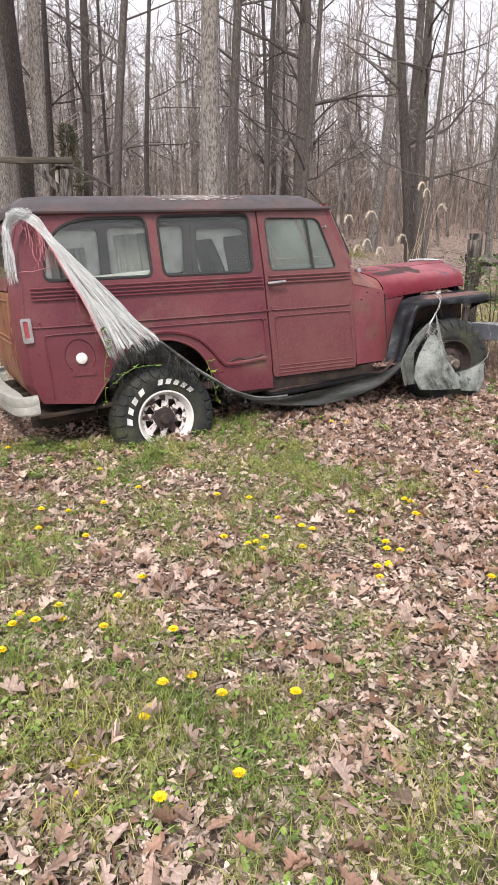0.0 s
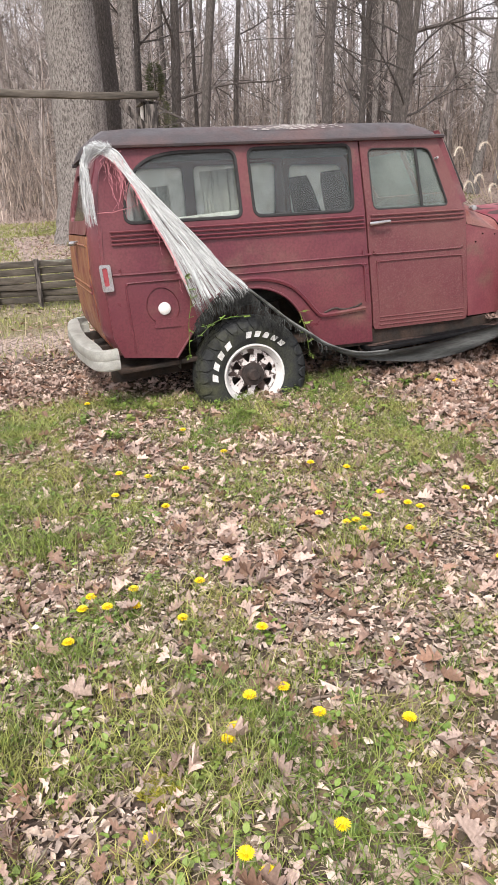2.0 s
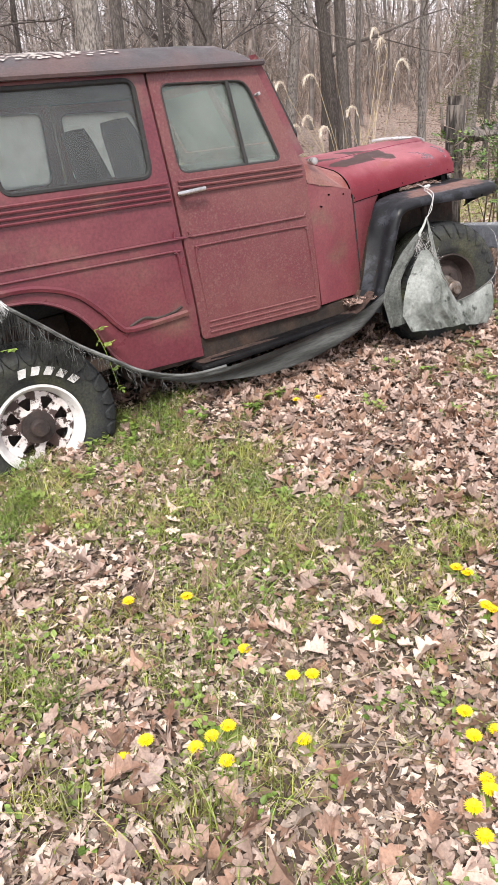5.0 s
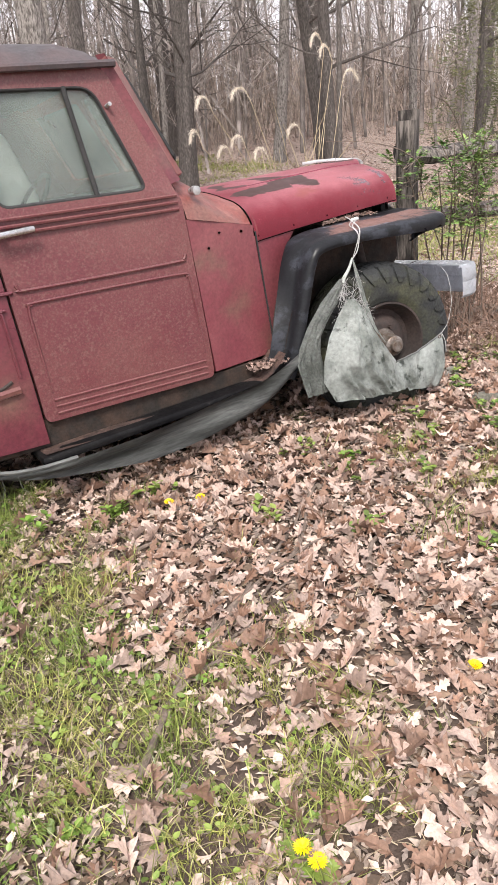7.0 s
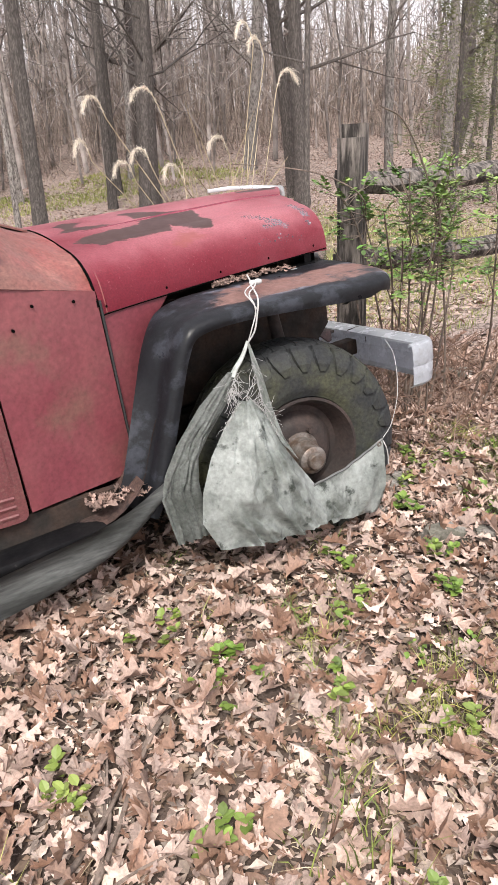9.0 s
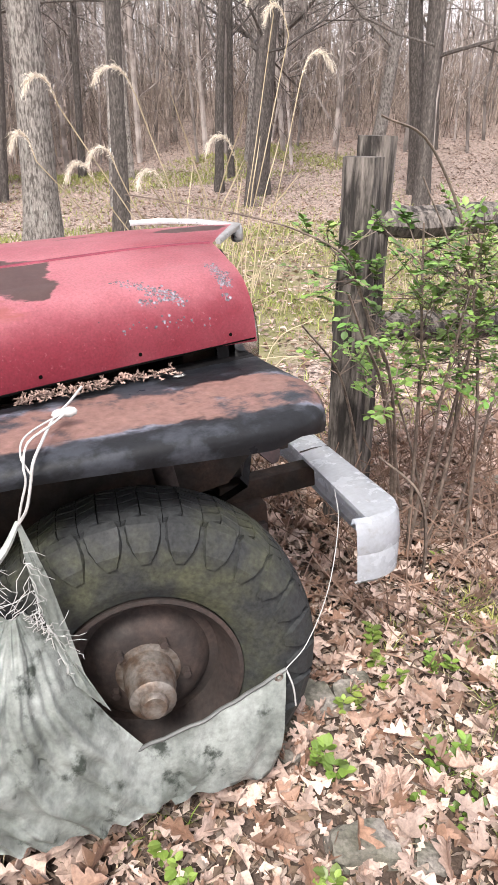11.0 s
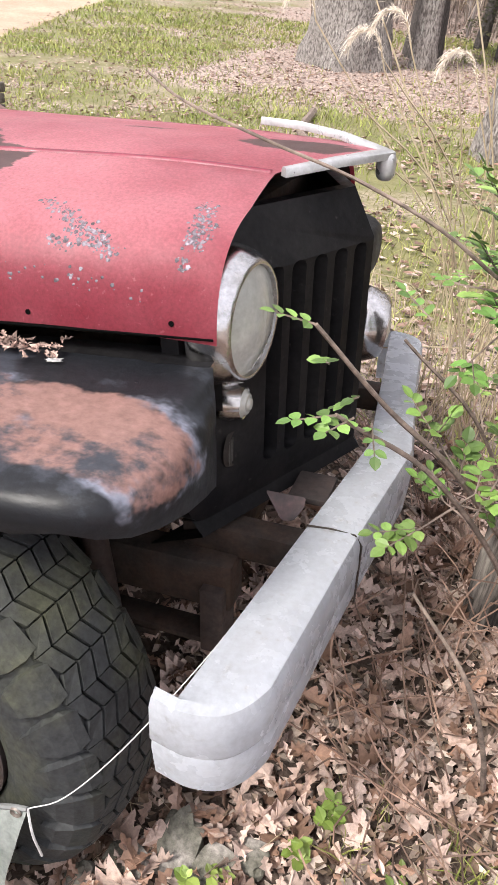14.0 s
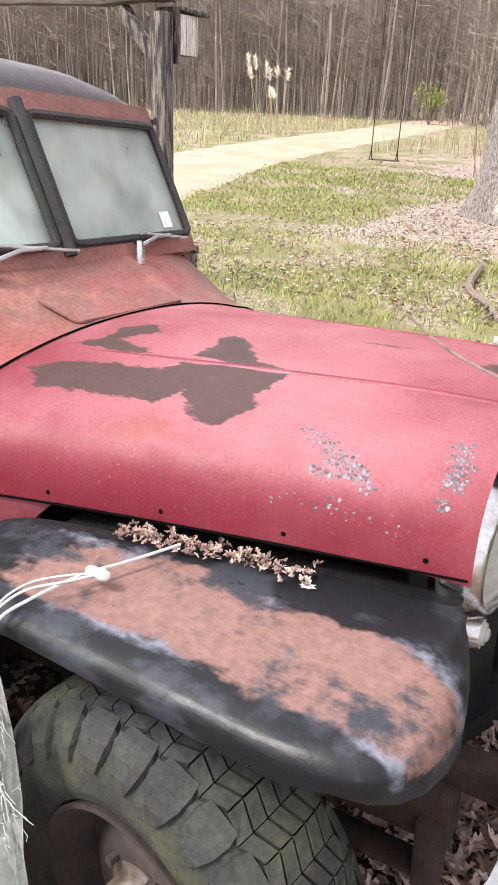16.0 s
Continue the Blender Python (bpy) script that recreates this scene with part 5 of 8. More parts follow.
def fender():
    """A broad flat-topped wing with rolled edges, a deep rounded nose and a slanting rear leg."""
    rows = []
    m = len(FEND)
    for i, p in enumerate(FEND):
        a, b = FEND[max(i - 1, 0)], FEND[min(i + 1, m - 1)]
        d = (b - a).normalized()
        inward = Vector((d.y, -d.x))
        x, z = p.x, p.y
        leg = max(0.0, min(1.0, (2.25 - x) / 0.22))
        yi = 0.02 * leg + (1 - leg) * (0.11 + 0.19 * min(1, max(0, (x - 2.2) / 0.9)))
        yo = -0.084 + 0.006 * leg
        sag = 0.022 * (1 - leg) + 0.065 * leg
        roll_w, roll_h = 0.055 + 0.03 * (1 - leg), 0.032
        lip = 0.020 + 0.020 * (1 - leg) * min(1, max(0, (x - 2.5) / 0.45))
        row = []
        for k in range(7):
            t = k / 6
            dep = sag * (t ** 1.8 if leg < 0.5 else t)
            row.append(Vector((x + inward.x * dep, yi - (yi - yo - roll_w) * t, z + inward.y * dep)))
        for k in range(1, 6):
            g = k / 5 * math.pi / 2
            dep = sag + roll_h * (1 - math.cos(g))
            row.append(Vector((x + inward.x * dep, yo + roll_w * (1 - math.sin(g)), z + inward.y * dep)))
        for q, s in ((0.5, 0.001), (1.0, 0.006), (1.0, 0.026)):
            row.append(Vector((x + inward.x * (sag + roll_h + lip * q), yo + s, z + inward.y * (sag + roll_h + lip * q))))
        rows.append(row)
    # the nose: rows fan round from the outer edge to the lamp
    for x, y, low, xi, yi, zi in ((3.03, -0.078, 0.868, 3.0, 0.268, 0.948), (3.075, -0.06, 0.858, 3.025, 0.275, 0.948), (3.105, -0.03, 0.848, 3.045, 0.28, 0.947), (3.126, 0.015, 0.838, 3.058, 0.283, 0.946), (3.137, 0.075, 0.825, 3.066, 0.286, 0.945), (3.138, 0.135, 0.812, 3.072, 0.29, 0.944), (3.128, 0.195, 0.79, 3.078, 0.295, 0.943), (3.115, 0.235, 0.765, 3.083, 0.30, 0.942)):
        o, n = Vector((x, y, 0)), Vector((xi, yi, zi))
        span = Vector((xi - x, yi - y, 0))
        flat = span.length
        roll_w = min(0.085, flat * 0.55)
        u = span.normalized()
        rim, roll_h = zi - 0.020, min(0.05, (zi - 0.02 - low) * 0.55)
        row = []
        for k in range(7):
            t = k / 6
            q = n.lerp(o + u * roll_w, t)
            row.append(Vector((q.x, q.y, zi + (rim - zi) * t ** 1.8)))
        for k in range(1, 6):
            g = k / 5 * math.pi / 2
            q = o + u * (roll_w * (1 - math.sin(g)))
            row.append(Vector((q.x, q.y, rim - roll_h * (1 - math.cos(g)))))
        for q, back in ((0.5, 0.0), (1.0, 0.005), (1.0, 0.025)):
            c = o + u * back
            row.append(Vector((c.x, c.y, rim - roll_h + (low - rim + roll_h) * q)))
        rows.append(row)
    bm = loft(bmesh.new(), rows)
    bmesh.ops.solidify(bm, geom=bm.faces[:], thickness=0.005)
    return bm


both("front_fender", fender, M_fender, "squared black front fender rubbed down to rust", 55)


def inner_fender():
    """The dark wall inside the wheel arch."""
    bm = plate([(2.08, 0.45), (2.16, 0.70), (2.28, 0.92), (2.40, 0.94), (2.9, 0.925), (3.06, 0.90), (3.06, 0.70), (2.98, 0.62), (2.3, 0.55)], [], lambda x, z, d: Vector((x, 0.30 + d, z)), 0.01)
    rows = []
    for i in range(0, len(FEND), 3):
        p = FEND[i]
        q = Vector((2.6, 0.5, 0))
        c = p.lerp(q, 0.10)
        if p.x < 2.96:
            rows.append([Vector((c.x, y, c.y)) for y in (-0.02, 0.10, 0.20, 0.31)])
    loft(bm, rows)
    return bm


both("inner_fender", inner_fender, M_under, smooth=60)
both("apron", lambda: plate([(2.083, 0.50), (2.12, 0.62), (2.30, 0.95), (2.36, 1.004), (2.083, 1.007)], [], lambda x, z, d: Vector((x, 0.106 + 0.20 * max(0.0, (x - 2.07) / 1.02) ** 0.75 + d, z)), 0.012), M_front, "maroon panel behind the fender")
both("panel_seam", lambda: tube(bmesh.new(), [(2.079, 0.103, z) for z in (1.03, 0.9, 0.75, 0.6, 0.49)], 0.0042, 6), M_seal, "dark seam between scuttle and front panel")
both("hood_edge_seam", lambda: tube(bmesh.new(), [hood_point(x, 0.0) + Vector((0, -0.001, -0.003)) for x in np.linspace(2.08, 3.085, 22)], 0.0022, 6), M_hole, "dark gap along the hood's lower edge")


def hood_ledge():
    """The body rail under the hood's edge."""
    bm = bmesh.new()
    rows = [[Vector((x, 0.13 + 0.19 * max(0, (x - 2.1)) ** 0.8 + dy, z)) for dy, z in ((-0.06, 0.935), (0.0, 0.946), (0.03, 0.95), (0.035, 0.84))] for x in np.linspace(2.36, 3.08, 9)]
    return loft(bm, rows)


both("hood_ledge", hood_ledge, M_black, smooth=50)


def running_board():
    bm = boxed((0.86, -0.07, 0.395), (2.0, 0.10, 0.432), 0.012, 2)
    for v in bm.verts:
        v.co.z += drop(v.co.x) * 0.35 + 0.03 * max(0, v.co.x - 1.7)
    return bm


both("running_board", running_board, M_black, "dented black running board strewn with leaves")


def board_tread():
    """The rust-brown top of the running board, swept up into the fender's leg."""
    rows = []
    for x in np.linspace(0.88, 2.035, 30):
        z = 0.4355 + drop(x) * 0.35 + 0.03 * max(0, x - 1.7) + 0.085 * max(0.0, (x - 1.86) / 0.175) ** 2.2
        rows.append([Vector((x, -0.060 + 0.16 * k / 7, z + 0.003 * math.sin(9 * x + k))) for k in range(8)])
    bm = loft(bmesh.new(), rows)
    bmesh.ops.solidify(bm, geom=bm.faces[:], thickness=0.003)
    return bm


both("board_tread", board_tread, M_boardrust, "rust-brown tread of the running board", 50)
both("sill", lambda: plate([(0.55, 0.465), (1.98, 0.465), (1.98, 0.57), (0.93, 0.585), (0.55, 0.50)], [], lambda x, w, d: flank(x, w, 0.02 + d), 0.03), M_under)

# grille, lamps
def vee_x(y):
    return 3.232 - 0.45 * abs(y - YC)


def grille_panel():
    slots = []
    for k in range(10):
        y = 0.505 + 0.056 * k + (0.0 if k < 5 else 0.004)
        slots.append(rounded([(y, 0.66), (y + 0.036, 0.66), (y + 0.036, 1.045), (y, 1.045)], 0.017, 4))
    bm = plate(rounded([(0.325, 0.60), (2 * YC - 0.325, 0.60), (2 * YC - 0.31, 1.06), (2 * YC - 0.37, 1.142), (0.37, 1.142), (0.31, 1.06)], [0.05, 0.05, 0.04, 0.06, 0.06, 0.04]), slots, lambda u, v, d: Vector((u, v, d)), 0.03)
    bmesh.ops.bisect_plane(bm, geom=bm.verts[:] + bm.edges[:] + bm.faces[:], plane_co=(YC, 0, 0), plane_no=(1, 0, 0))
    for v in bm.verts:
        y, z = v.co.x, v.co.y
        v.co = Vector((vee_x(y) - v.co.z - 0.06 * max(0, z - 1.10) / 0.055, y, z))
    bmesh.ops.recalc_face_normals(bm, faces=bm.faces[:])
    return bm


grille = part("grille", grille_panel(), M_black, wagon, "black vee-shaped grille with upright slots")
part("radiator", boxed((2.93, 0.42, 0.62), (3.02, 2 * YC - 0.42, 1.12), 0.01), M_under, wagon)
part("lower_valance", loft(bmesh.new(), [[Vector((vee_x(y) - 0.01, y, 0.61)), Vector((vee_x(y) + 0.015, y, 0.575)), Vector((vee_x(y) - 0.10, y, 0.53))] for y in np.linspace(0.34, 2 * YC - 0.34, 17)]), M_black, grille)
part("fallen_bracket", boxed((3.16, 0.50, 0.585), (3.24, 0.60, 0.60), 0.004), M_ruststeel, grille, "rusty loose bracket")


def lamp_lens(r, at, ribs=36.0, dome=0.022):
    bm = bmesh.new()
    rows = []
    for k in range(11):
        row = []
        for i in range(40):
            a = 2 * math.pi * i / 40
            rr = r * k / 10
            y, z = rr * math.cos(a), rr * math.sin(a)
            x = dome * (1 - (k / 10) ** 2) + 0.0012 * math.sin(y / r * ribs)
            row.append(Vector(at) + Vector((x, y, z)))
        rows.append(row)
    loft(bm, rows, closed=True)
    return bm


def headlamp(at, r, tilt, label):
    ring = lathe([(r * 0.85, 0.004), (r * 0.87, 0.012), (r * 0.91, 0.013), (r * 0.97, 0.007), (r * 1.04, -0.006), (r * 1.12, -0.026), (r * 1.16, -0.046), (r * 1.12, -0.056)], 40, "x")
    ob = part("headlamp", ring, M_chrome, wagon, label, 60)
    ob.location = at
    ob.rotation_euler = tilt
    part("lens", lamp_lens(r * 0.86, (0.004, 0, 0), dome=0.026), M_lamp_glass, ob, "ribbed clear lens", 80)
    part("bucket", lathe([(r * 1.0, -0.045), (r * 0.66, -0.065), (0.0, -0.085)], 28, "x"), M_black, ob)
    return ob


headlamp((3.100, 0.420, 0.981), 0.107, (0, 0, radians(-5)), "round headlamp in a dull chrome ring")
headlamp((3.20, 1.20, 0.715), 0.088, (0, radians(8), radians(14)), "headlamp hanging loose below the far fender")
for y in (0.422, 2 * YC - 0.422):
    mk = part("parking_lamp", lathe([(0.024, 0.024), (0.029, 0.026), (0.036, 0.006), (0.038, -0.01)], 24, "x", (vee_x(y), y, 0.825)), M_chrome, wagon, "small round chrome-ringed parking lamp", 60)
    part("lens", lathe([(0.0, 0.040), (0.010, 0.038), (0.013, 0.034), (0.019, 0.033), (0.022, 0.028), (0.027, 0.024)], 20, "x", (vee_x(y), y, 0.825)), M_lamp_glass, mk, "stepped glass lens", 30)
    hg = part("horn_grille", lathe([(0.0, 0.004), (0.03, 0.004), (0.036, 0.008), (0.040, 0.0)], 24, "x", (vee_x(y) - 0.004, y + 0.012, 0.725)), M_under, wagon, "small round mesh grille", 60)
    for k in range(7):
        part("mesh_bar", tube(bmesh.new(), [(vee_x(y) + 0.003, y - 0.015 + 0.009 * k, 0.70), (vee_x(y) + 0.003, y - 0.015 + 0.009 * k, 0.75)], 0.0009, 4), M_inner, hg)

# a loose bracket below the grille
def bracket():
    n = Vector((0.2, -0.8, 0.57)).normalized()
    u = Vector((0.97, 0.24, 0.0)).normalized()
    w = n.cross(u)
    c = Vector((3.165, 0.47, 0.60))
    return plate(rounded([(-0.040, 0.022), (0.040, 0.012), (0.036, -0.010), (0.018, -0.034), (-0.004, -0.036), (-0.020, -0.012)], 0.006, 3), [], lambda a, b, d: c + u * a + w * b - n * d, 0.005)


part("bracket", bracket(), mat("red_brown_steel_plate", (0.085, 0.047, 0.045), 0.5, other=(0.045, 0.03, 0.029), scale=30, grain=0.2), wagon, "small red-brown steel bracket", 40)

# bumpers
def bumper_bar(line, height, top, deep, lip, crown=0.008, inner=None, tilt=0.0):
    """A pressed channel bar along a plan line of (x, y)."""
    pts = smooth_line([(x, y, 0) for x, y in line], 6)
    rows = []
    for p, u, v in frames_along(pts):
        i = len(rows)
        a, b = pts[max(i - 1, 0)], pts[min(i + 1, len(pts) - 1)]
        d = (b - a).normalized()
        nrm = Vector((d.y, -d.x, 0))
        row = []
        taper = 0.25 + 0.75 * step(5, 27, min(i, len(pts) - 1 - i))
        for o, h in ((-deep * taper, -0.008), (-deep * taper, 0.0), (-deep * taper * 0.5, crown * 0.6), (-0.02, crown * 0.5), (-0.006, -0.002), (0.0, -0.016), (0.002, -height * 0.45), (-0.002, -height * 0.5), (0.0, -height * 0.56), (-0.006, -height + 0.012), (-0.018, -height), (-lip, -height)):
            if inner and len(row) < 3:
                # the flat top keeps one straight inner edge to the tips
                base = p - nrm * 0.02
                row.append(Vector((base.x + (min(base.x, inner(abs(base.y - YC))) - base.x) * (1, 1, 0.5)[len(row)] - 0.002 * (3 - len(row)), base.y, top + h)))
            else:
                row.append(Vector((p.x, p.y, top + h)) + nrm * o)
        for v in row:
            v.z += tilt * v.y
        rows.append(row)
    bm = loft(bmesh.new(), rows)
    bmesh.ops.solidify(bm, geom=bm.faces[:], thickness=0.004)
    return bm


FB = [(3.143, -0.080), (3.20, -0.088), (3.253, -0.07), (3.288, -0.015), (3.298, 0.06), (3.328, 0.40), (3.362, 0.70), (3.37, YC)]
FB = FB + [(x, 2 * YC - y) for x, y in FB[-2::-1]]
fbumper = part("front_bumper", bumper_bar(FB, 0.165, 0.631, 0.098, 0.03, tilt=-0.055, inner=lambda d: 3.196 - 0.11 * (d - (YC - 0.06))), M_bumper, wagon, "chalky silver vee-shaped channel bumper", 35)
part("bumper_joint", tube(bmesh.new(), [(3.228, 0.395, 0.613), (3.273, 0.398, 0.6145), (3.318, 0.40, 0.610), (3.331, 0.402, 0.588), (3.329, 0.402, 0.455)], 0.0022, 5), M_under, fbumper)
for y in (0.42, 2 * YC - 0.42):
    part("bumper_iron", boxed((2.98, y - 0.03, 0.50), (3.27, y + 0.03, 0.565), 0.006), M_under, wagon)
RB = [(-0.885, -0.115), (-0.945, -0.125), (-1.0, -0.105), (-1.045, -0.03), (-1.075, 0.15), (-1.10, 0.5), (-1.105, YC)]
RB = RB + [(x, 2 * YC - y) for x, y in RB[-2::-1]]
RB = RB[::-1]
part("rear_bumper", bumper_bar(RB, 0.135, 0.715, 0.10, 0.03), M_rbumper, wagon, "white-painted rear bumper, slightly bent", 35)
for y in (0.42, 2 * YC - 0.42):
    part("bumper_iron", boxed((-1.05, y - 0.03, 0.60), (-0.75, y + 0.03, 0.66), 0.006), M_under, wagon)

# chassis
def wheel_house():
    """A dark shell over the rear wheel, added to darken the arch."""
    bm = bmesh.new()
    arc = [(0.50 * math.cos(radians(a)) + 0.02, 0.50 + 0.47 * math.sin(radians(a))) for a in range(-10, 191, 12)]
    loft(bm, [[Vector((x, y, min(z, 0.93))) for y in (0.03, 0.20, 0.36)] for x, z in arc])
    bm.faces.new([bm.verts.new((x, 0.36, min(z, 0.93))) for x, z in arc])
    return bm


both("wheel_house", wheel_house, M_under, "dark inner wheel arch", 50)
part("floor_pan", boxed((-0.88, 0.05, 0.515), (1.78, 2 * YC - 0.05, 0.545), 0.005), M_under, wagon)
part("firewall", boxed((1.74, 0.06, 0.50), (1.78, 2 * YC - 0.06, 1.20), 0.005), M_under, wagon)
for y in (0.38, 2 * YC - 0.38):
    part("frame_rail", boxed((-0.9, y - 0.035, 0.40), (3.10, y + 0.035, 0.51), 0.008), M_under, wagon)
part("cross_member", boxed((2.98, 0.36, 0.42), (3.06, 2 * YC - 0.36, 0.50), 0.008), M_under, wagon)
for x, z in ((0.0, 0.37), (2.65, 0.365)):
    part("axle", tube(bmesh.new(), [(x, 0.10, z), (x, 0.6, z), (x, 0.72, z), (x, YC, z), (x, 0.86, z), (x, 0.97, z), (x, 1.47, z)], [0.045, 0.045, 0.06, 0.13, 0.13, 0.05, 0.045], 14), M_ruststeel, wagon)
for y in (0.36, 2 * YC - 0.36):
    for k in range(3):
        part("leaf_spring", boxed((2.25 + 0.12 * k, y - 0.03, 0.315 - 0.018 * k), (3.08 - 0.14 * k, y + 0.03, 0.33 - 0.018 * k), 0.003), M_under, wagon)
    part("spring_shackle", boxed((3.04, y - 0.035, 0.30), (3.09, y + 0.035, 0.46), 0.006), M_ruststeel, wagon)
    part("shock_absorber", tube(bmesh.new(), [(2.86, y - 0.07, 0.36), (2.80, y - 0.05, 0.82)], 0.028, 10), M_ruststeel, wagon)
part("engine_block", boxed((2.05, 0.55, 0.55), (2.85, 1.05, 1.0), 0.05), M_under, wagon)
part("inner_side", plate([(-0.85, 1.0), (0.90, 1.0), (0.92, 0.55), (1.70, 0.55), (1.70, 1.36), (-0.80, 1.36)], [], lambda x, w, d: Vector((x, 0.06 + d, w + drop(x))), 0.01), M_inner, wagon)
part("inner_side", plate([(-0.85, 1.0), (0.90, 1.0), (0.92, 0.55), (1.70, 0.55), (1.70, 1.36), (-0.80, 1.36)], [], lambda x, w, d: Vector((x, 2 * YC - 0.06 - d, w + drop(x))), 0.01), M_inner, wagon)
part("headliner", loft(bmesh.new(), [[Vector((x, y, 1.835 + drop(x) + 0.06 * (1 - ((y - YC) / YC) ** 2))) for y in np.linspace(0.07, 2 * YC - 0.07, 9)] for x in np.linspace(-0.72, 1.52, 9)]), M_inner, wagon, smooth=60)


def seat_back(y0, y1, x, base, top):
    bm = bmesh.new()
    rows = []
    for i in range(13):
        t = i / 12
        z = base + (top - base) * t
        w = (y1 - y0) / 2 * (1 - 0.32 * max(0, t - 0.55) ** 1.4 / 0.33) * (0.98 if i < 12 else 0.8)
        c = (y0 + y1) / 2
        th = 0.075 * (1 - 0.45 * t)
        row = []
        for k in range(16):
            a = 2 * math.pi * k / 16
            row.append(Vector((x - 0.16 * t + th * math.copysign(abs(math.cos(a)) ** 0.6, math.cos(a)), c + w * math.copysign(abs(math.sin(a)) ** 0.5, math.sin(a)), z)))
        rows.append(row)
    return loft(bm, rows, closed=True, caps=True)


for y in (0.24, 0.88):
    seat = part("seat_cushion", boxed((1.02, y, 0.80), (1.48, y + 0.46, 0.94), 0.05, 3), M_seat, wagon, "dark front seat cushion")
    part("seat_base", boxed((1.06, y + 0.05, 0.54), (1.42, y + 0.41, 0.80), 0.02), M_under, seat)
    part("seat_back", seat_back(y, y + 0.46, 1.06, 0.88, 1.62), M_seat, seat, "dark rounded seat back", 60)
bench = part("rear_seat_cushion", boxed((-0.05, 0.22, 0.80), (0.38, 1.30, 0.92), 0.05, 3), M_seat, wagon, "dark rear bench")
part("rear_seat_base", boxed((0.0, 0.26, 0.54), (0.34, 1.26, 0.80), 0.02), M_under, bench)
part("rear_seat_back", boxed((-0.14, 0.22, 0.88), (-0.03, 1.30, 1.38), 0.05, 3), M_seat, bench)
def drape(x0, x1, y, top, low, seed):
    """A hanging cloth with soft vertical folds."""
    rows = []
    for j in range(13):
        t = j / 12
        rows.append([Vector((x0 + (x1 - x0) * i / 30, y + 0.03 * noise.noise(Vector((i * 0.45, t * 0.8, seed))) + 0.015 * noise.noise(Vector((i * 1.1, t * 1.5, seed))), top + (low - top) * t - 0.02 * noise.noise(Vector((i * 0.2, 0, seed + 3))) * t)) for i in range(31)])
    bm = loft(bmesh.new(), rows)
    bmesh.ops.solidify(bm, geom=bm.faces[:], thickness=0.003)
    return bm


M_drape = mat("greyed_white_sheet", (0.62, 0.62, 0.58), 0.85, other=(0.36, 0.36, 0.32), scale=5, share=0.4, soft=0.2, grain=0.1)
part("hung_sheet", drape(-0.14, 0.17, 0.22, 1.70, 1.36, 2), M_drape, wagon, "greyed white sheet hung inside the rear window", 70)
part("hung_sheet", drape(-0.60, -0.34, 0.26, 1.64, 1.34, 5), M_drape, wagon, "greyed white sheet hung inside the rear window", 70)
part("window_ledge", boxed((-0.66, 0.035, 1.36), (0.06, 0.13, 1.440), 0.006), M_drape, wagon, "white ledge along the rear window")
part("dashboard", boxed((1.52, 0.10, 1.14), (1.72, 2 * YC - 0.10, 1.31), 0.03, 3), M_inner, wagon)
col = part("steering_column", tube(bmesh.new(), [(1.70, 1.12, 1.05), (1.40, 1.12, 1.30)], 0.02, 10), M_black, wagon)
ringpts = []
for k in range(33):
    a = 2 * math.pi * k / 32
    ringpts.append(Vector((1.40, 1.12, 1.30)) + Vector((0.11 * math.cos(a), 0, 0.13 * math.cos(a))) + Vector((0, 0.19 * math.sin(a), 0)))
part("steering_wheel", tube(bmesh.new(), ringpts, 0.012, 8, caps=False), M_black, col)
part("mirror_stalk", tube(bmesh.new(), [flank(1.49, 1.70, -0.004), flank(1.495, 1.705, -0.035)], 0.008, 8), M_alu, wagon)
part("cowl_knob", lathe([(0.0, -0.03), (0.018, -0.026), (0.02, 0.0), (0.013, 0.03)], 14, "y", (1.79, 0.05, 1.255)), M_alu, wagon, "small pale screw cap", 60)
for x, z in ((1.79, 1.02), (1.86, 1.07), (1.99, 1.05)):
    part("bolt_hole", lathe([(0.0, -0.002), (0.0045, -0.002), (0.0045, 0.01)], 10, "y", (x, 0.002 + 0.10 * max(0, (x - 1.70) / 0.38) ** 1.5, z)), M_hole, wagon)


# wheels
def crown(r, w, y):
    """Radius of the tyre at a distance y from its outer face."""
    return r - 0.030 * abs(2 * y / w - 1) ** 3


def tyre_mesh(r, rim, w):
    prof = [(rim, 0.16 * w), (rim + 0.012, 0.03 * w), (rim + 0.03, 0.0), (rim + 0.045, -0.03 * w), (rim + 0.05, -0.028 * w), (r - 0.10, -0.05 * w), (r - 0.07, -0.04 * w), (r - 0.045, 0.0)]
    prof += [(crown(r, w, q * w), q * w) for q in (0.06, 0.14, 0.25, 0.38, 0.5)]
    prof += [(a, w - b) for a, b in prof[-2::-1]]
    return lathe(prof, 112, "y")


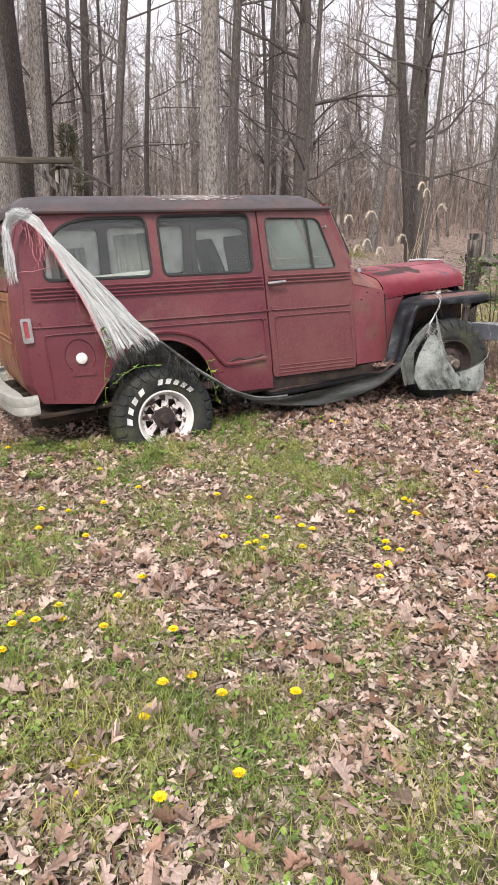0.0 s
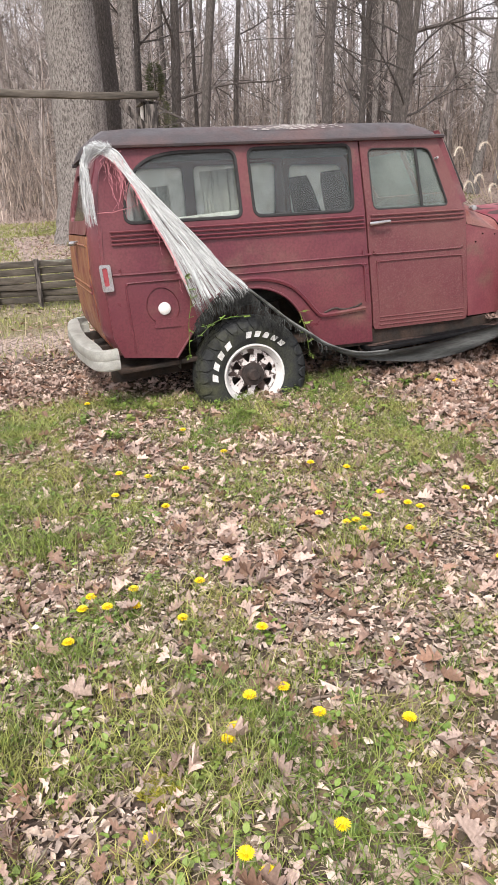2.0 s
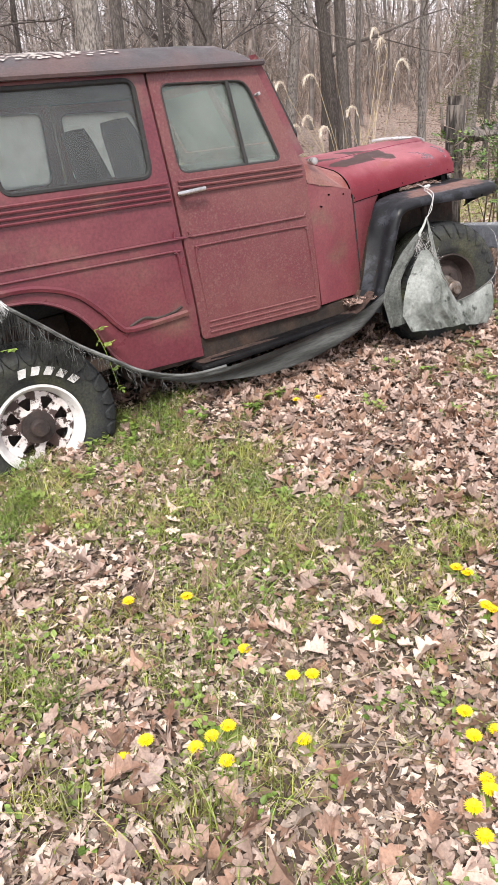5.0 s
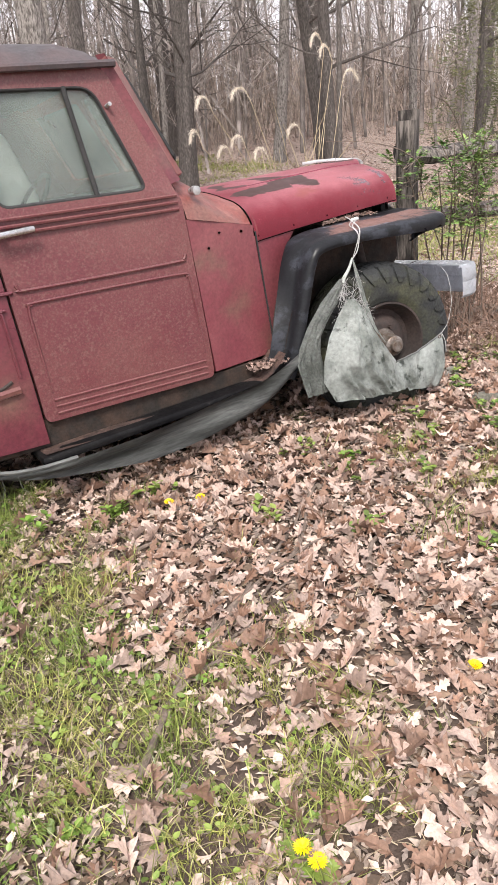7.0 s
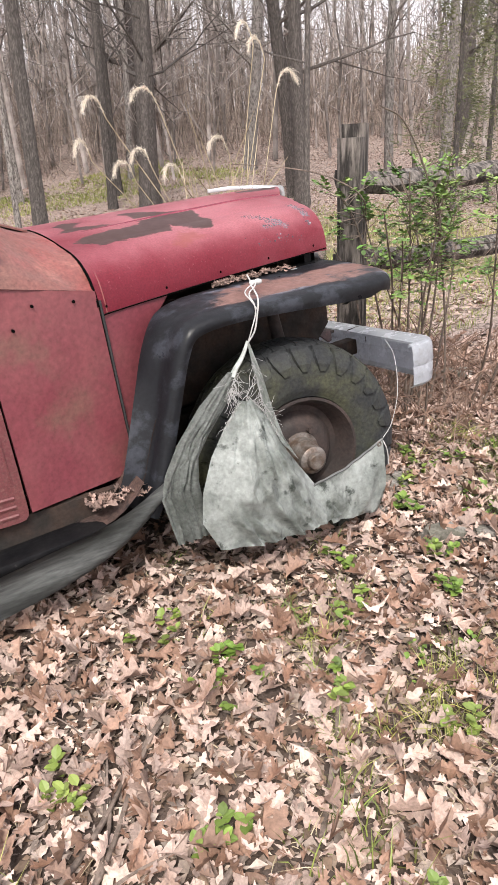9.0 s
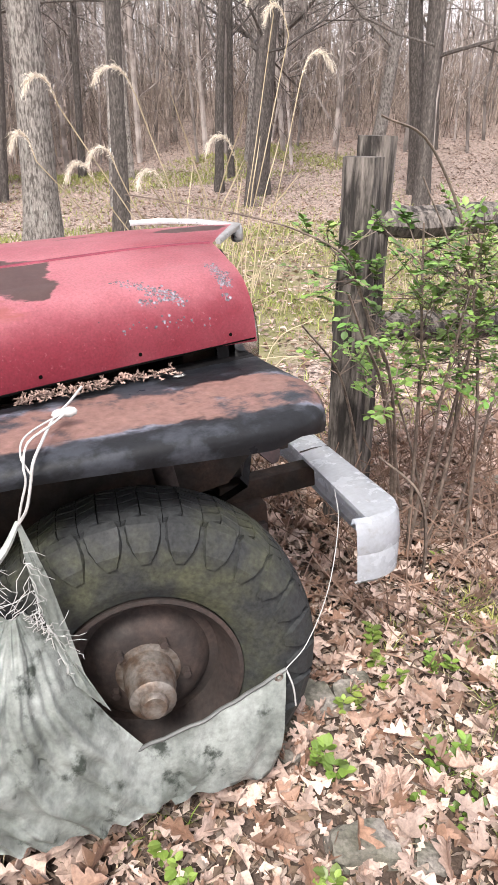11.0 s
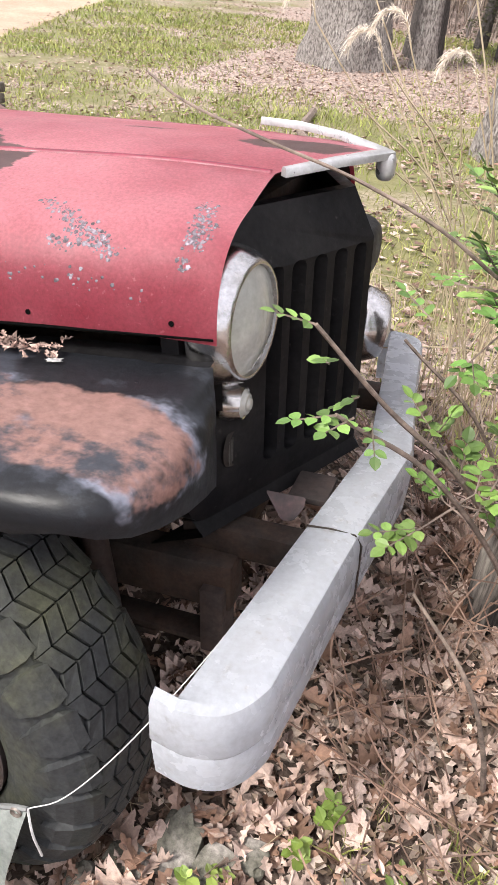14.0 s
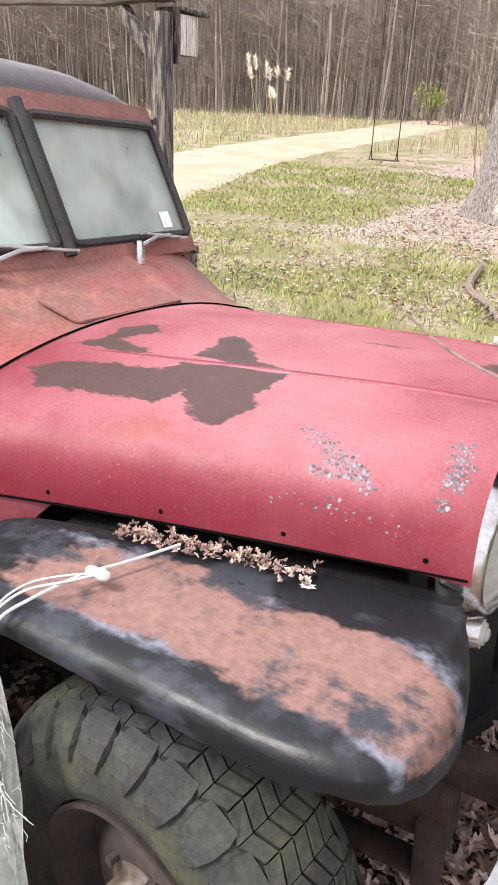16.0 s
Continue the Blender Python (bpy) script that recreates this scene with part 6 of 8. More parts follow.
def tread_mesh(r, w, deep=0.095, n=28):
    """Zigzag ribs cut by fine sipes, with scalloped lugs over both shoulders."""
    bm = bmesh.new()
    da = math.pi / n
    amp, h = 0.040 * w, 0.011

    def at(a, y, q):
        return bm.verts.new((q * math.cos(a), y, q * math.sin(a)))

    for k in range(2 * n):
        z0, z1 = (amp, -amp) if k % 2 else (-amp, amp)
        for j in range(5):
            y0, y1 = (0.165 + 0.137 * j) * w, (0.165 + 0.137 * j + 0.118) * w
            a0, a1 = k * da + (0.05 if k % 2 else 0.02) * da, (k + 1) * da
            out = [(a0, y0 + z0), (a1, y0 + z1), (a1, y1 + z1), (a0, y1 + z0)]
            ca, cy = (a0 + a1) / 2, sum(p[1] for p in out) / 4
            lo = [at(a, y, crown(r, w, y) - 0.004) for a, y in out]
            hi = [at(ca + (a - ca) * 0.97, cy + (y - cy) * 0.93, crown(r, w, y) + h) for a, y in out]
            bm.faces.new(hi)
            for i in range(4):
                bm.faces.new((lo[i], lo[(i + 1) % 4], hi[(i + 1) % 4], hi[i]))
    for k in range(n):
        for side in (0, 1):
            c = (2 * k + 1 + side) * da
            ribs = []
            for y, q, half, ur, uy in ((0.165, crown(r, w, 0.165 * w), 0.74, 1.0, 0.0), (0.09, crown(r, w, 0.09 * w), 0.88, 1.0, -0.1), (0.02, r - 0.036, 0.86, 0.8, -0.6), (-0.025, r - 0.36 * deep - 0.028, 0.66, 0.4, -0.9), (-0.045, r - deep, 0.30, 0.0, -0.6)):
                row = []
                for s, up in ((-1.08, -0.3), (-0.92, 1.0), (0.92, 1.0), (1.08, -0.3)):
                    yy = y * w + uy * h * up
                    row.append(at(c + s * half * da, w - yy if side else yy, q + ur * h * up))
                ribs.append(row)
            for a, b in zip(ribs, ribs[1:]):
                for i in range(3):
                    bm.faces.new((a[i], a[i + 1], b[i + 1], b[i]))
            bm.faces.new(ribs[0])
    bmesh.ops.recalc_face_normals(bm, faces=bm.faces[:])
    return bm


def sidewall_bars(spans, r0, r1, y):
    """Raised white bars on the tyre wall, a bar for each character."""
    out = []
    for a0, a1, n in spans:
        for k in range(n):
            c0 = a0 + (a1 - a0) * (k + 0.08) / n
            c1 = a0 + (a1 - a0) * (k + 0.66) / n
            bm = bmesh.new()
            rows = []
            for a in np.linspace(c0, c1, 4):
                rows.append([Vector((rr * math.cos(radians(a + s)), yy, rr * math.sin(radians(a + s)))) for rr, yy, s in ((r0, y + 0.004, 0), (r0, y - 0.003, 0), (r1, y - 0.002, -2.5), (r1, y + 0.006, -2.5))])
            loft(bm, rows, closed=True, caps=True)
            bmesh.ops.recalc_face_normals(bm, faces=bm.faces[:])
            out.append(bm)
    return out


def spoke_disc():
    circle = [(0.172 * math.cos(2 * math.pi * k / 64), 0.172 * math.sin(2 * math.pi * k / 64)) for k in range(64)]
    gaps = []
    for k in range(8):
        a = 2 * math.pi * k / 8 + 0.2
        gaps.append(rounded([(r * math.cos(a + q), r * math.sin(a + q)) for r, q in ((0.088, -0.07), (0.146, -0.235), (0.150, 0.0), (0.146, 0.235), (0.088, 0.07))], 0.010, 3))
    return plate(circle, gaps, lambda u, v, d: Vector((u, 0.055 + d + 0.6 * max(0, 0.1 - math.hypot(u, v)) * -1, v)), 0.008)


def wheel(x, z, y_out, white, far, spin):
    w = 0.245 if white else 0.225
    rim = 0.205 if white else 0.20
    r = 0.383 if white else 0.385
    root = empty("wheel", parent=wagon)
    m = Matrix.Translation((x, y_out, z)) @ Matrix.Rotation(radians(spin), 4, "Y")
    if far:
        m = Matrix.Translation((x, 2 * YC - y_out, z)) @ Matrix.Rotation(math.pi, 4, "Z") @ Matrix.Rotation(radians(spin), 4, "Y")
    if not white:
        # the front wheels stand turned a little
        m = Matrix.Translation(m.translation) @ Matrix.Rotation(radians(-8), 4, "Z") @ Matrix.Translation(-m.translation) @ m
    root.matrix_basis = m
    part("tyre", tyre_mesh(r, rim, w), M_rubber, root, "weathered off-road tyre" if white else "mossy chevron-treaded tyre", 40)
    part("tread", tread_mesh(r, w, 0.07 if white else 0.08), M_rubber, root, smooth=0)
    part("brake_drum", lathe([(0.0, 0.11), (0.15, 0.11), (0.155, 0.19), (0.0, 0.19)], 28, "y"), M_ruststeel, root)
    if white:
        part("rim", lathe([(0.172, 0.06), (0.180, 0.04), (0.190, 0.012), (0.203, -0.004), (0.214, -0.003), (0.214, 0.004), (0.203, 0.012), (0.196, 0.05), (0.19, 0.2)], 48, "y"), M_white_wheel, root, "chipped white wheel rim", 50)
        part("wheel_disc", spoke_disc(), M_white_disc, root, "white spoked wheel disc flaking to rust", 50)
        part("hub", lathe([(0.0, 0.0), (0.034, 0.0), (0.042, 0.008), (0.046, 0.03), (0.078, 0.034), (0.08, 0.05)], 28, "y"), M_ruststeel, root)
        for bm in sidewall_bars([(181, 117, 4), (99, 36, 5)], 0.262, 0.300, -0.003 - 0.05 * w):
            part("raised_white_letter", bm, M_letter, root)
    else:
        part("rim", lathe([(0.06, 0.04), (0.10, 0.035), (0.125, 0.05), (0.145, 0.075), (0.165, 0.075), (0.178, 0.05), (0.190, 0.012), (0.200, -0.002), (0.210, -0.001), (0.208, 0.008), (0.196, 0.05), (0.19, 0.19)], 48, "y"), M_ruststeel, root, "dark rusty steel wheel", 50)
        part("locking_hub", lathe([(0.0, -0.085), (0.026, -0.085), (0.03, -0.08), (0.031, -0.068), (0.044, -0.066), (0.05, -0.06), (0.052, -0.02), (0.056, -0.015), (0.058, 0.035), (0.08, 0.04)], 20, "y"), M_hub, root, "worn steel locking hub", 40)
        for k in range(5):
            a = 2 * math.pi * k / 5
            part("wheel_nut", lathe([(0.0, 0.018), (0.010, 0.018), (0.011, 0.04)], 6, "y", (0.085 * math.cos(a), 0.0, 0.085 * math.sin(a))), M_ruststeel, root)
    return root


wheel(0.0, 0.37, -0.045, True, False, 0)
wheel(0.0, 0.37, -0.045, True, True, 40)
wheel(2.65, 0.36, -0.035, False, False, 12)
wheel(2.65, 0.36, -0.035, False, True, 70)


def roof_lichen():
    """Pale crusts along the near edge of the roof."""
    rng = random.Random(15)
    bm = bmesh.new()
    def top(x, y):
        a = (y - YC) / (YC - 0.035)
        return Vector((x, y, 1.845 + 0.108 * (1 - abs(a) ** 7) + 0.03 * (1 - a * a) + drop(x) + 0.0035))

    for k in range(340):
        x, y = rng.gauss(0.50, 0.17), 0.13 + 0.24 * rng.random()
        r = rng.uniform(0.004, 0.012)
        bm.faces.new([bm.verts.new(top(x + q * 1.5 * math.cos(math.pi * i / 4), y + q * math.sin(math.pi * i / 4))) for i in range(8) for q in [r * rng.uniform(0.6, 1.2)]])
    ob = part("lichen_crust", bm, mat("pale_roof_lichen", (0.42, 0.40, 0.38), 0.95, other=(0.30, 0.26, 0.25), scale=30, grain=0.2), roof, "pale lichen crusts", 0)
    tagged(ob, "pale lichen crusts", kind="stuff")


roof_lichen()


def fender_dropping():
    bm = bmesh.new()
    rng = random.Random(5)
    vs = [bm.verts.new((2.861 + r * math.cos(a), 0.205 + r * math.sin(a) * 0.7, 0.957)) for k in range(22) for a in [2 * math.pi * k / 22] for r in [0.011 + rng.random() * 0.009 * (k % 3 == 0)]]
    top = bm.faces.new(vs)
    bmesh.ops.solidify(bm, geom=[top], thickness=0.003)
    ob = part("bird_dropping", bm, M_dropping, wagon, "white splash on the fender", 0)


fender_dropping()


# ---- torn tarpaulin on the wagon ----
def strand(bm, rng, a, b, sag, r, wob=0.012, n=7):
    a, b = Vector(a), Vector(b)
    pts = []
    for k in range(n + 1):
        t = k / n
        p = a.lerp(b, t) + Vector((rng.gauss(0, wob), rng.gauss(0, wob * 0.4), rng.gauss(0, wob) - sag * 4 * t * (1 - t)))
        pts.append(p if 0 < k else a)
    tube(bm, pts, [r * (1 - 0.5 * k / n) for k in range(n + 1)], 3, caps=False)


def along(line, t):
    q = max(0.0, min(0.9999, t)) * (len(line) - 1)
    i = int(q)
    return line[i].lerp(line[i + 1], q - i)


HEM = smooth_line([(-0.76, -0.01, 1.885), (-0.68, -0.025, 1.84), (-0.613, -0.04, 1.718), (-0.493, -0.06, 1.563), (-0.271, -0.08, 1.287), (-0.143, -0.09, 1.111), (0.0, -0.10, 0.96)], 6)
SKIRT = smooth_line([(-0.79, -0.02, 1.86), (-0.715, -0.03, 1.80), (-0.64, -0.05, 1.69), (-0.57, -0.06, 1.525), (-0.455, -0.08, 1.25), (-0.385, -0.10, 1.03), (-0.335, -0.10, 0.82)], 6)


def ribbon(v, f, pts, wide, rng):
    """A flat twisting shred."""
    b = len(v)
    a = rng.uniform(0, 3.14)
    for k, p in enumerate(pts):
        w = wide * (1 - 0.75 * (k / (len(pts) - 1)) ** 2)
        a += rng.gauss(0, 0.35)
        d = Vector((0.75 * math.cos(a), 0.35 * math.sin(a), 0.65 * math.cos(a))) * w
        v += [tuple(p - d), tuple(p + d)]
        if k:
            f.append((b + 2 * k - 2, b + 2 * k - 1, b + 2 * k + 1, b + 2 * k))


def torn_tarp():
    root = empty("torn_tarpaulin", CAR)
    rng = random.Random(3)
    # shreds stretched from the roof corner to the wheel arch, bunched into clumps with gaps between
    v, f = [], []
    clumps = [0.02, 0.06, 0.13, 0.2, 0.30, 0.36, 0.5, 0.57, 0.72, 0.80, 0.93, 0.98]
    for k in range(560):
        u = rng.choice(clumps) + rng.gauss(0, 0.022)
        t0 = 0.0 if rng.random() < 0.45 else rng.uniform(0.0, 0.7)
        t1 = min(1.08, t0 + rng.uniform(0.25, 0.75)) if rng.random() < 0.7 else rng.uniform(0.9, 1.08)
        drift = rng.gauss(0, 0.06)
        pts = []
        for i in range(9):
            t = t0 + (t1 - t0) * i / 8
            e = u + drift * (t - t0) + 0.075 * noise.noise(Vector((u * 7, t * 6, 1))) + 0.04 * noise.noise(Vector((u * 30, t * 11, 4)))
            p = along(HEM, t).lerp(along(SKIRT, t), e)
            pts.append(p + Vector((rng.gauss(0, 0.003), -0.012 * rng.random() - 0.012 * noise.noise(Vector((u * 8, t * 4, 5))), rng.gauss(0, 0.003) - max(0, t - 1) * 0.5)))
        ribbon(v, f, pts, rng.choice((0.0012, 0.0018, 0.003, 0.0048)), rng)
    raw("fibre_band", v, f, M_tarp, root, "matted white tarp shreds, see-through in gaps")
    # the taut upper hem
    part("taut_hem", tube(bmesh.new(), [p + Vector((0, -0.006, 0.004)) for p in HEM], [0.009 - 0.0001 * k for k in range(len(HEM))], 6), M_tarp, root, smooth=60)
    # woven remnant, torn through in long slits
    rows = []
    for i in range(61):
        t = 0.14 + 0.80 * i / 60
        a, b = along(HEM, t), along(SKIRT, t)
        rows.append([a.lerp(b, q / 30) + Vector((0, -0.004 - 0.012 * noise.noise(Vector((q * 0.35, t * 3, 2))), 0)) for q in range(31)])
    bm = loft(bmesh.new(), rows)
    bm.faces.ensure_lookup_table()
    gone = []
    for i in range(60):
        for q in range(30):
            slit = noise.noise(Vector((q * 0.55, i * 0.075, 11))) + 0.5 * noise.noise(Vector((q * 1.4, i * 0.16, 5)))
            if slit > 0.10 - 0.30 * max(0.0, i / 60 - 0.72) / 0.28 or q > 30 * (0.80 + 0.25 * noise.noise(Vector((i * 0.2, 0, 3)))):
                gone.append(bm.faces[i * 30 + q])
    bmesh.ops.delete(bm, geom=gone, context="FACES")
    bmesh.ops.solidify(bm, geom=bm.faces[:], thickness=0.0015)
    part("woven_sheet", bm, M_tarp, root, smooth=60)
    # a wad over the roof corner and shreds hanging behind it
    v, f = [], []
    for k in range(420):
        g = rng.random()
        x0 = -0.87 + 0.16 * g
        top = Vector((x0, -0.03 + rng.gauss(0, 0.012), 1.885 + 0.022 * math.sin(g * 3.1) + rng.gauss(0, 0.008)))
        if rng.random() < 0.75:
            x1 = -0.94 + 0.075 * rng.random()
            end = Vector((x1, rng.uniform(-0.04, 0.04), rng.uniform(1.44, 1.72)))
            mid = Vector((-0.90 + 0.03 * rng.random(), -0.03, 1.80 + rng.gauss(0, 0.02)))
        else:
            end = along(HEM, 0.22).lerp(along(SKIRT, 0.22), rng.random())
            mid = along(HEM, 0.10).lerp(along(SKIRT, 0.10), rng.random()) + Vector((0, -0.012, 0.01))
        pts = smooth_line([top, mid, mid.lerp(end, 0.5) + Vector((rng.gauss(0, 0.006), rng.gauss(0, 0.006), 0)), end], 3)
        ribbon(v, f, pts, rng.choice((0.0014, 0.002, 0.0035, 0.005)), rng)
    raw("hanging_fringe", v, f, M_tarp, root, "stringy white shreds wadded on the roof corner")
    # pink threads: loose ones and one along the lower edge
    bm = bmesh.new()
    for k in range(34):
        a = along(HEM, rng.uniform(0.05, 0.3)).lerp(along(SKIRT, rng.uniform(0.05, 0.3)), rng.random()) + Vector((rng.gauss(0, 0.02), -0.012, 0))
        strand(bm, rng, a, a + Vector((rng.gauss(0, 0.03), -0.004, -rng.uniform(0.06, 0.36))), 0, 0.0014, 0.01)
    for q in (0.0, 0.006):
        tube(bm, [along(SKIRT, 0.36 + 0.46 * i / 12) + Vector((-0.012 + q, -0.012, -0.004 + 0.004 * math.sin(i))) for i in range(13)], 0.0024, 5)
    strand(bm, rng, (-0.86, -0.045, 1.52), (-0.56, -0.06, 1.565), 0.02, 0.0028, 0.004)
    for k in range(12):
        p = along(SKIRT, rng.uniform(0.4, 0.8)) + Vector((-0.01, -0.012, 0))
        strand(bm, rng, p, p + Vector((rng.gauss(0, 0.012), -0.004, -rng.uniform(0.05, 0.16))), 0, 0.001, 0.006)
    part("pink_thread", bm, mat("faded_pink_thread", (0.62, 0.27, 0.30), 0.8, grain=0.1), root, smooth=0)
    # dark frayed fringe over the tyre
    bm = bmesh.new()
    for k in range(420):
        u = rng.random()
        a = Vector((-0.36 + 0.62 * u, -0.085 - 0.02 * rng.random(), 0.80 + 0.17 * math.sin(min(1, u * 1.25) * 3.0) - 0.26 * max(0, u - 0.6)))
        strand(bm, rng, a, a + Vector((rng.uniform(-0.06, 0.03), rng.uniform(-0.01, 0.02), -rng.uniform(0.04, 0.19))), 0, rng.uniform(0.0010, 0.0026), 0.006, 4)
    part("dark_fringe", bm, M_fringe, root, "frayed blackened fringe", 0)
    # the tail that sags along under the sill
    line = smooth_line([(-0.02, -0.10, 0.975), (0.12, -0.11, 0.845), (0.252, -0.11, 0.718), (0.40, -0.11, 0.60), (0.55, -0.105, 0.49), (0.80, -0.09, 0.395), (1.2, -0.08, 0.375), (1.6, -0.08, 0.39), (1.9, -0.10, 0.42), (2.12, -0.10, 0.50)], 6)
    rows = []
    for i, p in enumerate(line):
        t = i / (len(line) - 1)
        wdt = 0.015 + 0.11 * min(1, max(0, t - 0.35) * 3) * (0.75 + 0.35 * math.sin(9 * t + 1))
        rows.append([p + Vector((0, 0.03 * s - 0.012 * math.sin(6 * s + 11 * t), -wdt * s + 0.006 * math.sin(17 * t + 5 * s))) for s in np.linspace(0, 1, 7)])
    bm = loft(bmesh.new(), rows)
    bmesh.ops.solidify(bm, geom=bm.faces[:], thickness=0.003)
    part("sagging_tail", bm, M_net, root, "grimy grey tail of the tarp", 60)
    bm = bmesh.new()
    tube(bm, line[:34], [0.009] * 34, 6)
    for k in range(60):
        p = line[rng.randrange(4, 30)]
        strand(bm, rng, p, p + Vector((rng.gauss(0, 0.02), -0.005, -rng.uniform(0.03, 0.12))), 0, 0.0012, 0.005, 4)
    part("twisted_hem", bm, M_net, root, smooth=0)
    return tagged(root, "shredded white tarpaulin trailing from roof corner to sill", "tarpaulin")


torn_tarp()


def between(line, t):
    q = t * (len(line) - 1)
    i = min(int(q), len(line) - 2)
    return Vector(line[i]).lerp(Vector(line[i + 1]), q - i)


# edges of the cloth from its top to the ground, as (x, z, y)
LOBE_L = [(2.392, 0.655, -0.085), (2.318, 0.592, -0.10), (2.245, 0.515, -0.115), (2.19, 0.42, -0.13), (2.165, 0.325, -0.14), (2.20, 0.225, -0.165)]
LOBE_R = [(2.43, 0.655, -0.085), (2.475, 0.59, -0.095), (2.497, 0.49, -0.125), (2.545, 0.395, -0.14), (2.61, 0.285, -0.145), (2.70, 0.15, -0.15)]
SIDE_L = [(2.372, 0.755, -0.078), (2.255, 0.675, -0.075), (2.155, 0.58, -0.08), (2.095, 0.50, -0.085), (2.065, 0.43, -0.095), (2.08, 0.275, -0.12)]
SIDE_R = [(2.395, 0.745, -0.08), (2.345, 0.655, -0.082), (2.265, 0.58, -0.085), (2.215, 0.525, -0.092), (2.195, 0.45, -0.105), (2.19, 0.275, -0.13)]
STRIP_L = [(2.455, 0.83, -0.08), (2.456, 0.745, -0.09), (2.462, 0.66, -0.10), (2.472, 0.585, -0.108), (2.495, 0.49, -0.135)]
STRIP_R = [(2.462, 0.83, -0.08), (2.488, 0.715, -0.088), (2.503, 0.60, -0.098), (2.516, 0.50, -0.12), (2.55, 0.41, -0.142)]


def cloth(left, right, bulge, folds, n=70, m=70, seed=0.0):
    """A hanging cloth between two edges, bellied out and creased down its length."""
    rows = []
    for j in range(m + 1):
        t = j / m
        a, b = between(left, t), between(right, t)
        row = []
        for i in range(n + 1):
            u = i / n
            p = a.lerp(b, u)
            belly = bulge * math.sin(math.pi * u) ** 0.8 * math.sin(math.pi * min(1.0, 0.08 + 0.72 * t))
            soft = min(1.0, 4 * u, 4 * (1 - u)) * min(1.0, 0.15 + 1.6 * t)
            ray = noise.noise(Vector((u * 9 + 1.5 * t, t * 1.1, seed))) + 0.6 * noise.noise(Vector((u * 22 - 3 * t, t * 2.0, seed + 4))) + 0.35 * noise.noise(Vector((u * 9, t * 11, seed + 8)))
            crease = -abs(noise.noise(Vector((u * 5 + t * 2.2, t * 2.6 - u, seed + 2)))) * 1.6
            row.append(Vector((p.x + folds * 0.25 * ray * soft, p.z - belly - folds * (ray + crease) * soft, p.y)))
        rows.append(row)
    bm = loft(bmesh.new(), rows)
    bmesh.ops.solidify(bm, geom=bm.faces[:], thickness=0.0025)
    return bm


def wheel_rag():
    root = empty("tarp_rag", CAR)
    rng = random.Random(8)
    part("slung_cloth", cloth(LOBE_L, LOBE_R, 0.10, 0.026, seed=1.0), M_tarp_grey, root, "mildewed grey-green cloth, creased and bellied", 80)
    part("side_cloth", cloth(SIDE_L, SIDE_R, 0.02, 0.018, 40, 60, 3.0), M_cloth_shade, root, "mildewed cloth tail behind the main fold, wheel-arch shade in its colour", 80)
    part("hem_strip", cloth(STRIP_L, STRIP_R, 0.004, 0.006, 12, 50, 5.0), M_tarp_grey, root, "narrow twisted hem strip", 80)
    # the line from the knot to the side cloth
    part("twisted_edge", tube(bmesh.new(), smooth_line([(2.458, -0.08, 0.832), (2.43, -0.082, 0.79), (2.398, -0.08, 0.755), (2.385, -0.08, 0.735)], 5), [0.005 + 0.0004 * k for k in range(16)], 6), M_tarp_grey, root)
    rows = []
    for u in np.linspace(0, 1, 25):
        top = Vector((2.585, -0.150, 0.300)).lerp(Vector((2.938, -0.112, 0.345)), u) + Vector((0, 0, -0.012 * math.sin(u * math.pi)))
        low = Vector((2.64, -0.165, 0.14)).lerp(Vector((2.875, -0.135, 0.085)), u)
        rows.append([top.lerp(low, s) + Vector((0, -0.030 * math.sin(math.pi * s) * u - 0.012 * noise.noise(Vector((u * 6 + s * 2, s * 2, 7))) - 0.006 * math.sin(16 * u - 5 * s) * s, 0)) for s in np.linspace(0, 1, 15)])
    bm = loft(bmesh.new(), rows)
    bmesh.ops.solidify(bm, geom=bm.faces[:], thickness=0.003)
    part("corner_flap", bm, M_tarp_grey, root, "pale cloth corner with a hem", 80)
    part("hem", tube(bmesh.new(), [r[0] + Vector((0, -0.003, 0)) for r in rows], 0.0045, 6), M_net, root)
    part("eyelet", lathe([(0.004, 0.0), (0.009, -0.003), (0.011, 0.0), (0.009, 0.002)], 16, "y", (2.918, -0.119, 0.333)), M_hub, root, "small brass eyelet")
    bm = bmesh.new()
    for k in range(150):
        edge, t = rng.choice(((LOBE_L, rng.uniform(0, 0.25)), (SIDE_R, rng.uniform(0, 0.16)), (STRIP_L, rng.uniform(0.1, 0.9)), (LOBE_R, rng.uniform(0, 0.3))))
        p = between(edge, t)
        p = Vector((p.x, p.z - 0.006, p.y))
        strand(bm, rng, p, p + Vector((rng.gauss(0.005, 0.03), -0.012 * rng.random(), rng.gauss(-0.035, 0.03))), 0, 0.0010, 0.005, 4)
    for k in range(9):
        # threads that still hold the torn top together
        a, b = between(LOBE_L, 0.02), between(STRIP_L, rng.uniform(0.3, 0.7))
        strand(bm, rng, (a.x + rng.uniform(0, 0.03), a.z - 0.01, a.y), (b.x, b.z - 0.004, b.y), 0.012, 0.0012, 0.004, 6)
    part("frayed_threads", bm, M_string, root, smooth=0)
    part("eyelet_cord", tube(bmesh.new(), smooth_line([(2.458, -0.082, 0.828), (2.478, -0.098, 0.862), (2.494, -0.100, 0.91), (2.505, -0.098, 0.945), (2.525, -0.062, 0.962), (2.56, 0.02, 0.976), (2.60, 0.09, 0.980), (2.64, 0.17, 0.984)], 6), 0.0028, 6), M_string, root, "knotted white cord")
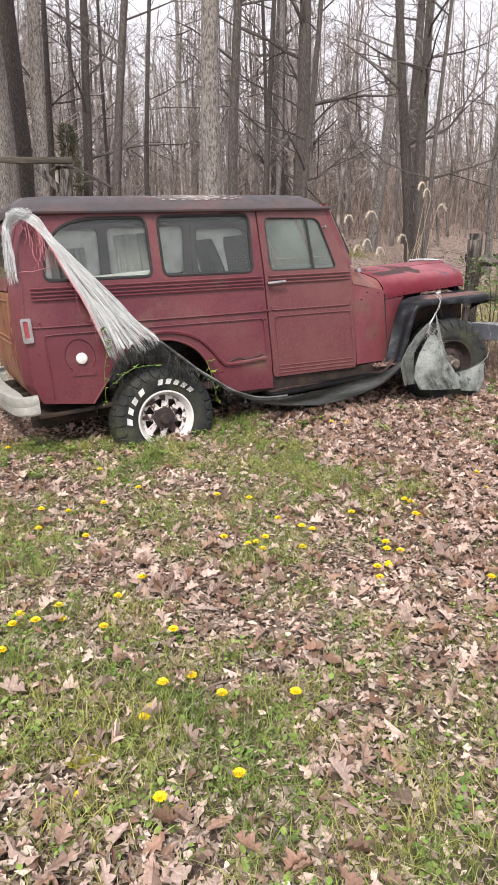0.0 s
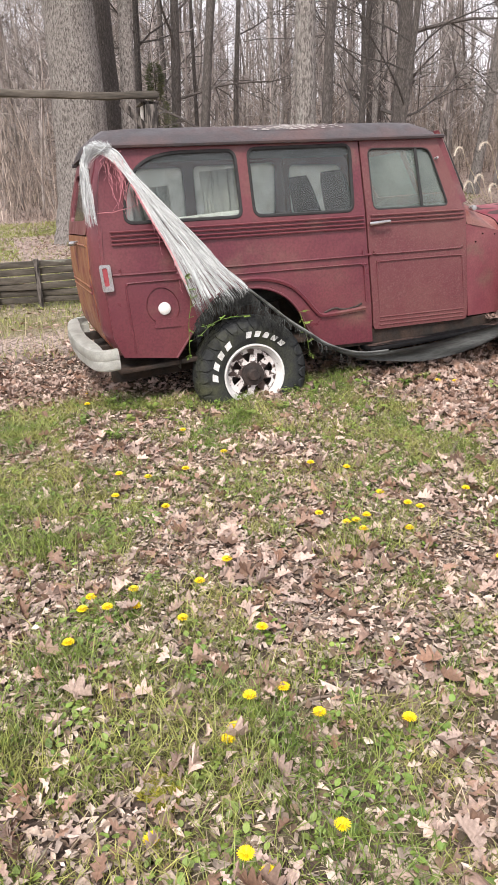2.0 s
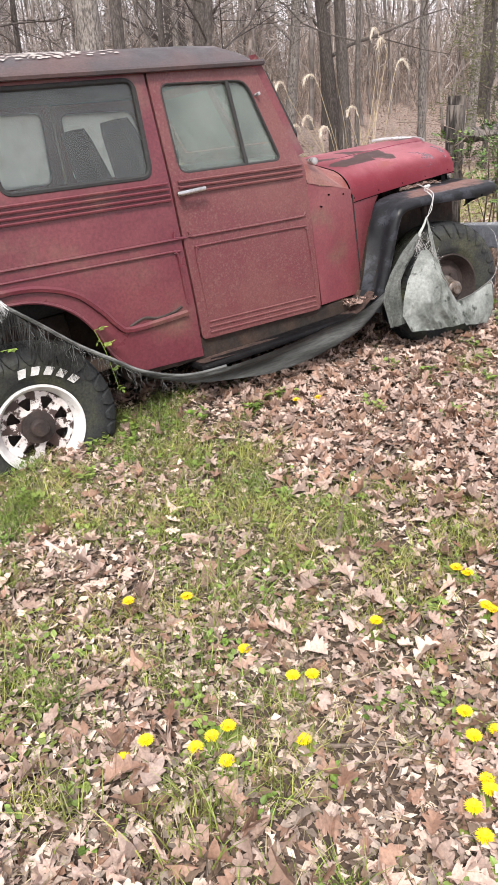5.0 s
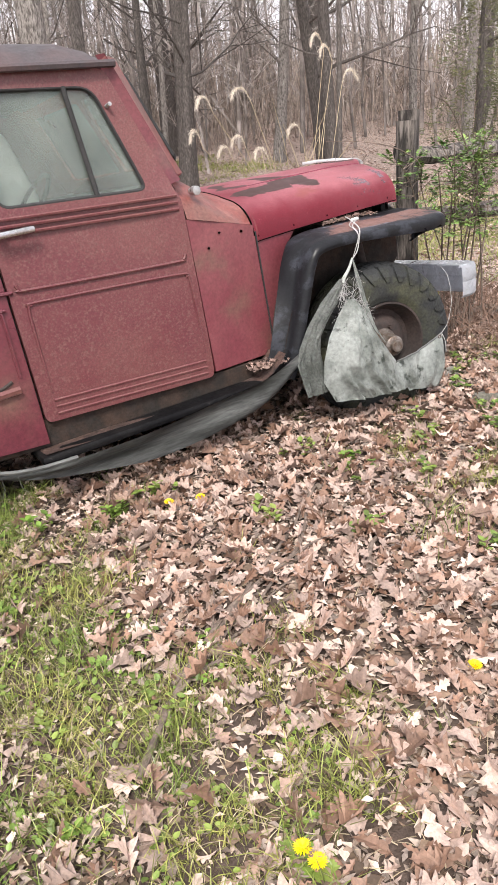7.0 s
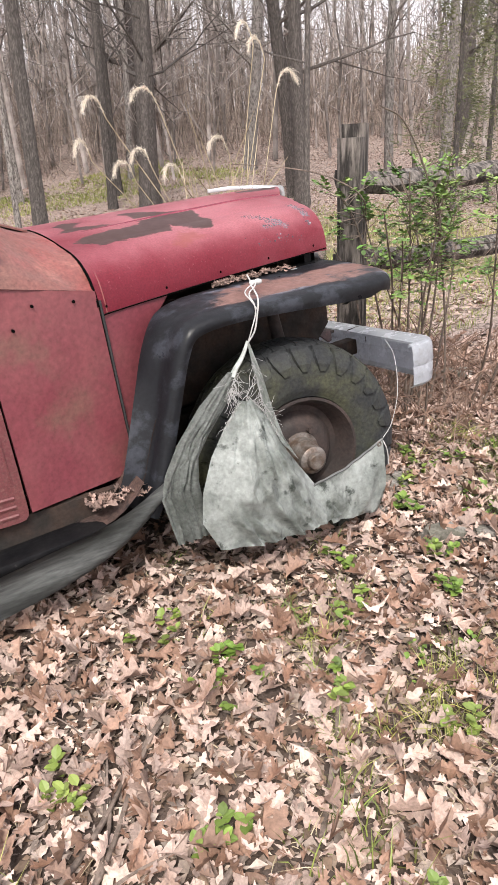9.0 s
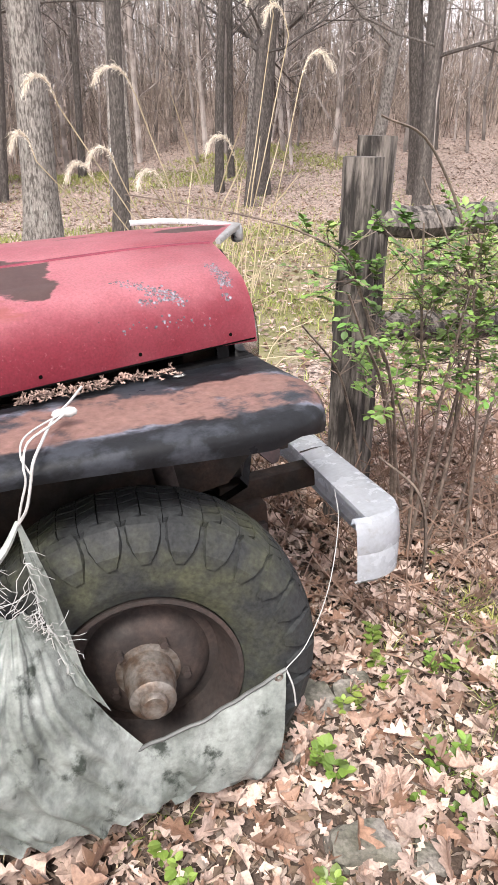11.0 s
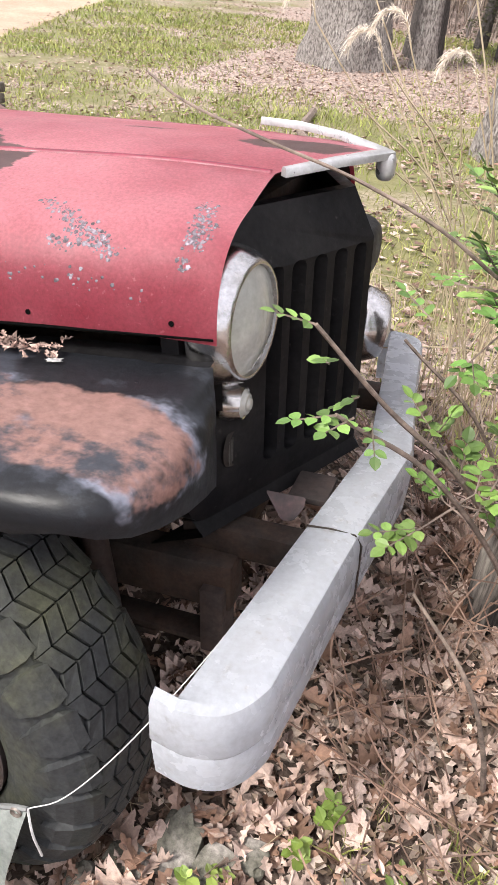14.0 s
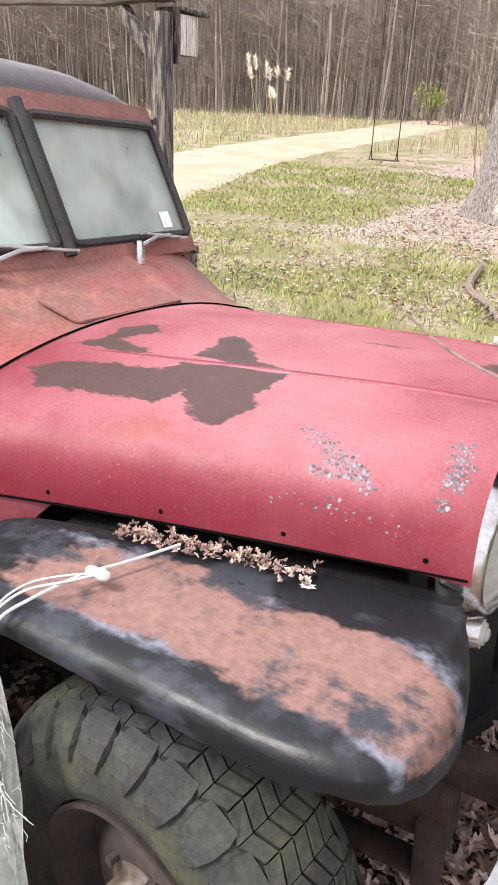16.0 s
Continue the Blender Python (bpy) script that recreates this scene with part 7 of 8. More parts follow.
    part("eyelet_cord", tube(bmesh.new(), smooth_line([(2.458, -0.082, 0.828), (2.47, -0.096, 0.87), (2.486, -0.104, 0.915), (2.488, -0.100, 0.945), (2.505, -0.05, 0.966), (2.555, -0.008, 0.977), (2.585, 0.03, 0.980)], 6), 0.0022, 6), M_string, root)
    part("eyelet_cord", tube(bmesh.new(), smooth_line([(2.497, -0.100, 0.925), (2.487, -0.085, 0.955), (2.50, -0.035, 0.970), (2.545, 0.008, 0.977), (2.585, 0.03, 0.980)], 6), 0.0020, 6), M_string, root)
    part("knot", lathe([(0.0, 0.026), (0.007, 0.022), (0.011, 0.010), (0.008, 0.0), (0.010, -0.009), (0.007, -0.020), (0.0, -0.025)], 10, "x", (2.583, 0.03, 0.981)), M_string, root, smooth=60)
    part("tie_string", tube(bmesh.new(), smooth_line([(2.938, -0.114, 0.345), (3.0, -0.10, 0.385), (3.08, -0.055, 0.475), (3.16, 0.04, 0.575), (3.199, 0.13, 0.618)], 6), 0.0011, 5), M_string, root, "thin white tie string")
    part("tie_string", tube(bmesh.new(), smooth_line([(2.938, -0.114, 0.345), (2.948, -0.125, 0.30), (2.953, -0.12, 0.24)], 4), 0.0022, 5), M_string, root)
    return tagged(root, "mildewed grey tarp rag slung round the front wheel", "rag")


wheel_rag()


def leaf_drift():
    """Dry leaves caught between hood and fender."""
    rng = random.Random(4)
    v, f = [], []
    for k in range(330):
        if k < 260:
            x = 2.50 + 0.36 * rng.random()
            y = 0.168 + 0.17 * (x - 2.5) + rng.gauss(0, 0.012)
            p = CAR @ Vector((x, y, 0.972 - 0.05 * max(0, x - 2.6) + rng.random() * 0.012))
            oak_leaf(v, f, rng, p, rng.uniform(0.008, 0.024), 0.25)
        else:
            x = rng.uniform(1.86, 2.06)
            p = CAR @ Vector((x, rng.uniform(-0.05, 0.03), 0.452 + rng.random() * 0.02))
            oak_leaf(v, f, rng, p, rng.uniform(0.025, 0.045), 0.7)
    ob = raw("leaf_drift", v, f, M_drift)
    tagged(ob, "dry leaves caught along the fender and running board", "leaf litter", kind="stuff")


OAK = [(0.0, 0.0), (0.035, 0.10), (0.16, 0.17), (0.22, 0.23), (0.19, 0.29), (0.12, 0.34), (0.26, 0.42), (0.35, 0.50), (0.30, 0.56), (0.13, 0.60), (0.22, 0.70), (0.25, 0.77), (0.18, 0.81), (0.11, 0.81), (0.10, 0.92), (0.0, 1.0)]
OAK_SMALL = [(0.0, 0.0), (0.20, 0.20), (0.09, 0.33), (0.33, 0.50), (0.10, 0.63), (0.22, 0.77), (0.0, 1.0)]


def oak_leaf(v, f, rng, p, size, tilt):
    """Appends one lobed, curled leaf."""
    a = rng.uniform(0, 6.283)
    fold, curl = rng.uniform(-0.8, 1.3), rng.uniform(-0.9, 1.2)
    wide = rng.uniform(0.55, 1.0)
    e = Euler((rng.gauss(0, 0.4) * tilt, rng.gauss(0, 0.4) * tilt, a)).to_matrix()
    base = len(v)
    mid = (0.0, 0.34, 0.70, 1.0)
    shape = OAK if size > 0.05 else OAK_SMALL

    bend, twist = rng.uniform(-0.5, 0.5), rng.uniform(-1.0, 1.0)

    def put(x, y):
        z = fold * abs(x) + curl * (y - 0.45) ** 2 + twist * x * (y - 0.4) + (0.9 * x * x if fold > 0.6 else 0)
        k = 1 + rng.uniform(-0.17, 0.17)
        q = e @ Vector(((x * wide * k + bend * (y - 0.4) ** 2) * size, (y - 0.45 + (0.05 * (k - 1) if x else 0)) * size, z * size * 1.05))
        v.append((p[0] + q.x, p[1] + q.y, p[2] + q.z))

    for y in mid[1:3]:
        put(0, y)
    for x, y in shape:
        put(x, y)
    for x, y in shape[-2:0:-1]:
        put(-x, y)
    o = base + 2
    n = len(shape)
    half = n // 2
    r = [o + i for i in range(n)]
    left = [o] + [o + 2 * n - 2 - i for i in range(1, n - 1)] + [o + n - 1]
    for side in (r, left):
        for i in range(n - 1):
            tri = (side[i], side[i + 1], base if i < half else base + 1)
            f.append(tri)
        f.append((side[half], base + 1, base))


leaf_drift()

# ---- fences, posts and the swing ----
def old_fence():
    rng = random.Random(2)
    root = empty("log_fence", pose(0, 4.6, 0))
    for k in range(6):
        bm = boxed((-4.0, -0.03 + rng.uniform(-0.01, 0.01), 0.04 + 0.083 * k), (-0.42, 0.03, 0.112 + 0.083 * k), 0.012, 2)
        bmesh.ops.subdivide_edges(bm, edges=[e for e in bm.edges if e.calc_length() > 2], cuts=10)
        for v in bm.verts:
            v.co.z += 0.012 * math.sin(v.co.x * 3 + k) * 0.6
            v.co.y += 0.012 * math.sin(v.co.x * 5 + 2 * k)
        part("rail", bm, M_plank, root)
    for x in (-3.2, -2.4, -1.66, -1.16, -0.5):
        part("post", boxed((x - 0.03, -0.08, -0.1), (x + 0.03, -0.035, 0.56), 0.01), M_wood, root)
    return tagged(root, "low weathered plank fence with lichened boards", "fence")


old_fence()


def beam_frame():
    root = empty("timber_frame", pose(0, 3.44, 0))
    b = boxed((-3.6, -0.055, 2.175), (0.185, 0.055, 2.24), 0.012, 2)
    bmesh.ops.subdivide_edges(b, edges=[e for e in b.edges if e.calc_length() > 2], cuts=14)
    for v in b.verts:
        v.co.z += 0.01 * math.sin(v.co.x * 4.2) + 0.006 * math.sin(v.co.x * 11 + v.co.y * 60)
    part("crossbeam", b, M_plank, root, "lichen-covered crossbeam")
    for x in (0.105, -3.45):
        part("upright", boxed((x - 0.055, -0.05, -0.1), (x + 0.055, 0.05, 2.125), 0.01, 2), M_wood, root)
        s = -1 if x > -1 else 1
        part("brace", tube(bmesh.new(), [(x + s * 0.30, 0, 2.14), (x + s * 0.03, 0, 1.87)], 0.05, 4), M_wood, root)
    return tagged(root, "old timber frame with a mossy crossbeam", "timber frame")


beam_frame()


def birdhouse():
    """A plank nest box on the back of the frame's upright, under a tilted lid."""
    root = empty("birdhouse", pose(0.045, 3.525, 1.90))
    M_bird = mat("bleached_birdhouse_board", (0.60, 0.57, 0.54), 0.85, other=(0.34, 0.30, 0.27), scale=14, share=0.4, grain=0.25, stretch=(1, 1, 0.15))
    for k in range(3):
        part("side_board", boxed((0.125, 0.003 + 0.062 * k, 0.0), (0.142, 0.062 + 0.062 * k, 0.222), 0.003), M_bird, root)
        part("side_board", boxed((0.0, 0.003 + 0.062 * k, 0.0), (0.017, 0.062 + 0.062 * k, 0.222), 0.003), M_bird, root)
    front = plate(rounded([(0.017, 0.0), (0.125, 0.0), (0.125, 0.222), (0.017, 0.222)], 0.002, 2), [[(0.071 + 0.018 * math.cos(a), 0.15 + 0.018 * math.sin(a)) for a in np.linspace(0, 2 * math.pi, 17)[:-1]]], lambda u, w, d: Vector((u, 0.190 + d, w)), 0.015)
    part("front_board", front, M_wood, root, "weathered front with a round hole")
    part("back_board", boxed((0.0, -0.018, -0.05), (0.142, 0.0, 0.25), 0.003), M_wood, root)
    part("floor_board", boxed((0.017, 0.003, 0.0), (0.125, 0.19, 0.015), 0.002), M_wood, root)
    lid = boxed((-0.03, -0.02, 0.228), (0.172, 0.275, 0.248), 0.004)
    for v in lid.verts:
        v.co.z += 0.05 * (0.2 - v.co.y)
    part("roof_board", lid, M_wood, root)
    return tagged(root, "bleached wooden birdhouse fixed behind the frame's upright", "birdhouse")


birdhouse()


def swing():
    x0, x1, y, z = -3.70, -3.06, 16.5, 0.60
    root = empty("rope_swing", pose(0, 0, 0))
    part("seat", boxed((x0 - 0.04, y - 0.09, z - 0.03), (x1 + 0.04, y + 0.09, z), 0.01), M_wood, root, "grey board seat")
    for x in (x0, x1):
        part("rope", tube(bmesh.new(), [(x, y - 0.07, z), (x, y, z + 0.22), (x, y, 6.62)], 0.013, 6), M_under, root)
        part("rope", tube(bmesh.new(), [(x, y + 0.07, z), (x, y, z + 0.22)], 0.012, 6), M_under, root)
    part("limb", tube(bmesh.new(), smooth_line([(0.5, 13.0, 5.6), (-1.2, 14.4, 6.4), (-3.0, 16.3, 6.7), (-4.6, 17.4, 7.0)], 5), [0.16 - 0.006 * k for k in range(16)], 8), M_bark, root, "thick oak limb the ropes hang from")
    return tagged(root, "board swing hanging on two ropes from an oak limb", "swing")


swing()


def split_post(x, y, h, lean, seed):
    rng = random.Random(seed)
    root = empty("split_rail_post", pose(x, y, gz(x, y), lean[0], lean[1], seed * 40))
    for side, w in ((-1, 0.062), (1, 0.05)):
        rows = []
        for k in range(10):
            z = -0.15 + (h + 0.15) * k / 9 + (0.03 * side if k == 9 else 0)
            ring = []
            for i in range(14):
                a = 2 * math.pi * i / 14
                q = 1 + 0.10 * math.sin(5 * a + seed) + 0.05 * math.sin(9 * a + 0.7 * k) + rng.gauss(0, 0.015)
                ring.append((side * 0.058 + w * 0.86 * q * math.copysign(abs(math.cos(a)) ** 0.7, math.cos(a)), 0.062 * q * math.copysign(abs(math.sin(a)) ** 0.7, math.sin(a)), z))
            rows.append(ring)
        part("half_log", loft(bmesh.new(), rows, closed=True, caps=True), M_wood, root, smooth=50)
    return tagged(root, "split grey fence post, cracked down its length", "fence post", "split-rail posts")


def split_rail(a, b, r, seed):
    rng = random.Random(seed)
    pts = [Vector(a).lerp(Vector(b), k / 10) + Vector((0, rng.gauss(0, 0.012), rng.gauss(0, 0.012))) for k in range(11)]
    rows = []
    for p, u, v in frames_along(pts):
        rows.append([p + u * (r * math.cos(t) * (1.15 + 0.12 * math.sin(3 * t + seed))) + v * (r * math.sin(t) * 0.8) for t in np.linspace(0, 2 * math.pi, 9)[:-1]])
    ob = part("fence_rail", loft(bmesh.new(), rows, closed=True, caps=True), M_wood, smooth=40)
    return tagged(ob, "weathered split rail resting in the fence posts", "fence rail", "split rails")


split_post(3.66, 0.95, 1.375, (0, 0), 1)
split_post(6.35, 1.15, 1.30, (2, 1), 2)
split_post(9.0, 1.4, 1.30, (-2, 1), 3)
split_rail((3.60, 0.95, 1.175), (6.45, 1.14, 1.16), 0.055, 1)
split_rail((3.60, 0.95, 0.80), (6.45, 1.14, 0.72), 0.055, 2)
split_rail((6.25, 1.14, 1.15), (9.1, 1.4, 1.16), 0.055, 3)
split_rail((6.25, 1.14, 0.74), (9.1, 1.4, 0.72), 0.055, 4)


# ---- shrubs and tall grass ----
def leaflet(v, f, p, d, up, size, rng):
    """One pointed oval leaf with a midrib fold."""
    d = d.normalized()
    s = d.cross(up)
    s = s.normalized() if s.length > 1e-4 else d.orthogonal().normalized()
    n = s.cross(d)
    b = len(v)
    rows = ((0.0, 0.0), (0.25, 0.30), (0.55, 0.36), (0.82, 0.22), (1.0, 0.0))
    for t, w in rows:
        c = p + d * (t * size) - n * (0.12 * t * t * size)
        v.append(tuple(c))
        if w:
            v.append(tuple(c + s * (w * size) + n * (0.06 * size)))
            v.append(tuple(c - s * (w * size) + n * (0.06 * size)))
    m = [b, b + 1, b + 4, b + 7, b + 10]
    f += [(m[0], b + 2, m[1]), (m[0], m[1], b + 3), (m[1], b + 2, b + 5, m[2]), (m[1], m[2], b + 6, b + 3), (m[2], b + 5, b + 8, m[3]), (m[2], m[3], b + 9, b + 6), (m[3], b + 8, m[4]), (m[3], m[4], b + 9)]


def sprig(v, f, bm, rng, p, d, n, size):
    """A twig end with pinnate leaflets."""
    d = d.normalized()
    q = p + d * (0.018 * n)
    tube(bm, [p, q], [0.0018, 0.001], 3, caps=False)
    side = d.cross(Vector((0, 0, 1)))
    side = side.normalized() if side.length > 1e-3 else Vector((1, 0, 0))
    for k in range(n):
        c = p.lerp(q, (k + 0.5) / n)
        for s in (-1, 1):
            leaflet(v, f, c, side * s + d * 0.5 + Vector((0, 0, rng.uniform(-0.1, 0.3))), Vector((rng.gauss(0, .3), rng.gauss(0, .3), 1)), size * rng.uniform(0.7, 1.15), rng)
    leaflet(v, f, q, d, Vector((0, 0, 1)), size, rng)


def rose_bush():
    rng = random.Random(12)
    x, y = 3.78, 0.72
    root = empty("briar_bush", pose(0, 0, 0))
    canes = [[(3.82, 0.55, 0.0), (3.70, 0.62, 0.5), (3.52, 0.66, 0.95), (3.36, 0.52, 1.14), (3.20, 0.48, 1.225), (3.05, 0.46, 1.27), (2.90, 0.50, 1.30), (2.78, 0.62, 1.315)],
             [(3.90, 0.50, 0.0), (3.88, 0.52, 0.6), (3.80, 0.55, 1.1), (3.62, 0.55, 1.42), (3.42, 0.50, 1.50)],
             [(3.72, 0.70, 0.0), (3.62, 0.60, 0.45), (3.44, 0.42, 0.80), (3.30, 0.30, 0.98), (3.20, 0.22, 1.12)],
             [(3.70, 0.66, 0.0), (3.58, 0.52, 0.5), (3.40, 0.32, 0.86), (3.25, 0.17, 1.03)],
             [(3.95, 0.75, 0.0), (4.02, 0.80, 0.5), (3.98, 0.85, 1.0), (3.84, 0.9, 1.32)],
             [(3.85, 0.80, 0.0), (3.72, 0.82, 0.6), (3.56, 0.80, 1.0), (3.40, 0.74, 1.16)],
             [(3.70, 0.80, 0.0), (3.60, 0.78, 0.4), (3.46, 0.70, 0.74), (3.28, 0.62, 0.94)],
             [(4.05, 0.42, 0.0), (4.12, 0.30, 0.5), (4.30, 0.22, 0.95), (4.52, 0.25, 1.25)],
             [(4.0, 0.45, 0.0), (3.92, 0.28, 0.45), (3.78, 0.16, 0.85), (3.72, 0.12, 1.15)],
             [(3.66, 0.42, 0.0), (3.60, 0.34, 0.28), (3.52, 0.30, 0.50), (3.40, 0.34, 0.62)],
             [(3.90, 0.62, 0.0), (4.1, 0.7, 0.6), (4.25, 0.8, 1.0), (4.3, 0.9, 1.25)],
             [(3.74, 0.62, 0.0), (3.68, 0.56, 0.5), (3.62, 0.50, 0.85), (3.57, 0.46, 1.06), (3.54, 0.44, 1.24)],
             [(3.72, 0.60, 0.0), (3.70, 0.50, 0.6), (3.69, 0.43, 0.92), (3.68, 0.38, 1.12)],
             [(3.78, 0.58, 0.0), (3.80, 0.52, 0.6), (3.76, 0.46, 0.98), (3.66, 0.42, 1.16)],
             [(3.80, 0.66, 0.0), (3.86, 0.62, 0.6), (3.88, 0.58, 0.95), (3.80, 0.54, 1.2)]]
    bm_s, v, f = bmesh.new(), [], []
    for c in canes:
        pts = smooth_line(c, 6)
        n = len(pts)
        bm = bmesh.new()
        tube(bm, pts, [(0.0028 if c is canes[0] else 0.0058) * (1 - 0.75 * k / n) + 0.0012 for k in range(n)], 6)
        part("cane", bm, M_stick, root, smooth=60)
        for k in range(n // 3, n):
            for _ in range(5):
                if rng.random() < (0.6 if pts[k].x > 3.42 else 0.0) and 0.72 < pts[k].z < 1.16:
                    d = Vector((rng.gauss(0, 1), rng.gauss(0, 1), rng.gauss(0.3, 0.6))).normalized()
                    e = pts[k] + d * rng.uniform(0.05, 0.16)
                    tube(bm_s, [pts[k], e], [0.0025, 0.0015], 3, caps=False)
                    for _ in range(2):
                        sprig(v, f, bm_s, rng, e, d + Vector((rng.gauss(0, .5), rng.gauss(0, .5), 0.2)), rng.choice((2, 3, 3, 4)), rng.uniform(0.016, 0.032))
    for p, d in (((3.20, 0.22, 1.12), (-0.6, -0.3, 0.2)), ((3.25, 0.17, 1.03), (-0.5, -0.2, -0.1)), ((3.27, 0.19, 1.02), (-0.3, -0.6, 0)), ((3.29, 0.22, 1.0), (0.2, -0.6, -0.2)), ((3.22, 0.24, 1.06), (-0.3, 0.5, -0.2)), ((3.33, 0.35, 1.10), (-0.5, 0.2, 0.3)), ((3.26, 0.28, 1.0), (-0.5, 0.2, -0.5))):
        sprig(v, f, bm_s, rng, Vector(p), Vector(d), 3, 0.021)
    tagged(part("twig_mass", bm_s, M_stick, root, smooth=0), "fine thorny side shoots", kind="stuff")
    raw("leaves", v, f, M_briar, root, "fresh green leaflets")
    return tagged(root, "thorny briar bush just in green leaf by the post", "shrub")


rose_bush()


def arch_vine():
    """A thin vine creeping up the frayed tarp at the rear wheel arch."""
    rng = random.Random(19)
    root = empty("vine", CAR)
    bm_s, v, f = bmesh.new(), [], []
    lines = [[(-0.44, -0.12, 0.60), (-0.42, -0.125, 0.80), (-0.385, -0.125, 0.95), (-0.40, -0.12, 1.10)], [(-0.36, -0.15, 0.72), (-0.25, -0.16, 0.79), (-0.12, -0.16, 0.80), (-0.02, -0.15, 0.79)], [(0.42, -0.02, 0.45), (0.40, -0.03, 0.62), (0.37, -0.03, 0.74)]]
    for line in lines:
        pts = smooth_line(line, 5)
        part("stem", tube(bmesh.new(), pts, 0.0018, 5), M_weed, root, smooth=60)
        for p in pts[::2]:
            sprig(v, f, bm_s, rng, p, Vector((rng.gauss(0, 1), rng.gauss(-0.5, 0.4), rng.gauss(0.2, 0.6))), rng.choice((1, 2, 2)), rng.uniform(0.018, 0.034))
    part("leaf_stalks", bm_s, M_weed, root, smooth=0)
    raw("leaves", v, f, M_weed, root, "fresh green leaves")
    return tagged(root, "young green vine creeping up the frayed tarpaulin", "vine")


arch_vine()


def road_reeds():
    """Tall dry reeds on the verge of the track."""
    rng = random.Random(23)
    x0, y0 = -13.7, 29.3
    z0 = gz(x0, y0)
    root = empty("tall_reeds", pose(x0, y0, z0))
    for k in range(11):
        base = Vector((rng.gauss(0, 0.5), rng.gauss(0, 0.4), -0.05))
        tip = base + Vector((rng.gauss(-0.15, 0.35), rng.gauss(0, 0.2), rng.uniform(1.6, 3.1)))
        pts = smooth_line([base, base.lerp(tip, 0.55) + Vector((0.05, 0, 0.06)), tip], 5)
        part("stem", tube(bmesh.new(), pts, 0.012, 4), M_strawgrass, root)
        v, f = [], []
        for _ in range(70):
            a = pts[-3].lerp(pts[-1], rng.random())
            d = Vector((rng.gauss(0, 0.10), rng.gauss(0, 0.10), rng.uniform(0.02, 0.22)))
            b = len(v)
            v += [tuple(a), tuple(a + d * 0.5 + Vector((0.014, 0, 0))), tuple(a + d), tuple(a + d * 0.5 - Vector((0.014, 0, 0)))]
            f.append((b, b + 1, b + 2, b + 3))
        raw("plume", v, f, M_plume, root, "pale seed plume")
    return tagged(root, "tall dry reeds with pale plumes beside the track", "reeds")


road_reeds()


def leafing_shrub(x, y, h, r, seed):
    """A bare-stemmed shrub in its first yellow-green leaf."""
    rng = random.Random(seed)
    root = empty("leafing_shrub", pose(x, y, gz(x, y)))
    v, f = [], []
    for k in range(14):
        a, q = rng.uniform(0, 6.28), r * rng.uniform(0.4, 1.0)
        tip = Vector((q * math.cos(a), q * math.sin(a), h * rng.uniform(0.6, 1.0)))
        pts = smooth_line([(0, 0, -0.05), tip * 0.5 + Vector((0, 0, 0.15 * h)), tip], 4)
        part("stem", tube(bmesh.new(), pts, [0.02 - 0.0018 * i for i in range(len(pts))], 4), M_stick, root)
        for _ in range(110):
            p = along(pts, rng.uniform(0.35, 1.0)) + Vector((rng.gauss(0, 0.13), rng.gauss(0, 0.13), rng.gauss(0, 0.12)))
            leaflet(v, f, p, Vector((rng.gauss(0, 1), rng.gauss(0, 1), rng.gauss(0.2, 0.5))), Vector((0, 0, 1)), rng.uniform(0.06, 0.13), rng)
    raw("leaves", v, f, M_spring, root, "yellow-green young leaves")
    return tagged(root, "shrub just leafing out yellow-green beyond the track", "shrub")


leafing_shrub(-12.4, 47.0, 2.4, 1.5, 3)


def dry_stems():
    """Bare canes and dead weeds round the fence post and bumper."""
    rng = random.Random(31)
    bm = bmesh.new()
    for k in range(460):
        x, y = rng.uniform(3.42, 4.6), rng.uniform(0.05, 1.5)
        p = Vector((x, y, gz(x, y) - 0.02))
        q = p + Vector((rng.gauss(0, 0.22), rng.gauss(0, 0.22), rng.uniform(0.06, 0.42)))
        m = p.lerp(q, 0.5) + Vector((rng.gauss(0, .07), rng.gauss(0, .07), 0.05))
        tube(bm, smooth_line([p, m, q], 3), 0.0022, 3, caps=False)
    ob = part("dead_stems", bm, M_dead, smooth=0)
    tagged(ob, "tangle of dead stems round the fence post", "dead weeds", kind="stuff")


dry_stems()


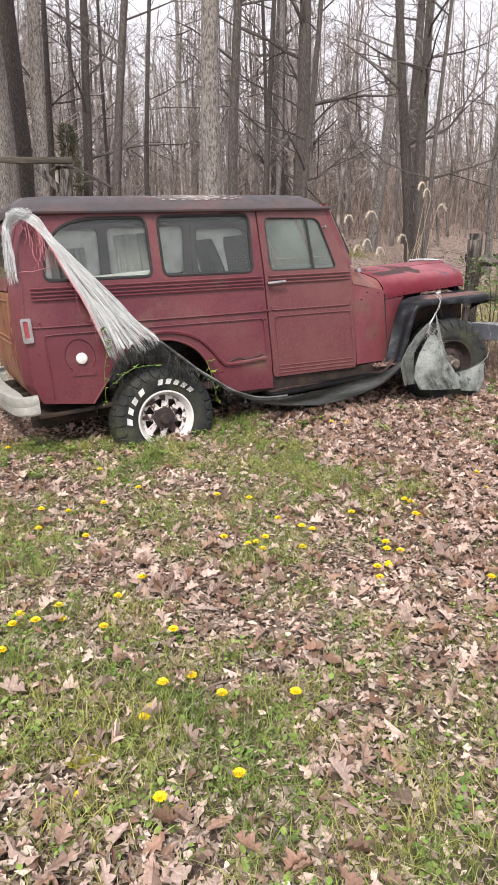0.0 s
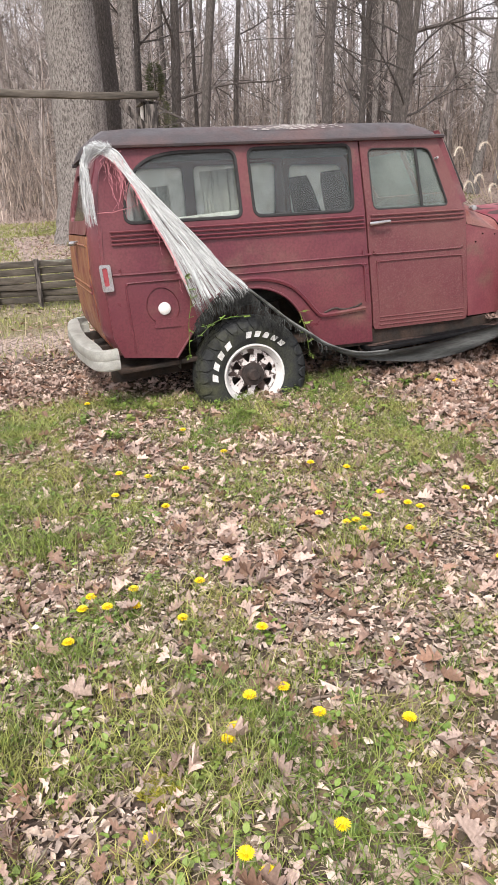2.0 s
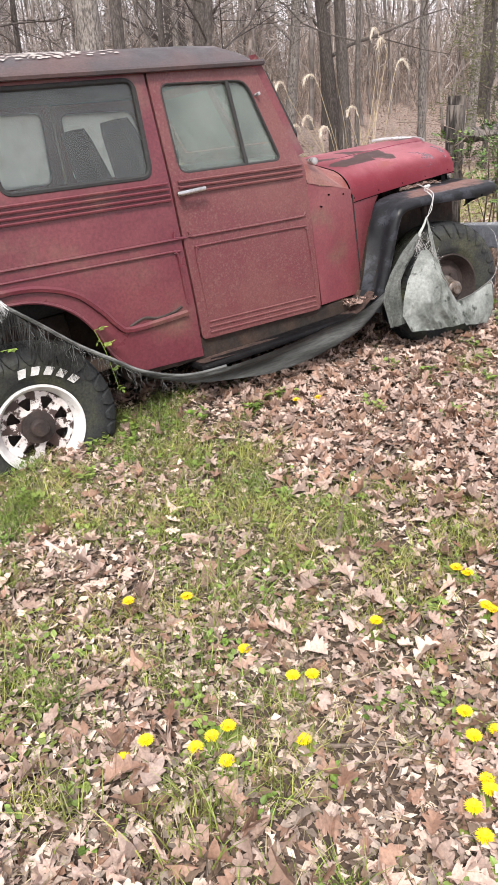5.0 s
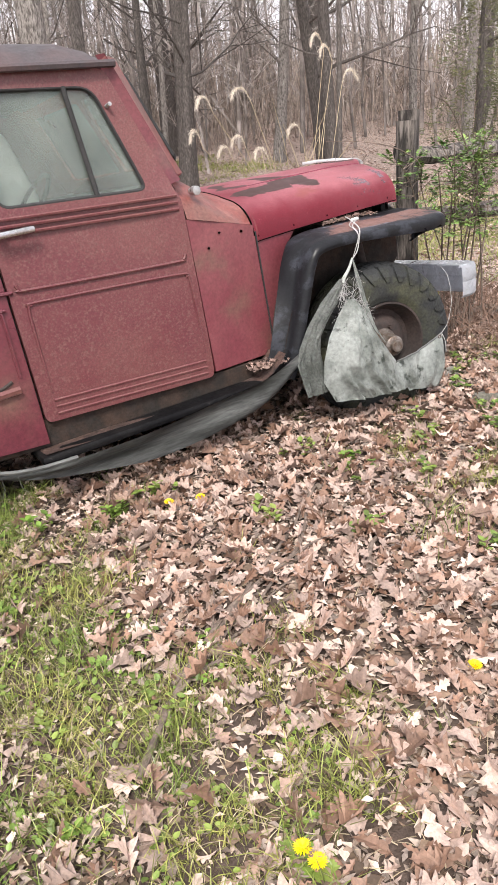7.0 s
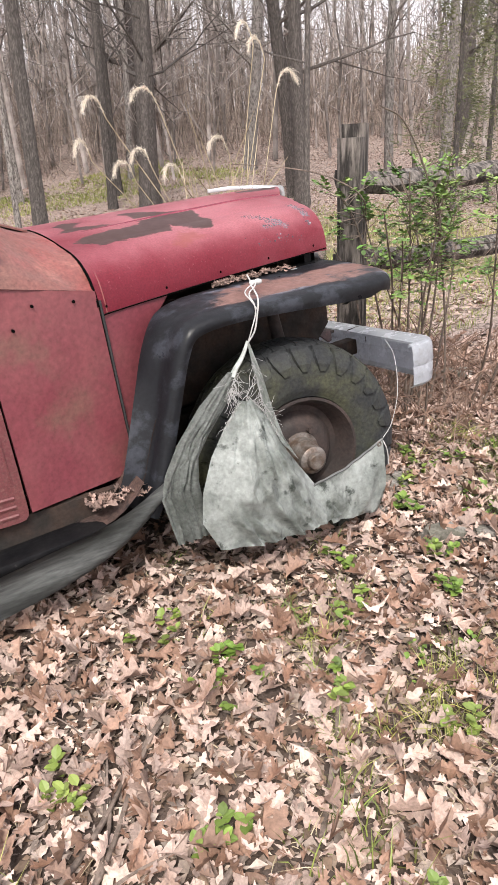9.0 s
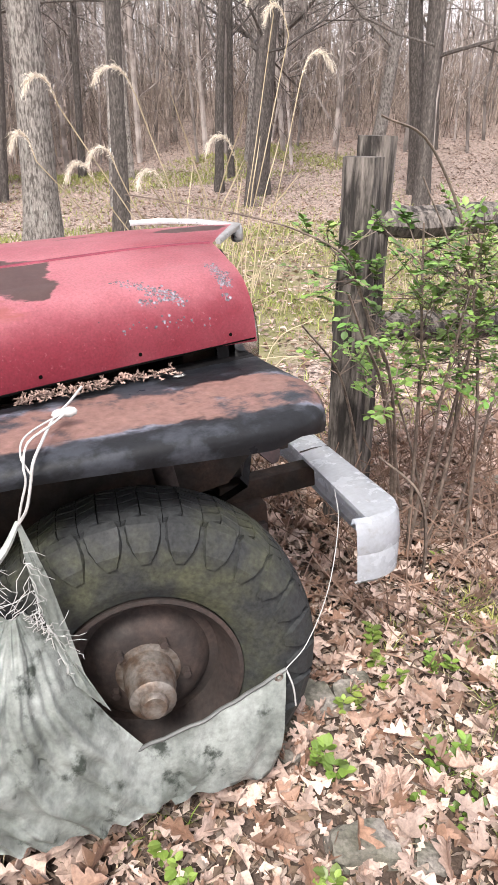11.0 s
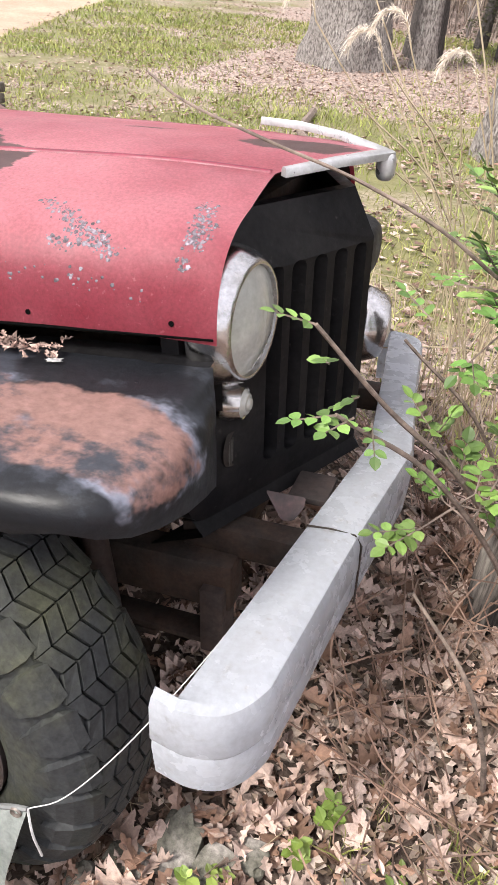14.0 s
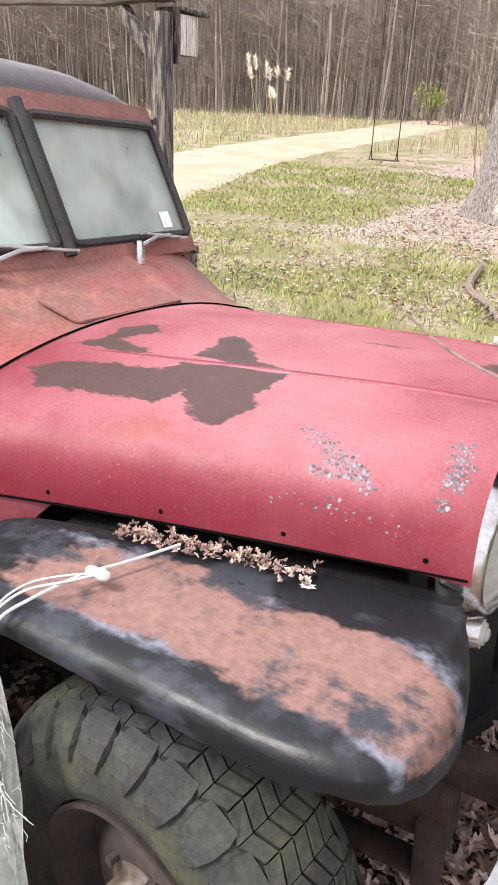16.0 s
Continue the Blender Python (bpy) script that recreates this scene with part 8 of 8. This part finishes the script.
def plume_clump():
    rng = random.Random(6)
    root = empty("plume_grass", pose(0, 0, 0))
    tips = [(2.77, 1.90, 1.63, 1), (3.06, 1.90, 1.67, 1.3), (2.68, 1.90, 1.43, 0.8), (2.90, 1.90, 1.32, 1), (3.19, 1.9, 1.29, 0.9), (3.63, 1.80, 1.97, 1), (3.70, 1.80, 1.90, 1), (3.84, 1.75, 1.74, -1), (2.98, 1.85, 1.38, 1), (3.52, 1.95, 1.42, 1)]
    for x, y, z, s in tips:
        base = Vector((3.42 + rng.gauss(0, 0.10), 1.85 + rng.gauss(0, 0.1), 0.0))
        tip = Vector((x, y, z))
        k = -s * rng.uniform(0.85, 1.1)
        rise = tip + Vector((-0.055 * k, 0, -0.10))
        head = smooth_line([rise, tip + Vector((-0.022 * k, 0, -0.022)), tip + Vector((0.018 * k, -0.005, 0.0)), tip + Vector((0.055 * k, -0.01, -0.018)), tip + Vector((0.075 * k, -0.015, -0.058))], 6)
        stem = smooth_line([base, base.lerp(rise, 0.5) + Vector((0.06, 0, 0.09)), rise], 7) + head[1:]
        part("stem", tube(bmesh.new(), stem, [0.0034 * (1 - 0.8 * i / len(stem)) for i in range(len(stem))], 5), M_strawgrass, root)
        v, f = [], []
        for _ in range(420):
            i = rng.randrange(1, len(head) - 1)
            a = head[i].lerp(head[i + 1], rng.random())
            along_head = (head[i + 1] - head[i]).normalized()
            l = rng.uniform(0.015, 0.055) * (0.5 + 0.5 * math.sin(math.pi * i / len(head)))
            d = (along_head * rng.uniform(0.5, 1.0) + Vector((rng.gauss(0, 0.28), rng.gauss(0, 0.28), rng.gauss(-0.10, 0.28)))) * l
            b = len(v)
            w = Vector((rng.gauss(0, 1), rng.gauss(0, 1), rng.gauss(0, 1))).normalized() * 0.0008
            m = a + d * 0.55 + Vector((0, 0, 0.10 * l))
            e = a + d + Vector((0, 0, -0.25 * l))
            v += [tuple(a - w), tuple(a + w), tuple(m - w), tuple(m + w), tuple(e)]
            f += [(b, b + 1, b + 3, b + 2), (b + 2, b + 3, b + 4)]
        raw("plume", v, f, M_plume, root, "feathery drooping pale seed head")
    for k in range(34):
        base = Vector((3.42 + rng.gauss(0, 0.13), 1.85 + rng.gauss(0, 0.13), 0.0))
        d = Vector((rng.gauss(0, 0.26), rng.gauss(0, 0.18), rng.uniform(0.5, 1.7)))
        part("blade", tube(bmesh.new(), smooth_line([base, base + d * 0.6 + Vector((0, 0, 0.08)), base + d + Vector((d.x * 0.5, d.y * 0.5, -0.10))], 4), [0.0028] * 8 + [0.001], 3), M_strawgrass, root)
    return tagged(root, "tall clump of dry plume grass behind the hood", "ornamental grass")


plume_clump()

# ---- ground cover ----
SEEN = (-3.2, 5.6, -4.75, 2.1)


def under_car(x, y):
    return -0.85 < x < 2.9 and 0.25 < y < 1.4


def grassy(x, y):
    """Above nought where grass and weeds have come through the leaves."""
    g = noise.noise(Vector((x * 0.9 + 5, y * 0.9, 2.0))) + 0.55 * noise.noise(Vector((x * 2.6, y * 2.6, 9.0))) + 0.3 * noise.noise(Vector((x * 7, y * 7, 4.0)))
    return g + 0.26 - 0.52 * min(1, max(0, (x + 0.5) / 2.2)) + 0.14 * min(1, max(0, (1.0 - x) / 1.3)) * min(1, max(0, (y + 1.6) / 0.8))


def thinned(rng, x, y):
    """Lets the scatter thin out unevenly towards its outer bounds."""
    margin = min(x - SEEN[0], SEEN[1] - x, y - SEEN[2]) / 0.85 + 0.45 * noise.noise(Vector((x * 2.1, y * 2.1, 31.0)))
    return rng.random() > margin


def leaf_litter():
    rng = random.Random(41)
    v, f = [], []
    made = 0
    while made < 46000:
        x, y = rng.uniform(SEEN[0], SEEN[1]), rng.uniform(SEEN[2], SEEN[3])
        if thinned(rng, x, y) or y > 1.2 + 0.3 * (x > 3.4) and rng.random() < 0.75 or under_car(x, y) and rng.random() < 0.6:
            continue
        if y < 0.3 and grassy(x, y) > rng.uniform(-0.3, 0.65):
            continue
        made += 1
        big = rng.random() < (0.46 if x > 0.4 else 0.24)
        oak_leaf(v, f, rng, (x, y, gz(x, y) + 0.005 + rng.random() ** 1.4 * 0.042), rng.uniform(0.05, 0.105) if big else rng.uniform(0.022, 0.05), 1.0)
    ob = raw("leaf_litter", v, f, M_leaf)
    tagged(ob, "pinkish-brown dry oak leaves covering the ground", "leaf litter", kind="stuff")
    # broken scraps, each a folded flake
    v, f = [], []
    made = 0
    while made < 170000:
        x, y = rng.uniform(SEEN[0], SEEN[1]), rng.uniform(SEEN[2], 1.6)
        if thinned(rng, x, y) or under_car(x, y) and rng.random() < 0.7 or y < 0.3 and grassy(x, y) > rng.uniform(-0.1, 1.3) or x > 0.5 and rng.random() < 0.45:
            continue
        made += 1
        s, a, w = rng.uniform(0.006, 0.024), rng.uniform(0, 6.283), rng.uniform(0.18, 0.7)
        c, d = math.cos(a) * s, math.sin(a) * s
        z = gz(x, y) + 0.003 + 0.022 * rng.random() ** 2
        h1, h2 = rng.uniform(-0.5, 0.7) * s, rng.uniform(-0.5, 0.7) * s
        b = len(v)
        v += [(x - c, y - d, z), (x + d * w, y - c * w, z + h1), (x + c, y + d, z + rng.uniform(-0.3, 0.5) * s), (x - d * w, y + c * w, z + h2)]
        f += [(b, b + 1, b + 2), (b, b + 2, b + 3)]
    ob = raw("old_leaf_litter", v, f, M_leaf_old)
    tagged(ob, "bleached broken leaf scraps covering the ground", "leaf litter", kind="stuff")


leaf_litter()


def far_litter():
    """Coarser leaves farther off, on lawn and woodland floor."""
    rng = random.Random(43)
    v, f = [], []
    for k in range(85000):
        x, y = rng.uniform(-9, 21), 2.0 + 20 * rng.random() ** 1.3
        if x < -3 - (y - 8) * 0.2 and rng.random() < 0.5:
            continue
        if x < -0.8 and rng.random() < 0.45 or x < -2.5 and on_road(x, y, 1.7):
            continue
        if y < 9 and x < 4 and noise.noise(Vector((x * 0.7, y * 0.7, 3))) < -0.15:
            continue
        z = gz(x, y) + 0.01 + 0.03 * rng.random()
        s = rng.uniform(0.015, 0.048)
        a = rng.uniform(0, 6.28)
        c, d = math.cos(a) * s, math.sin(a) * s
        b = len(v)
        h = rng.uniform(-0.02, 0.03)
        v += [(x - c, y - d, z), (x + d * 0.5, y - c * 0.5, z + h), (x + c, y + d, z), (x - d * 0.5, y + c * 0.5, z + h * 0.5)]
        f += [(b, b + 1, b + 2), (b, b + 2, b + 3)]
    ob = raw("distant_leaf_litter", v, f, M_leaf_far)
    tagged(ob, "fallen leaves over lawn and woodland floor", "leaf litter", kind="stuff")


far_litter()


def blade(v, f, rng, x, y, z, h, w, lean):
    a = rng.uniform(0, 6.283)
    c, s = math.cos(a), math.sin(a)
    bx, by = rng.gauss(0, lean) * h, rng.gauss(0, lean) * h
    b = len(v)
    v += [(x - c * w, y - s * w, z), (x + c * w, y + s * w, z), (x + bx * 0.35 - c * w * 0.8, y + by * 0.35 - s * w * 0.8, z + h * 0.55), (x + bx * 0.35 + c * w * 0.8, y + by * 0.35 + s * w * 0.8, z + h * 0.55), (x + bx, y + by, z + h)]
    f += [(b, b + 1, b + 3, b + 2), (b + 2, b + 3, b + 4)]


def near_grass():
    rng = random.Random(51)
    v, f = [], []
    made = 0
    while made < 10500:
        x, y = rng.uniform(-3.2, 3.8), rng.uniform(-4.7, 0.4)
        if thinned(rng, x, y) or under_car(x, y) or grassy(x, y) + 0.7 * noise.noise(Vector((x * 5.5, y * 5.5, 21.0))) < rng.uniform(-0.05, 0.55):
            continue
        made += 1
        z = gz(x, y)
        tall = 1.0 + 0.9 * max(0.0, noise.noise(Vector((x * 3.1, y * 3.1, 27.0))))
        for _ in range(rng.randrange(5, 13)):
            blade(v, f, rng, x + rng.gauss(0, 0.024), y + rng.gauss(0, 0.024), z, rng.uniform(0.02, 0.07) * tall, 0.0018, 0.7)
    for tx, ty, n, h in ((-0.35, -2.15, 150, 0.11), (-1.55, -1.75, 110, 0.13), (-1.75, -2.9, 160, 0.16), (0.75, -1.35, 80, 0.08), (0.1, -0.75, 160, 0.08), (1.3, -2.4, 70, 0.09), (0.25, -0.55, 120, 0.08), (-0.5, 0.05, 160, 0.10), (1.95, -1.15, 60, 0.10)):
        for _ in range(n):
            x, y = tx + rng.gauss(0, 0.075), ty + rng.gauss(0, 0.06)
            blade(v, f, rng, x, y, gz(x, y), rng.uniform(0.4, 1.1) * h, 0.0020, 0.5)
    w, g = [], []
    for k in range(42000):
        x, y = rng.uniform(-3.2, 3.6), rng.uniform(-4.7, 0.3)
        if thinned(rng, x, y) or under_car(x, y) or grassy(x, y) < rng.uniform(-0.6, 0.5):
            continue
        blade(w, g, rng, x, y, gz(x, y) + 0.004 + 0.015 * rng.random(), rng.uniform(0.006, 0.03), 0.0016, 2.2)
    ob = raw("dry_grass_blades", w, g, M_strawgrass)
    tagged(ob, "dead straw blades lying through the grass", "grass", kind="stuff")
    ob = raw("grass", v, f, M_grass)
    tagged(ob, "patchy spring grass between the dead leaves", "grass", kind="stuff")


near_grass()


def lawn_grass():
    rng = random.Random(53)
    v, f = [], []
    made = 0
    while made < 85000:
        x, y = rng.uniform(-12, 13), 1.7 + 17 * rng.random() ** 1.2
        if 9.5 < y < 15 and x > -1.2 and rng.random() < 0.85 or x > 9.0 + 0.2 * y and rng.random() < 0.7:
            continue
        if noise.noise(Vector((x * 0.6, y * 0.6, 4))) < rng.uniform(-0.5, 0.2) or x < -2.5 and on_road(x, y):
            continue
        made += 1
        blade(v, f, rng, x, y, gz(x, y), rng.uniform(0.03, 0.09), 0.0022 + 0.00042 * y, 0.7)
    for k in range(5000):
        x, y = rng.uniform(-34, -11), rng.uniform(16, 46)
        if on_road(x, y):
            continue
        blade(v, f, rng, x, y, gz(x, y), rng.uniform(0.1, 0.3), 0.012, 0.4)
    ob = raw("lawn_grass", v, f, M_lawn)
    tagged(ob, "thin green lawn beyond the wagon", "grass", kind="stuff")
    v, f = [], []
    for k in range(7000):
        x, y = rng.choice(((rng.uniform(-2.4, 3.6), rng.uniform(1.75, 3.4)), (rng.uniform(4, 12), rng.uniform(3, 9)), (rng.uniform(-36, -11.5), rng.uniform(18, 47)), (rng.uniform(-7, 6), rng.uniform(24, 47))))
        if x < -2.5 and on_road(x, y):
            continue
        blade(v, f, rng, x, y, gz(x, y), rng.uniform(0.08, 0.3) if y < 12 else rng.uniform(0.25, 0.7), 0.002 if y < 4 else 0.004 if y < 12 else 0.014, 0.4)
    ob = raw("dry_grass", v, f, M_strawgrass)
    tagged(ob, "dry straw-coloured grass stalks", "grass", kind="stuff")


lawn_grass()


def weeds():
    """Low broad-leaved weeds in loose rosettes."""
    rng = random.Random(61)
    v, f = [], []
    made = 0
    while made < 2500:
        x, y = rng.uniform(-3.2, 4.6), rng.uniform(-4.7, 0.6)
        if under_car(x, y):
            continue
        if grassy(x, y) + 0.75 * noise.noise(Vector((x * 4.5, y * 4.5, 16.0))) < rng.uniform(0.05, 0.7):
            continue
        made += 1
        p = Vector((x, y, gz(x, y) + 0.006))
        for _ in range(rng.randrange(4, 9)):
            a = rng.uniform(0, 6.28)
            d = Vector((math.cos(a), math.sin(a), rng.uniform(0.1, 0.9)))
            leaflet(v, f, p + Vector((rng.gauss(0, .015), rng.gauss(0, .015), rng.uniform(0, 0.025))), d, Vector((0, 0, 1)), rng.uniform(0.008, 0.028), rng)
    for wx, wy in ((1.45, -0.62), (2.2, -0.75), (1.95, -0.55), (2.35, -1.0), (2.75, -0.62), (1.7, -0.95), (3.3, -0.22), (3.2, 0.02), (3.42, 0.05), (3.05, -0.1), (2.6, -0.28), (2.0, -1.3), (-0.55, -0.12), (0.2, -0.10), (-0.7, -0.3), (-0.9, -0.2), (-0.45, -0.35), (0.35, -0.2), (0.45, -0.05), (-1.05, -0.45), (-0.2, -0.45), (-1.2, -0.1), (0.05, -0.38), (1.9, -0.25), (2.9, -0.45), (3.35, 0.2), (3.5, -0.35), (-0.85, 0.05), (-0.7, -0.05), (-0.35, -0.15), (-0.95, 0.2), (0.3, -0.12), (0.75, -0.12), (1.25, -0.15), (1.05, -0.2), (2.0, -0.45), (2.45, -0.5)):
        for _ in range(5):
            p = Vector((wx + rng.gauss(0, .035), wy + rng.gauss(0, .035), gz(wx, wy)))
            for _ in range(9):
                a = rng.uniform(0, 6.28)
                leaflet(v, f, p + Vector((0, 0, rng.uniform(0.01, 0.06))), Vector((math.cos(a), math.sin(a), rng.uniform(0.1, 0.8))), Vector((0, 0, 1)), rng.uniform(0.014, 0.036), rng)
    ob = raw("weeds", v, f, M_weed)
    tagged(ob, "low bright green weeds among the leaves", "weeds", kind="stuff")


weeds()
DANDELIONS_A = [(-0.52, -0.96), (-0.78, -1.18), (-0.63, -0.5), (-0.97, -1.12), (-1.12, -1.1), (-1.17, -1.32), (-0.96, -1.53), (-0.16, -1.35), (0.01, -1.4), (-0.43, -1.9), (-0.36, -1.91), (-0.25, -1.97), (-0.2, -1.95), (-0.17, -1.97), (-0.22, -2.05), (0.04, -1.73), (0.08, -1.92), (-0.02, -2.09), (0.13, -1.92), (0.4, -1.89), (0.81, -1.83), (0.74, -2.01), (0.34, -2.28), (0.37, -2.36), (0.25, -2.45)]
DANDELIONS_B = [(0.16, -2.49), (1.49, -1.65), (0.58, -2.75), (-0.87, -2.17), (-0.99, -2.25), (-1.1, -2.45), (-0.88, -2.62), (-1.24, -2.2), (-1.25, -2.32), (-1.34, -2.33), (-1.42, -2.26), (-1.39, -2.18), (-1.5, -2.48), (-0.91, -2.9), (-0.84, -3.02), (-1.02, -2.92), (-1.1, -3.0), (-1.13, -3.04), (-0.63, -3.15), (-0.94, -3.38), (-1.38, -3.27), (-1.2, -3.4), (-1.16, -3.45), (-1.08, 0.5), (-1.12, 0.15), (0.81, -1.86), (0.73, -2.04), (0.3, -2.36), (0.24, -2.47), (0.14, -2.53), (1.22, -0.33), (1.35, -0.35), (1.36, -1.88)]


def dandelion(seed):
    rng = random.Random(seed)
    root = empty("dandelion", pose(0, 0, 0))
    h = rng.uniform(0.025, 0.06)
    part("stalk", tube(bmesh.new(), [(0, 0, -0.005), (0.004, 0.002, h * 0.6), (0.006, 0.004, h)], 0.0022, 5), M_weed, root)
    v, f = [], []
    for ring, (n, r, up) in enumerate(((24, 0.0225, 0.10), (20, 0.018, 0.35), (14, 0.012, 0.8))):
        for k in range(n):
            a = 2 * math.pi * (k + 0.3 * ring) / n + rng.gauss(0, 0.05)
            c, s = math.cos(a), math.sin(a)
            b = len(v)
            z = h + 0.001 * ring
            w = 0.0023
            v += [(0.006, 0.004, z), (0.006 + c * r * 0.7 - s * w, 0.004 + s * r * 0.7 + c * w, z + r * up), (0.006 + c * r, 0.004 + s * r, z + r * up * 0.9), (0.006 + c * r * 0.7 + s * w, 0.004 + s * r * 0.7 - c * w, z + r * up)]
            f.append((b, b + 1, b + 2, b + 3))
    raw("flower_head", v, f, M_petal, root, "full yellow flower head")
    v, f = [], []
    for k in range(7):
        a = rng.uniform(0, 6.28)
        leaflet(v, f, Vector((0, 0, 0.004)), Vector((math.cos(a), math.sin(a), 0.25)), Vector((0, 0, 1)), rng.uniform(0.03, 0.055), rng)
    raw("leaf_rosette", v, f, M_weed, root)
    return tagged(root, "yellow dandelion in flower among dead leaves", "dandelion", "dandelions")


kinds = [dandelion(s) for s in (1, 2, 3)]
for k, (x, y) in enumerate(DANDELIONS_A + DANDELIONS_B):
    m = pose(x, y, gz(x, y), 0, 0, k * 77 % 360)
    if k < 3:
        kinds[k].matrix_basis = m
    else:
        copy_thing(kinds[k % 3], m)


def stick(pts, r, seed, forks=2):
    rng = random.Random(seed)
    line = smooth_line([(x, y, gz(x, y) + r * 0.8 + 0.012) for x, y in pts], 6)
    n = len(line)
    bm = bmesh.new()
    twigs = []
    tube(bm, line, [r * (1 - 0.6 * k / n) * rng.uniform(0.88, 1.12) for k in range(n)], 7)
    for _ in range(forks):
        i = rng.randrange(n // 3, n - 2)
        d = (line[i + 1] - line[i]).normalized()
        s = Vector((-d.y, d.x, 0)) * rng.choice((-1, 1))
        q = [line[i], line[i] + d * 0.12 + s * 0.05 + Vector((0, 0, 0.012)), line[i] + d * 0.26 + s * 0.13 + Vector((0, 0, -0.004))]
        twigs.append(tube(bmesh.new(), smooth_line(q, 4), [r * 0.45 * (1 - 0.07 * k) for k in range(9)], 5))
    ob = part("fallen_branch", bm, M_stick, smooth=50)
    for twig in twigs:
        part("side_twig", twig, M_stick, ob, smooth=50)
    return tagged(ob, "grey-brown fallen branch lying on dead leaves", "branch", "fallen branches")


stick([(0.60, -1.45), (0.79, -1.26), (1.10, -1.03), (1.44, -0.90), (1.70, -0.62), (1.99, -0.41)], 0.011, 1, 3)
stick([(0.80, -1.22), (1.02, -1.10), (1.25, -0.94), (1.50, -0.78), (1.66, -0.64), (1.88, -0.48)], 0.010, 11, 2)
stick([(1.40, -0.95), (1.52, -0.80), (1.58, -0.66), (1.60, -0.52)], 0.006, 12, 1)
stick([(0.72, -1.30), (0.90, -1.20), (1.15, -1.05)], 0.009, 13, 1)
stick([(0.95, -0.52), (1.15, -0.50), (1.30, -0.56)], 0.008, 14, 0)
stick([(0.86, -1.22), (1.02, -1.20), (1.20, -1.05), (1.34, -0.96)], 0.009, 2, 1)
stick([(0.0, -2.12), (0.12, -2.2), (0.22, -2.24), (0.38, -2.23)], 0.006, 3, 1)
stick([(-1.0, -3.05), (-0.85, -2.95), (-0.66, -2.98)], 0.006, 4, 0)
stick([(-0.75, -2.62), (-0.5, -2.55), (-0.25, -2.68), (-0.05, -2.62)], 0.007, 5, 2)
stick([(1.55, -1.15), (1.68, -1.02), (1.85, -0.98)], 0.012, 6, 0)
stick([(1.9, -1.05), (2.1, -0.85), (2.3, -0.62), (2.42, -0.5)], 0.008, 7, 2)
stick([(2.45, -0.95), (2.6, -0.75), (2.95, -0.62)], 0.005, 8, 1)
stick([(1.2, 8.0), (1.4, 6.8), (1.75, 6.2), (1.95, 5.7)], 0.05, 9, 2)
rng_s = random.Random(77)
for k in range(26):
    x, y, a = rng_s.uniform(-2.2, 4.2), rng_s.uniform(-4.2, -0.2), rng_s.uniform(0, 6.28)
    l = rng_s.uniform(0.08, 0.28)
    stick([(x, y), (x + 0.5 * l * math.cos(a), y + 0.5 * l * math.sin(a) + 0.02), (x + l * math.cos(a), y + l * math.sin(a))], rng_s.uniform(0.002, 0.0045), 100 + k, 0)


def stone(x, y, r, seed):
    rng = random.Random(seed)
    bm = bmesh.new()
    bmesh.ops.create_icosphere(bm, subdivisions=3, radius=1)
    ph = [Vector((rng.gauss(0, 1), rng.gauss(0, 1), rng.gauss(0, 1))) for _ in range(6)]
    for v in bm.verts:
        n = v.co.normalized()
        q = 1 + 0.5 * noise.noise(n * 1.6 + ph[0]) + 0.08 * noise.noise(n * 5 + ph[1])
        v.co = Vector((max(-0.8, min(0.85, n.x * q)) * r[0], max(-0.85, min(0.8, n.y * q)) * r[1], min(0.62, n.z * q) * r[2]))
    ob = part("stone", bm, M_stone, smooth=25)
    ob.matrix_world = pose(x, y, gz(x, y) + r[2] * 0.35, rng.uniform(-12, 12), rng.uniform(-12, 12), rng.uniform(0, 360))
    return tagged(ob, "grey field stone half buried in leaves", "stone", "field stones")


for k, (x, y, a, b, c) in enumerate([(3.02, 0.02, .05, .04, .03), (3.10, 0.08, .075, .05, .045), (3.18, 0.05, .055, .045, .04), (3.24, 0.10, .04, .035, .03), (2.95, -0.05, .045, .03, .025), (4.42, 0.9, .10, .07, .06), (2.95, -0.95, .04, .03, .025), (3.3, -0.5, .035, .03, .02)]):
    stone(x, y, (a, b, c), 200 + k)


def moss_patch(x, y, r, seed):
    rng = random.Random(seed)
    v, f = [], []
    for k in range(1500):
        q, a = r * rng.random() ** 0.6, rng.uniform(0, 6.28)
        px, py = x + q * math.cos(a) * (1 + 0.3 * math.sin(3 * a)), y + q * math.sin(a)
        blade(v, f, rng, px, py, gz(px, py) + 0.004, rng.uniform(0.006, 0.02), 0.0016, 0.9)
    ob = raw("moss_patch", v, f, M_moss)
    tagged(ob, "yellow-green moss cushion among the leaves", "moss", kind="stuff")


moss_patch(-1.32, -3.14, 0.06, 1)
for k, (x, y, a, b, c) in enumerate([(-0.93, -3.62, .022, .016, .012), (-0.90, -3.56, .014, .012, .008), (-0.83, -3.66, .016, .014, .01), (-0.99, -3.25, .014, .012, .01), (3.0, -0.35, .09, .06, .05), (3.12, -0.42, .05, .04, .03)]):
    stone(x, y, (a, b, c), 240 + k)
